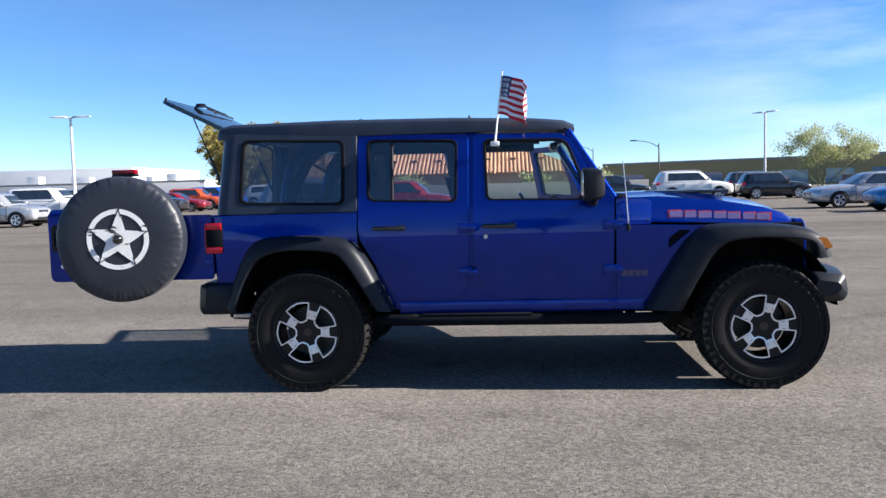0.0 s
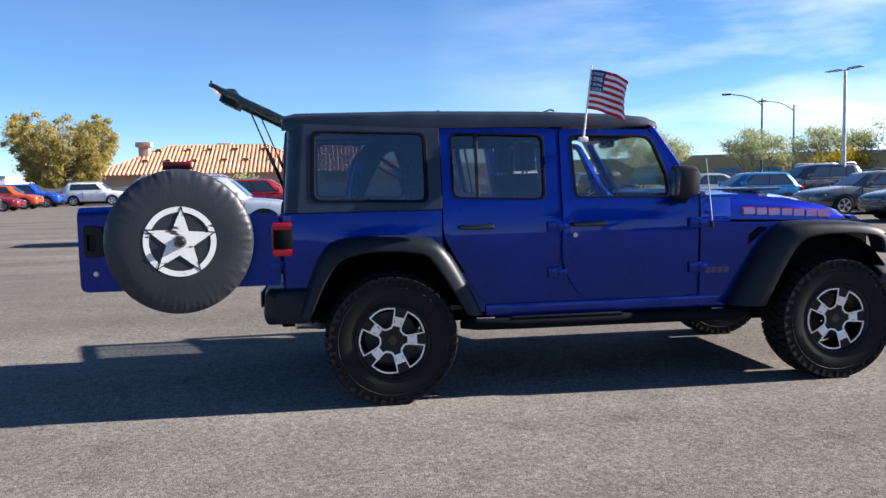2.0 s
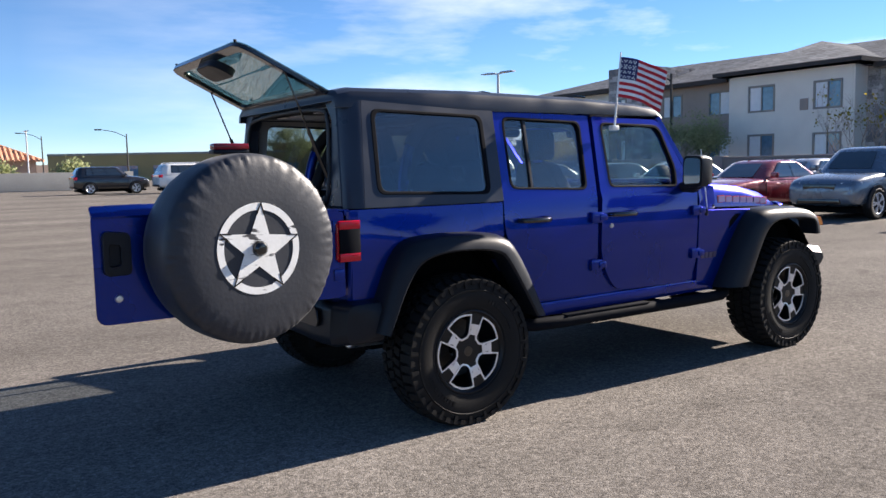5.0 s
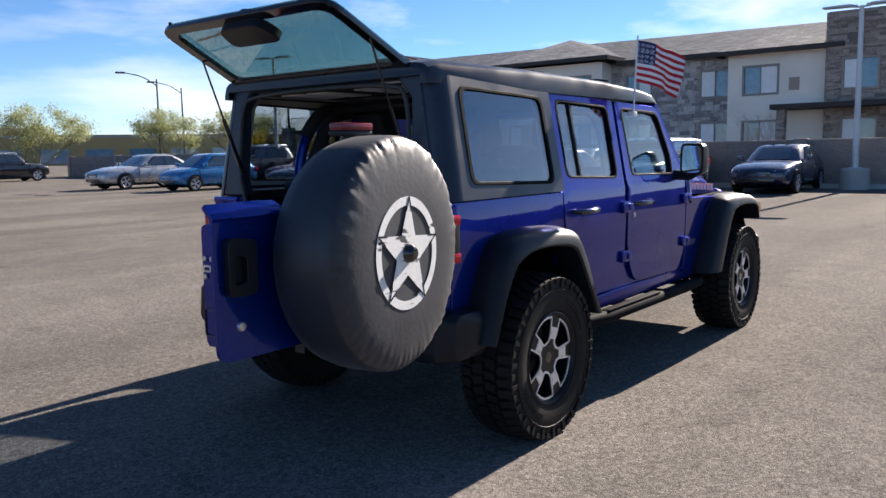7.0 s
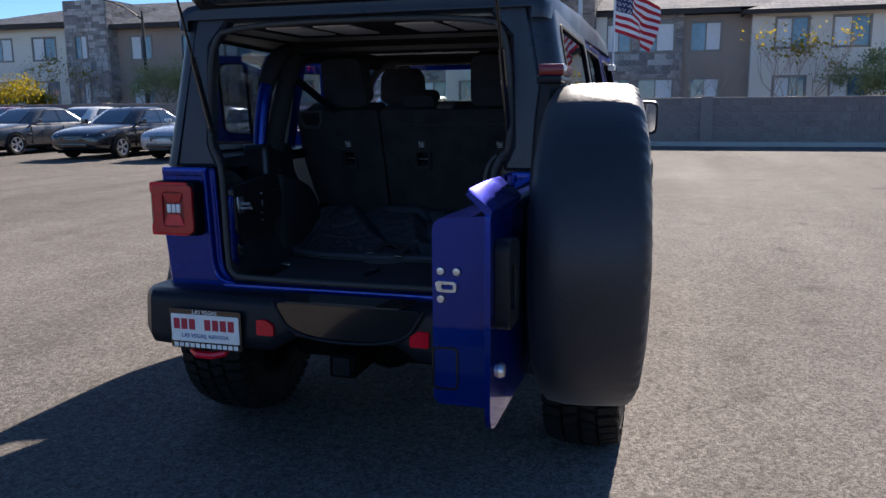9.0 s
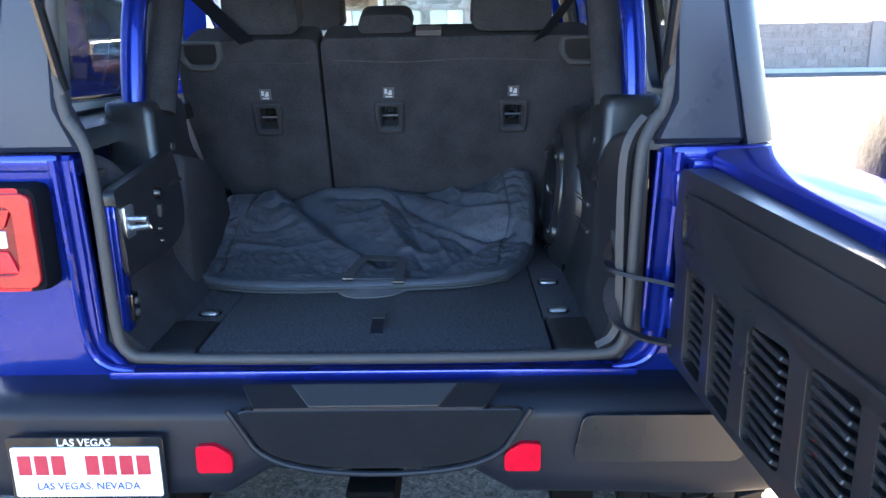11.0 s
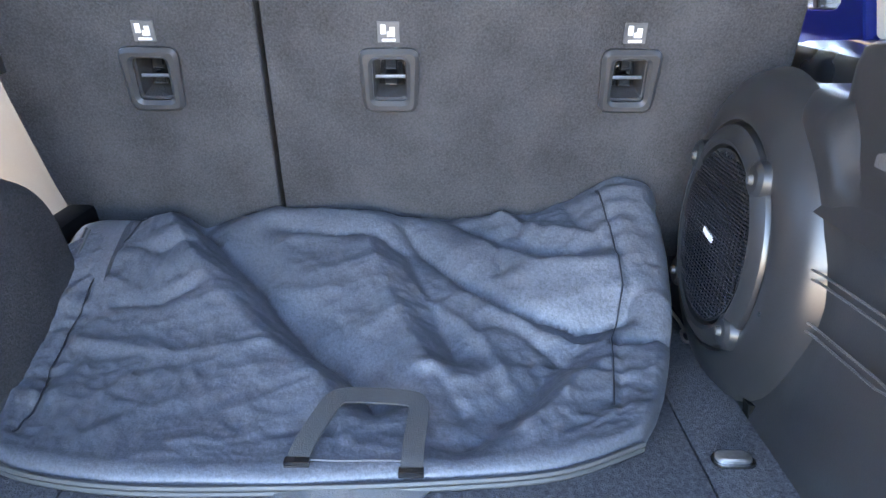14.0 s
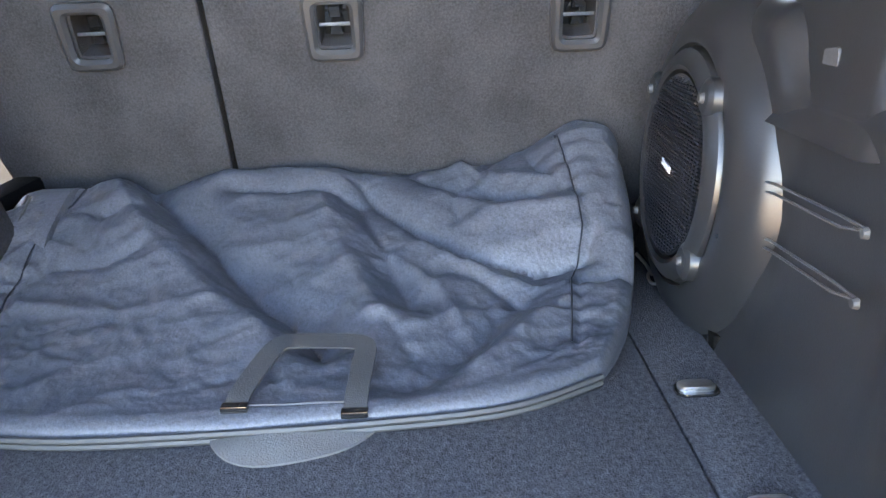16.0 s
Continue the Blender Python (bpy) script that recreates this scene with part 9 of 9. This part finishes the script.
def tiled_house():
    gz = ground_z(60, 60)
    e = thing("house", "low house with wide hipped terracotta tile roof and two chimneys", "house", m=Matrix.Translation((-9, 98, gz)))

    def hip(x0, x1, y0, y1, zb, zt, inset):
        b = bmesh.new()
        d = (y1 - y0) / 2
        vs = [b.verts.new(p) for p in ((x0, y0, zb), (x1, y0, zb), (x1, y1, zb), (x0, y1, zb), (x0 + inset, y0 + d, zt), (x1 - inset, y0 + d, zt))]
        for f in ((0, 1, 5, 4), (1, 2, 5), (2, 3, 4, 5), (3, 0, 4), (3, 2, 1, 0)):
            b.faces.new([vs[k] for k in f])
        part("roof", b, M["terracotta"], e)
        b = bmesh.new()
        box(b, x0 + 0.7, x1 - 0.7, y0 + 0.7, y1 - 0.7, -0.2, zb, 0.0)
        part("wall", b, M["pinkwall"], e)
        for k in range(int((x1 - x0) / 0.5) - 1):
            x = x0 + 0.5 * (k + 1)
            top = min(1.0, (x - x0) / inset, (x1 - x) / inset)
            b = bmesh.new()
            tube(b, [(x, y0 - 0.05, zb + 0.02), (x, y0 + d * top, zb + (zt - zb) * top + 0.02)], 0.15, 6)
            part("rib_tile", b, M["terracotta"], e)
        b = bmesh.new()
        tube(b, [(x0, y0, zb), (x0 + inset, y0 + d, zt), (x1 - inset, y0 + d, zt), (x1, y0, zb)], 0.16, 6)
        part("ridge_tile", b, M["terracotta"], e)
    hip(-19, 9, -6, 9, 2.9, 6.6, 8.0)
    hip(-2.0, 20, -5, 9, 2.85, 6.55, 8.0)
    for x, y in ((-13.5, -1.0), (-4.5, 4.0)):
        bm = bmesh.new()
        box(bm, x - 0.6, x + 0.6, y - 0.5, y + 0.5, 2.5, 6.7, 0.02)
        box(bm, x - 0.9, x + 0.9, y - 0.75, y + 0.75, 6.4, 7.0, 0.04)
        part("chimney", bm, M["pinkwall"], e)
    for k in range(20):
        bm = bmesh.new()
        x, up = -13.5 + 1.55 * k + (0.5 if k % 3 == 0 else 0.0), 0.42 + 0.38 * (k % 2)
        y, z = -6 + 7.5 * up, 2.9 + 3.7 * up
        if x > 9:
            y += 0.9
        loft(bm, [[(x - w, y - d, z + 0.10), (x + w, y - d, z + 0.10), (x + w * 0.8, y - d, z + h), (x - w * 0.8, y - d, z + h)] for w, d, h in ((0.34, 0.30, 0.36), (0.34, -0.4, 0.42))])
        vent = part("roof_vent", bm, M["terracotta"], e)
        bm = bmesh.new()
        box(bm, x - 0.26, x + 0.26, y - 0.33, y - 0.29, z + 0.14, z + 0.30, 0.0)
        part("vent_mouth", bm, M["fascia"], vent)


def workshop():
    e = thing("workshop_building", "long white flat-roofed workshop with small high windows", "building", m=Matrix.Translation((-47, 119, 0)))
    bm = bmesh.new()
    box(bm, -70, 0, 0, 37, -0.3, 3.9, 0.02)
    part("wall", bm, M["whitewall"], e)
    bm = bmesh.new()
    box(bm, -80, -24.5, 26, 60, -0.3, 7.4, 0.02)
    part("tall_wall", bm, M["whitewall"], e)
    bm = bmesh.new()
    box(bm, -70.1, 0.1, -0.12, 0.2, 3.72, 4.02, 0.0)
    part("parapet", bm, M["greywall"], e)
    for k in range(6):
        bm = bmesh.new()
        y = 2.5 + 3.6 * k
        box(bm, -0.1, 0.06, y, y + 1.1, 1.7, 2.35, 0.0)
        part("window", bm, M["winglass"], e)
    for x, y, w, h in ((-35, 8, 2.2, 1.6), (-27.5, 9, 3.4, 1.3), (-22, 12, 2.0, 0.9), (-17, 6, 1.6, 0.9), (-13, 7, 1.2, 1.1), (-8.5, 5, 1.7, 1.4)):
        bm = bmesh.new()
        box(bm, x, x + w, y, y + 2, 3.85, 3.9 + h, 0.03)
        part("roof_unit", bm, M["galv"], e)
    for x in (-38, -10):
        bm = bmesh.new()
        box(bm, x, x + (18 if x < -20 else 7), -0.12, 0.05, 0.1, 1.35, 0.0)
        part("bay_door", bm, M["winglass"], e)
    t = thing("covered_trailer", "dark tarpaulin-covered trailer beside the workshop", "trailer", m=Matrix.Translation((-31, 104, ground_z(60, 60))))
    bm = bmesh.new()
    loft(bm, [[(x, y, z) for y, z in rounded([(-1.2, 0.3), (1.2, 0.3), (1.15, 1.7), (0.7, 2.0), (-0.7, 2.0), (-1.15, 1.7)], 0.25, 3)] for x in (-2.2, 2.2)])
    part("cover", bm, M["darkpole"], t)
    for x in (-1.3, 1.3):
        bm = bmesh.new()
        lathe(bm, [(0.0, 1.15), (0.33, 1.15), (0.36, 1.1), (0.36, 0.9), (0.0, 0.9)], 18, "y", (x, -2.1, 0.36))
        part("wheel", bm, M["rubber"], t)


def shops():
    gz = ground_z(60, 60)
    e = thing("shop_building", "long low brown shop block far beyond the lot", "building", m=Matrix.Translation((70, 150, gz)) @ Matrix.Rotation(radians(-24), 4, "Z"))
    for x0, x1, h in ((-52, -8, 5.6), (-8, 0, 7.0), (0, 60, 5.8)):
        bm = bmesh.new()
        box(bm, x0, x1, 0, 30, -0.5, h, 0.05)
        part("wall", bm, M["shop"], e)
    bm = bmesh.new()
    box(bm, -9, 1, -1, 6, 6.6, 7.2, 0.05)
    part("cornice", bm, M["pinkwall"], e)
    bm = bmesh.new()
    box(bm, -52, 60, -0.2, 0.1, 5.2, 5.6, 0.0)
    part("band", bm, M["greywall"], e)
    for k in range(12):
        bm = bmesh.new()
        box(bm, -48 + 8 * k, -43 + 8 * k, -0.12, 0.1, 0.3, 3.0, 0.0)
        part("window", bm, M["winglass"], e)


def hills():
    bm = bmesh.new()
    rows = []
    for k in range(91):
        a = radians(20 + k * 1.6)
        h = 26 + 26 * noise.noise(Vector((k * 0.11, 0, 2))) + 9 * noise.noise(Vector((k * 0.5, 3, 2)))
        r = 1500
        rows.append([(r * math.cos(a), r * math.sin(a), -5), (r * 1.02 * math.cos(a), r * 1.02 * math.sin(a), max(4, h)), (r * 1.15 * math.cos(a), r * 1.15 * math.sin(a), -5)])
    loft(bm, rows, True, True)
    tagged(part("backdrop_hills", bm, M["hill"]), "low brown desert hills on the horizon", "hills", kind="structure")


tiled_house()
workshop()
shops()
hills()


# ---- single stones on the flats, single blocks in the boundary wall ----
def brick_verts(x0, x1, y0, y1, z0, z1):
    return [(x0, y0, z0), (x0, y1, z0), (x0, y1, z1), (x0, y0, z1), (x1, y0, z0), (x1, y1, z0), (x1, y1, z1), (x1, y0, z1)]


BRICK_FACES = ((0, 3, 2, 1), (0, 1, 5, 4), (1, 2, 6, 5), (2, 3, 7, 6), (3, 0, 4, 7))


def joined(name, boxes, material, parent):
    vs, fs = [], []
    for b in boxes:
        n = len(vs)
        vs += brick_verts(*b)
        fs += [tuple(n + k for k in f) for f in BRICK_FACES]
    me = bpy.data.meshes.new(name)
    me.from_pydata(vs, [], fs)
    me.materials.append(material)
    ob = new(name, me)
    ob.parent = parent
    return tagged(ob, kind="stuff")


def single(name, boxes, material, parent):
    """Each piece an object of its own; pieces of one size share their mesh."""
    shapes = {}
    for x0, x1, y0, y1, z0, z1 in boxes:
        size = (round(x1 - x0, 3), round(y1 - y0, 2), round(z1 - z0, 2))
        if size not in shapes:
            me = bpy.data.meshes.new(name)
            me.from_pydata(brick_verts(0, size[0], 0, size[1], 0, size[2]), [], BRICK_FACES)
            me.materials.append(material)
            shapes[size] = me
        ob = new(name, shapes[size])
        ob.parent = parent
        ob.matrix_local = Matrix.Translation((x0, y0, z0))


def stonework():
    flat = next(o for o in bpy.data.objects if o.name == "apartment_building")
    at = flat.matrix_world.translation
    M["stonepiece"] = mat("veneer_stone", (0.22, 0.205, 0.20), 0.92, vary=0.2, scale=1.5, fine=12, bump=0.5, tint=(0.56, 0.52, 0.50), rand=0.9, depth=0.02)
    M["ledgepiece"] = mat("ledge_stone_piece", (0.17, 0.135, 0.115), 0.92, vary=0.2, scale=1.5, fine=12, bump=0.5, tint=(0.42, 0.345, 0.29), rand=0.75, depth=0.02)
    rng = random.Random(5)
    up, low = (4.15, 5.65), (1.25, 2.75)
    for y1, y0, off, top, skin, wins, alone in (
        (37.5, 34.4, -0.9, 8.3, "stonepiece", ((36.9, 35.9),), False),
        (19.2, 11.6, 0.0, 6.3, "stonepiece", ((18.1, 16.5), (13.6, 11.9)), False),
        (6.6, 3.5, -1.6, 7.95, "ledgepiece", ((5.9, 4.3),), False),
        (2.95, -1.0, -0.3, 6.0, "stonepiece", ((2.85, 1.55), (1.15, -0.70)), True),
    ):
        boxes, z = [], 1.1
        while z < top - 0.08:
            h = rng.choice((0.16, 0.22, 0.30)) if skin == "stonepiece" else rng.choice((0.10, 0.14, 0.18))
            h = min(h, top - z)
            y = y0
            while y < y1 - 0.05:
                w = min(rng.choice((0.25, 0.35, 0.45, 0.60)) if skin == "stonepiece" else rng.choice((0.30, 0.50, 0.70, 0.95)), y1 - y)
                if y1 - y - w < 0.12:
                    w = y1 - y
                clear = all(not (y < a + 0.07 and y + w > b - 0.07 and z < c[1] + sill_rise(a) + 0.07 and z + h > c[0] + sill_rise(a) - 0.07) for a, b in wins for c in (up, low))
                if clear and w > 0.1:
                    d = rng.choice((0.02, 0.03, 0.045))
                    x = FX + off
                    boxes.append((x - d - at.x, x + 0.004 - at.x, y + 0.006 - at.y, y + w - 0.006 - at.y, z + 0.006 - at.z, z + h - 0.006 - at.z))
                y += w
            z += h
        if alone:
            single("stone", boxes, M[skin], flat)
        else:
            joined("stone_course", boxes, M[skin], flat)


def blockwork():
    wall = next(o for o in bpy.data.objects if o.name == "wall_boundary")
    M["block"] = mat("wall_block", (0.185, 0.150, 0.138), 0.93, vary=0.12, scale=2.0, fine=18, bump=0.5, tint=(0.29, 0.243, 0.226), rand=0.28, depth=0.006)
    z0 = ground_z(25, 0)
    near, rest = [], []
    for row in range(7):
        z = z0 + (0.004 + 0.203 * row if row < 5 else 1.10 + 0.20 * (row - 5))
        y = -60 + (0.2 if row % 2 else 0.0)
        while y < 51.6:
            (near if -5.0 < y < 3.0 else rest).append((24.976, 25.0, y + 0.005, y + 0.395, z + 0.004, z + 0.196))
            y += 0.4
    single("block", near, M["block"], wall)
    joined("block_course", rest, M["block"], wall)


stonework()
blockwork()
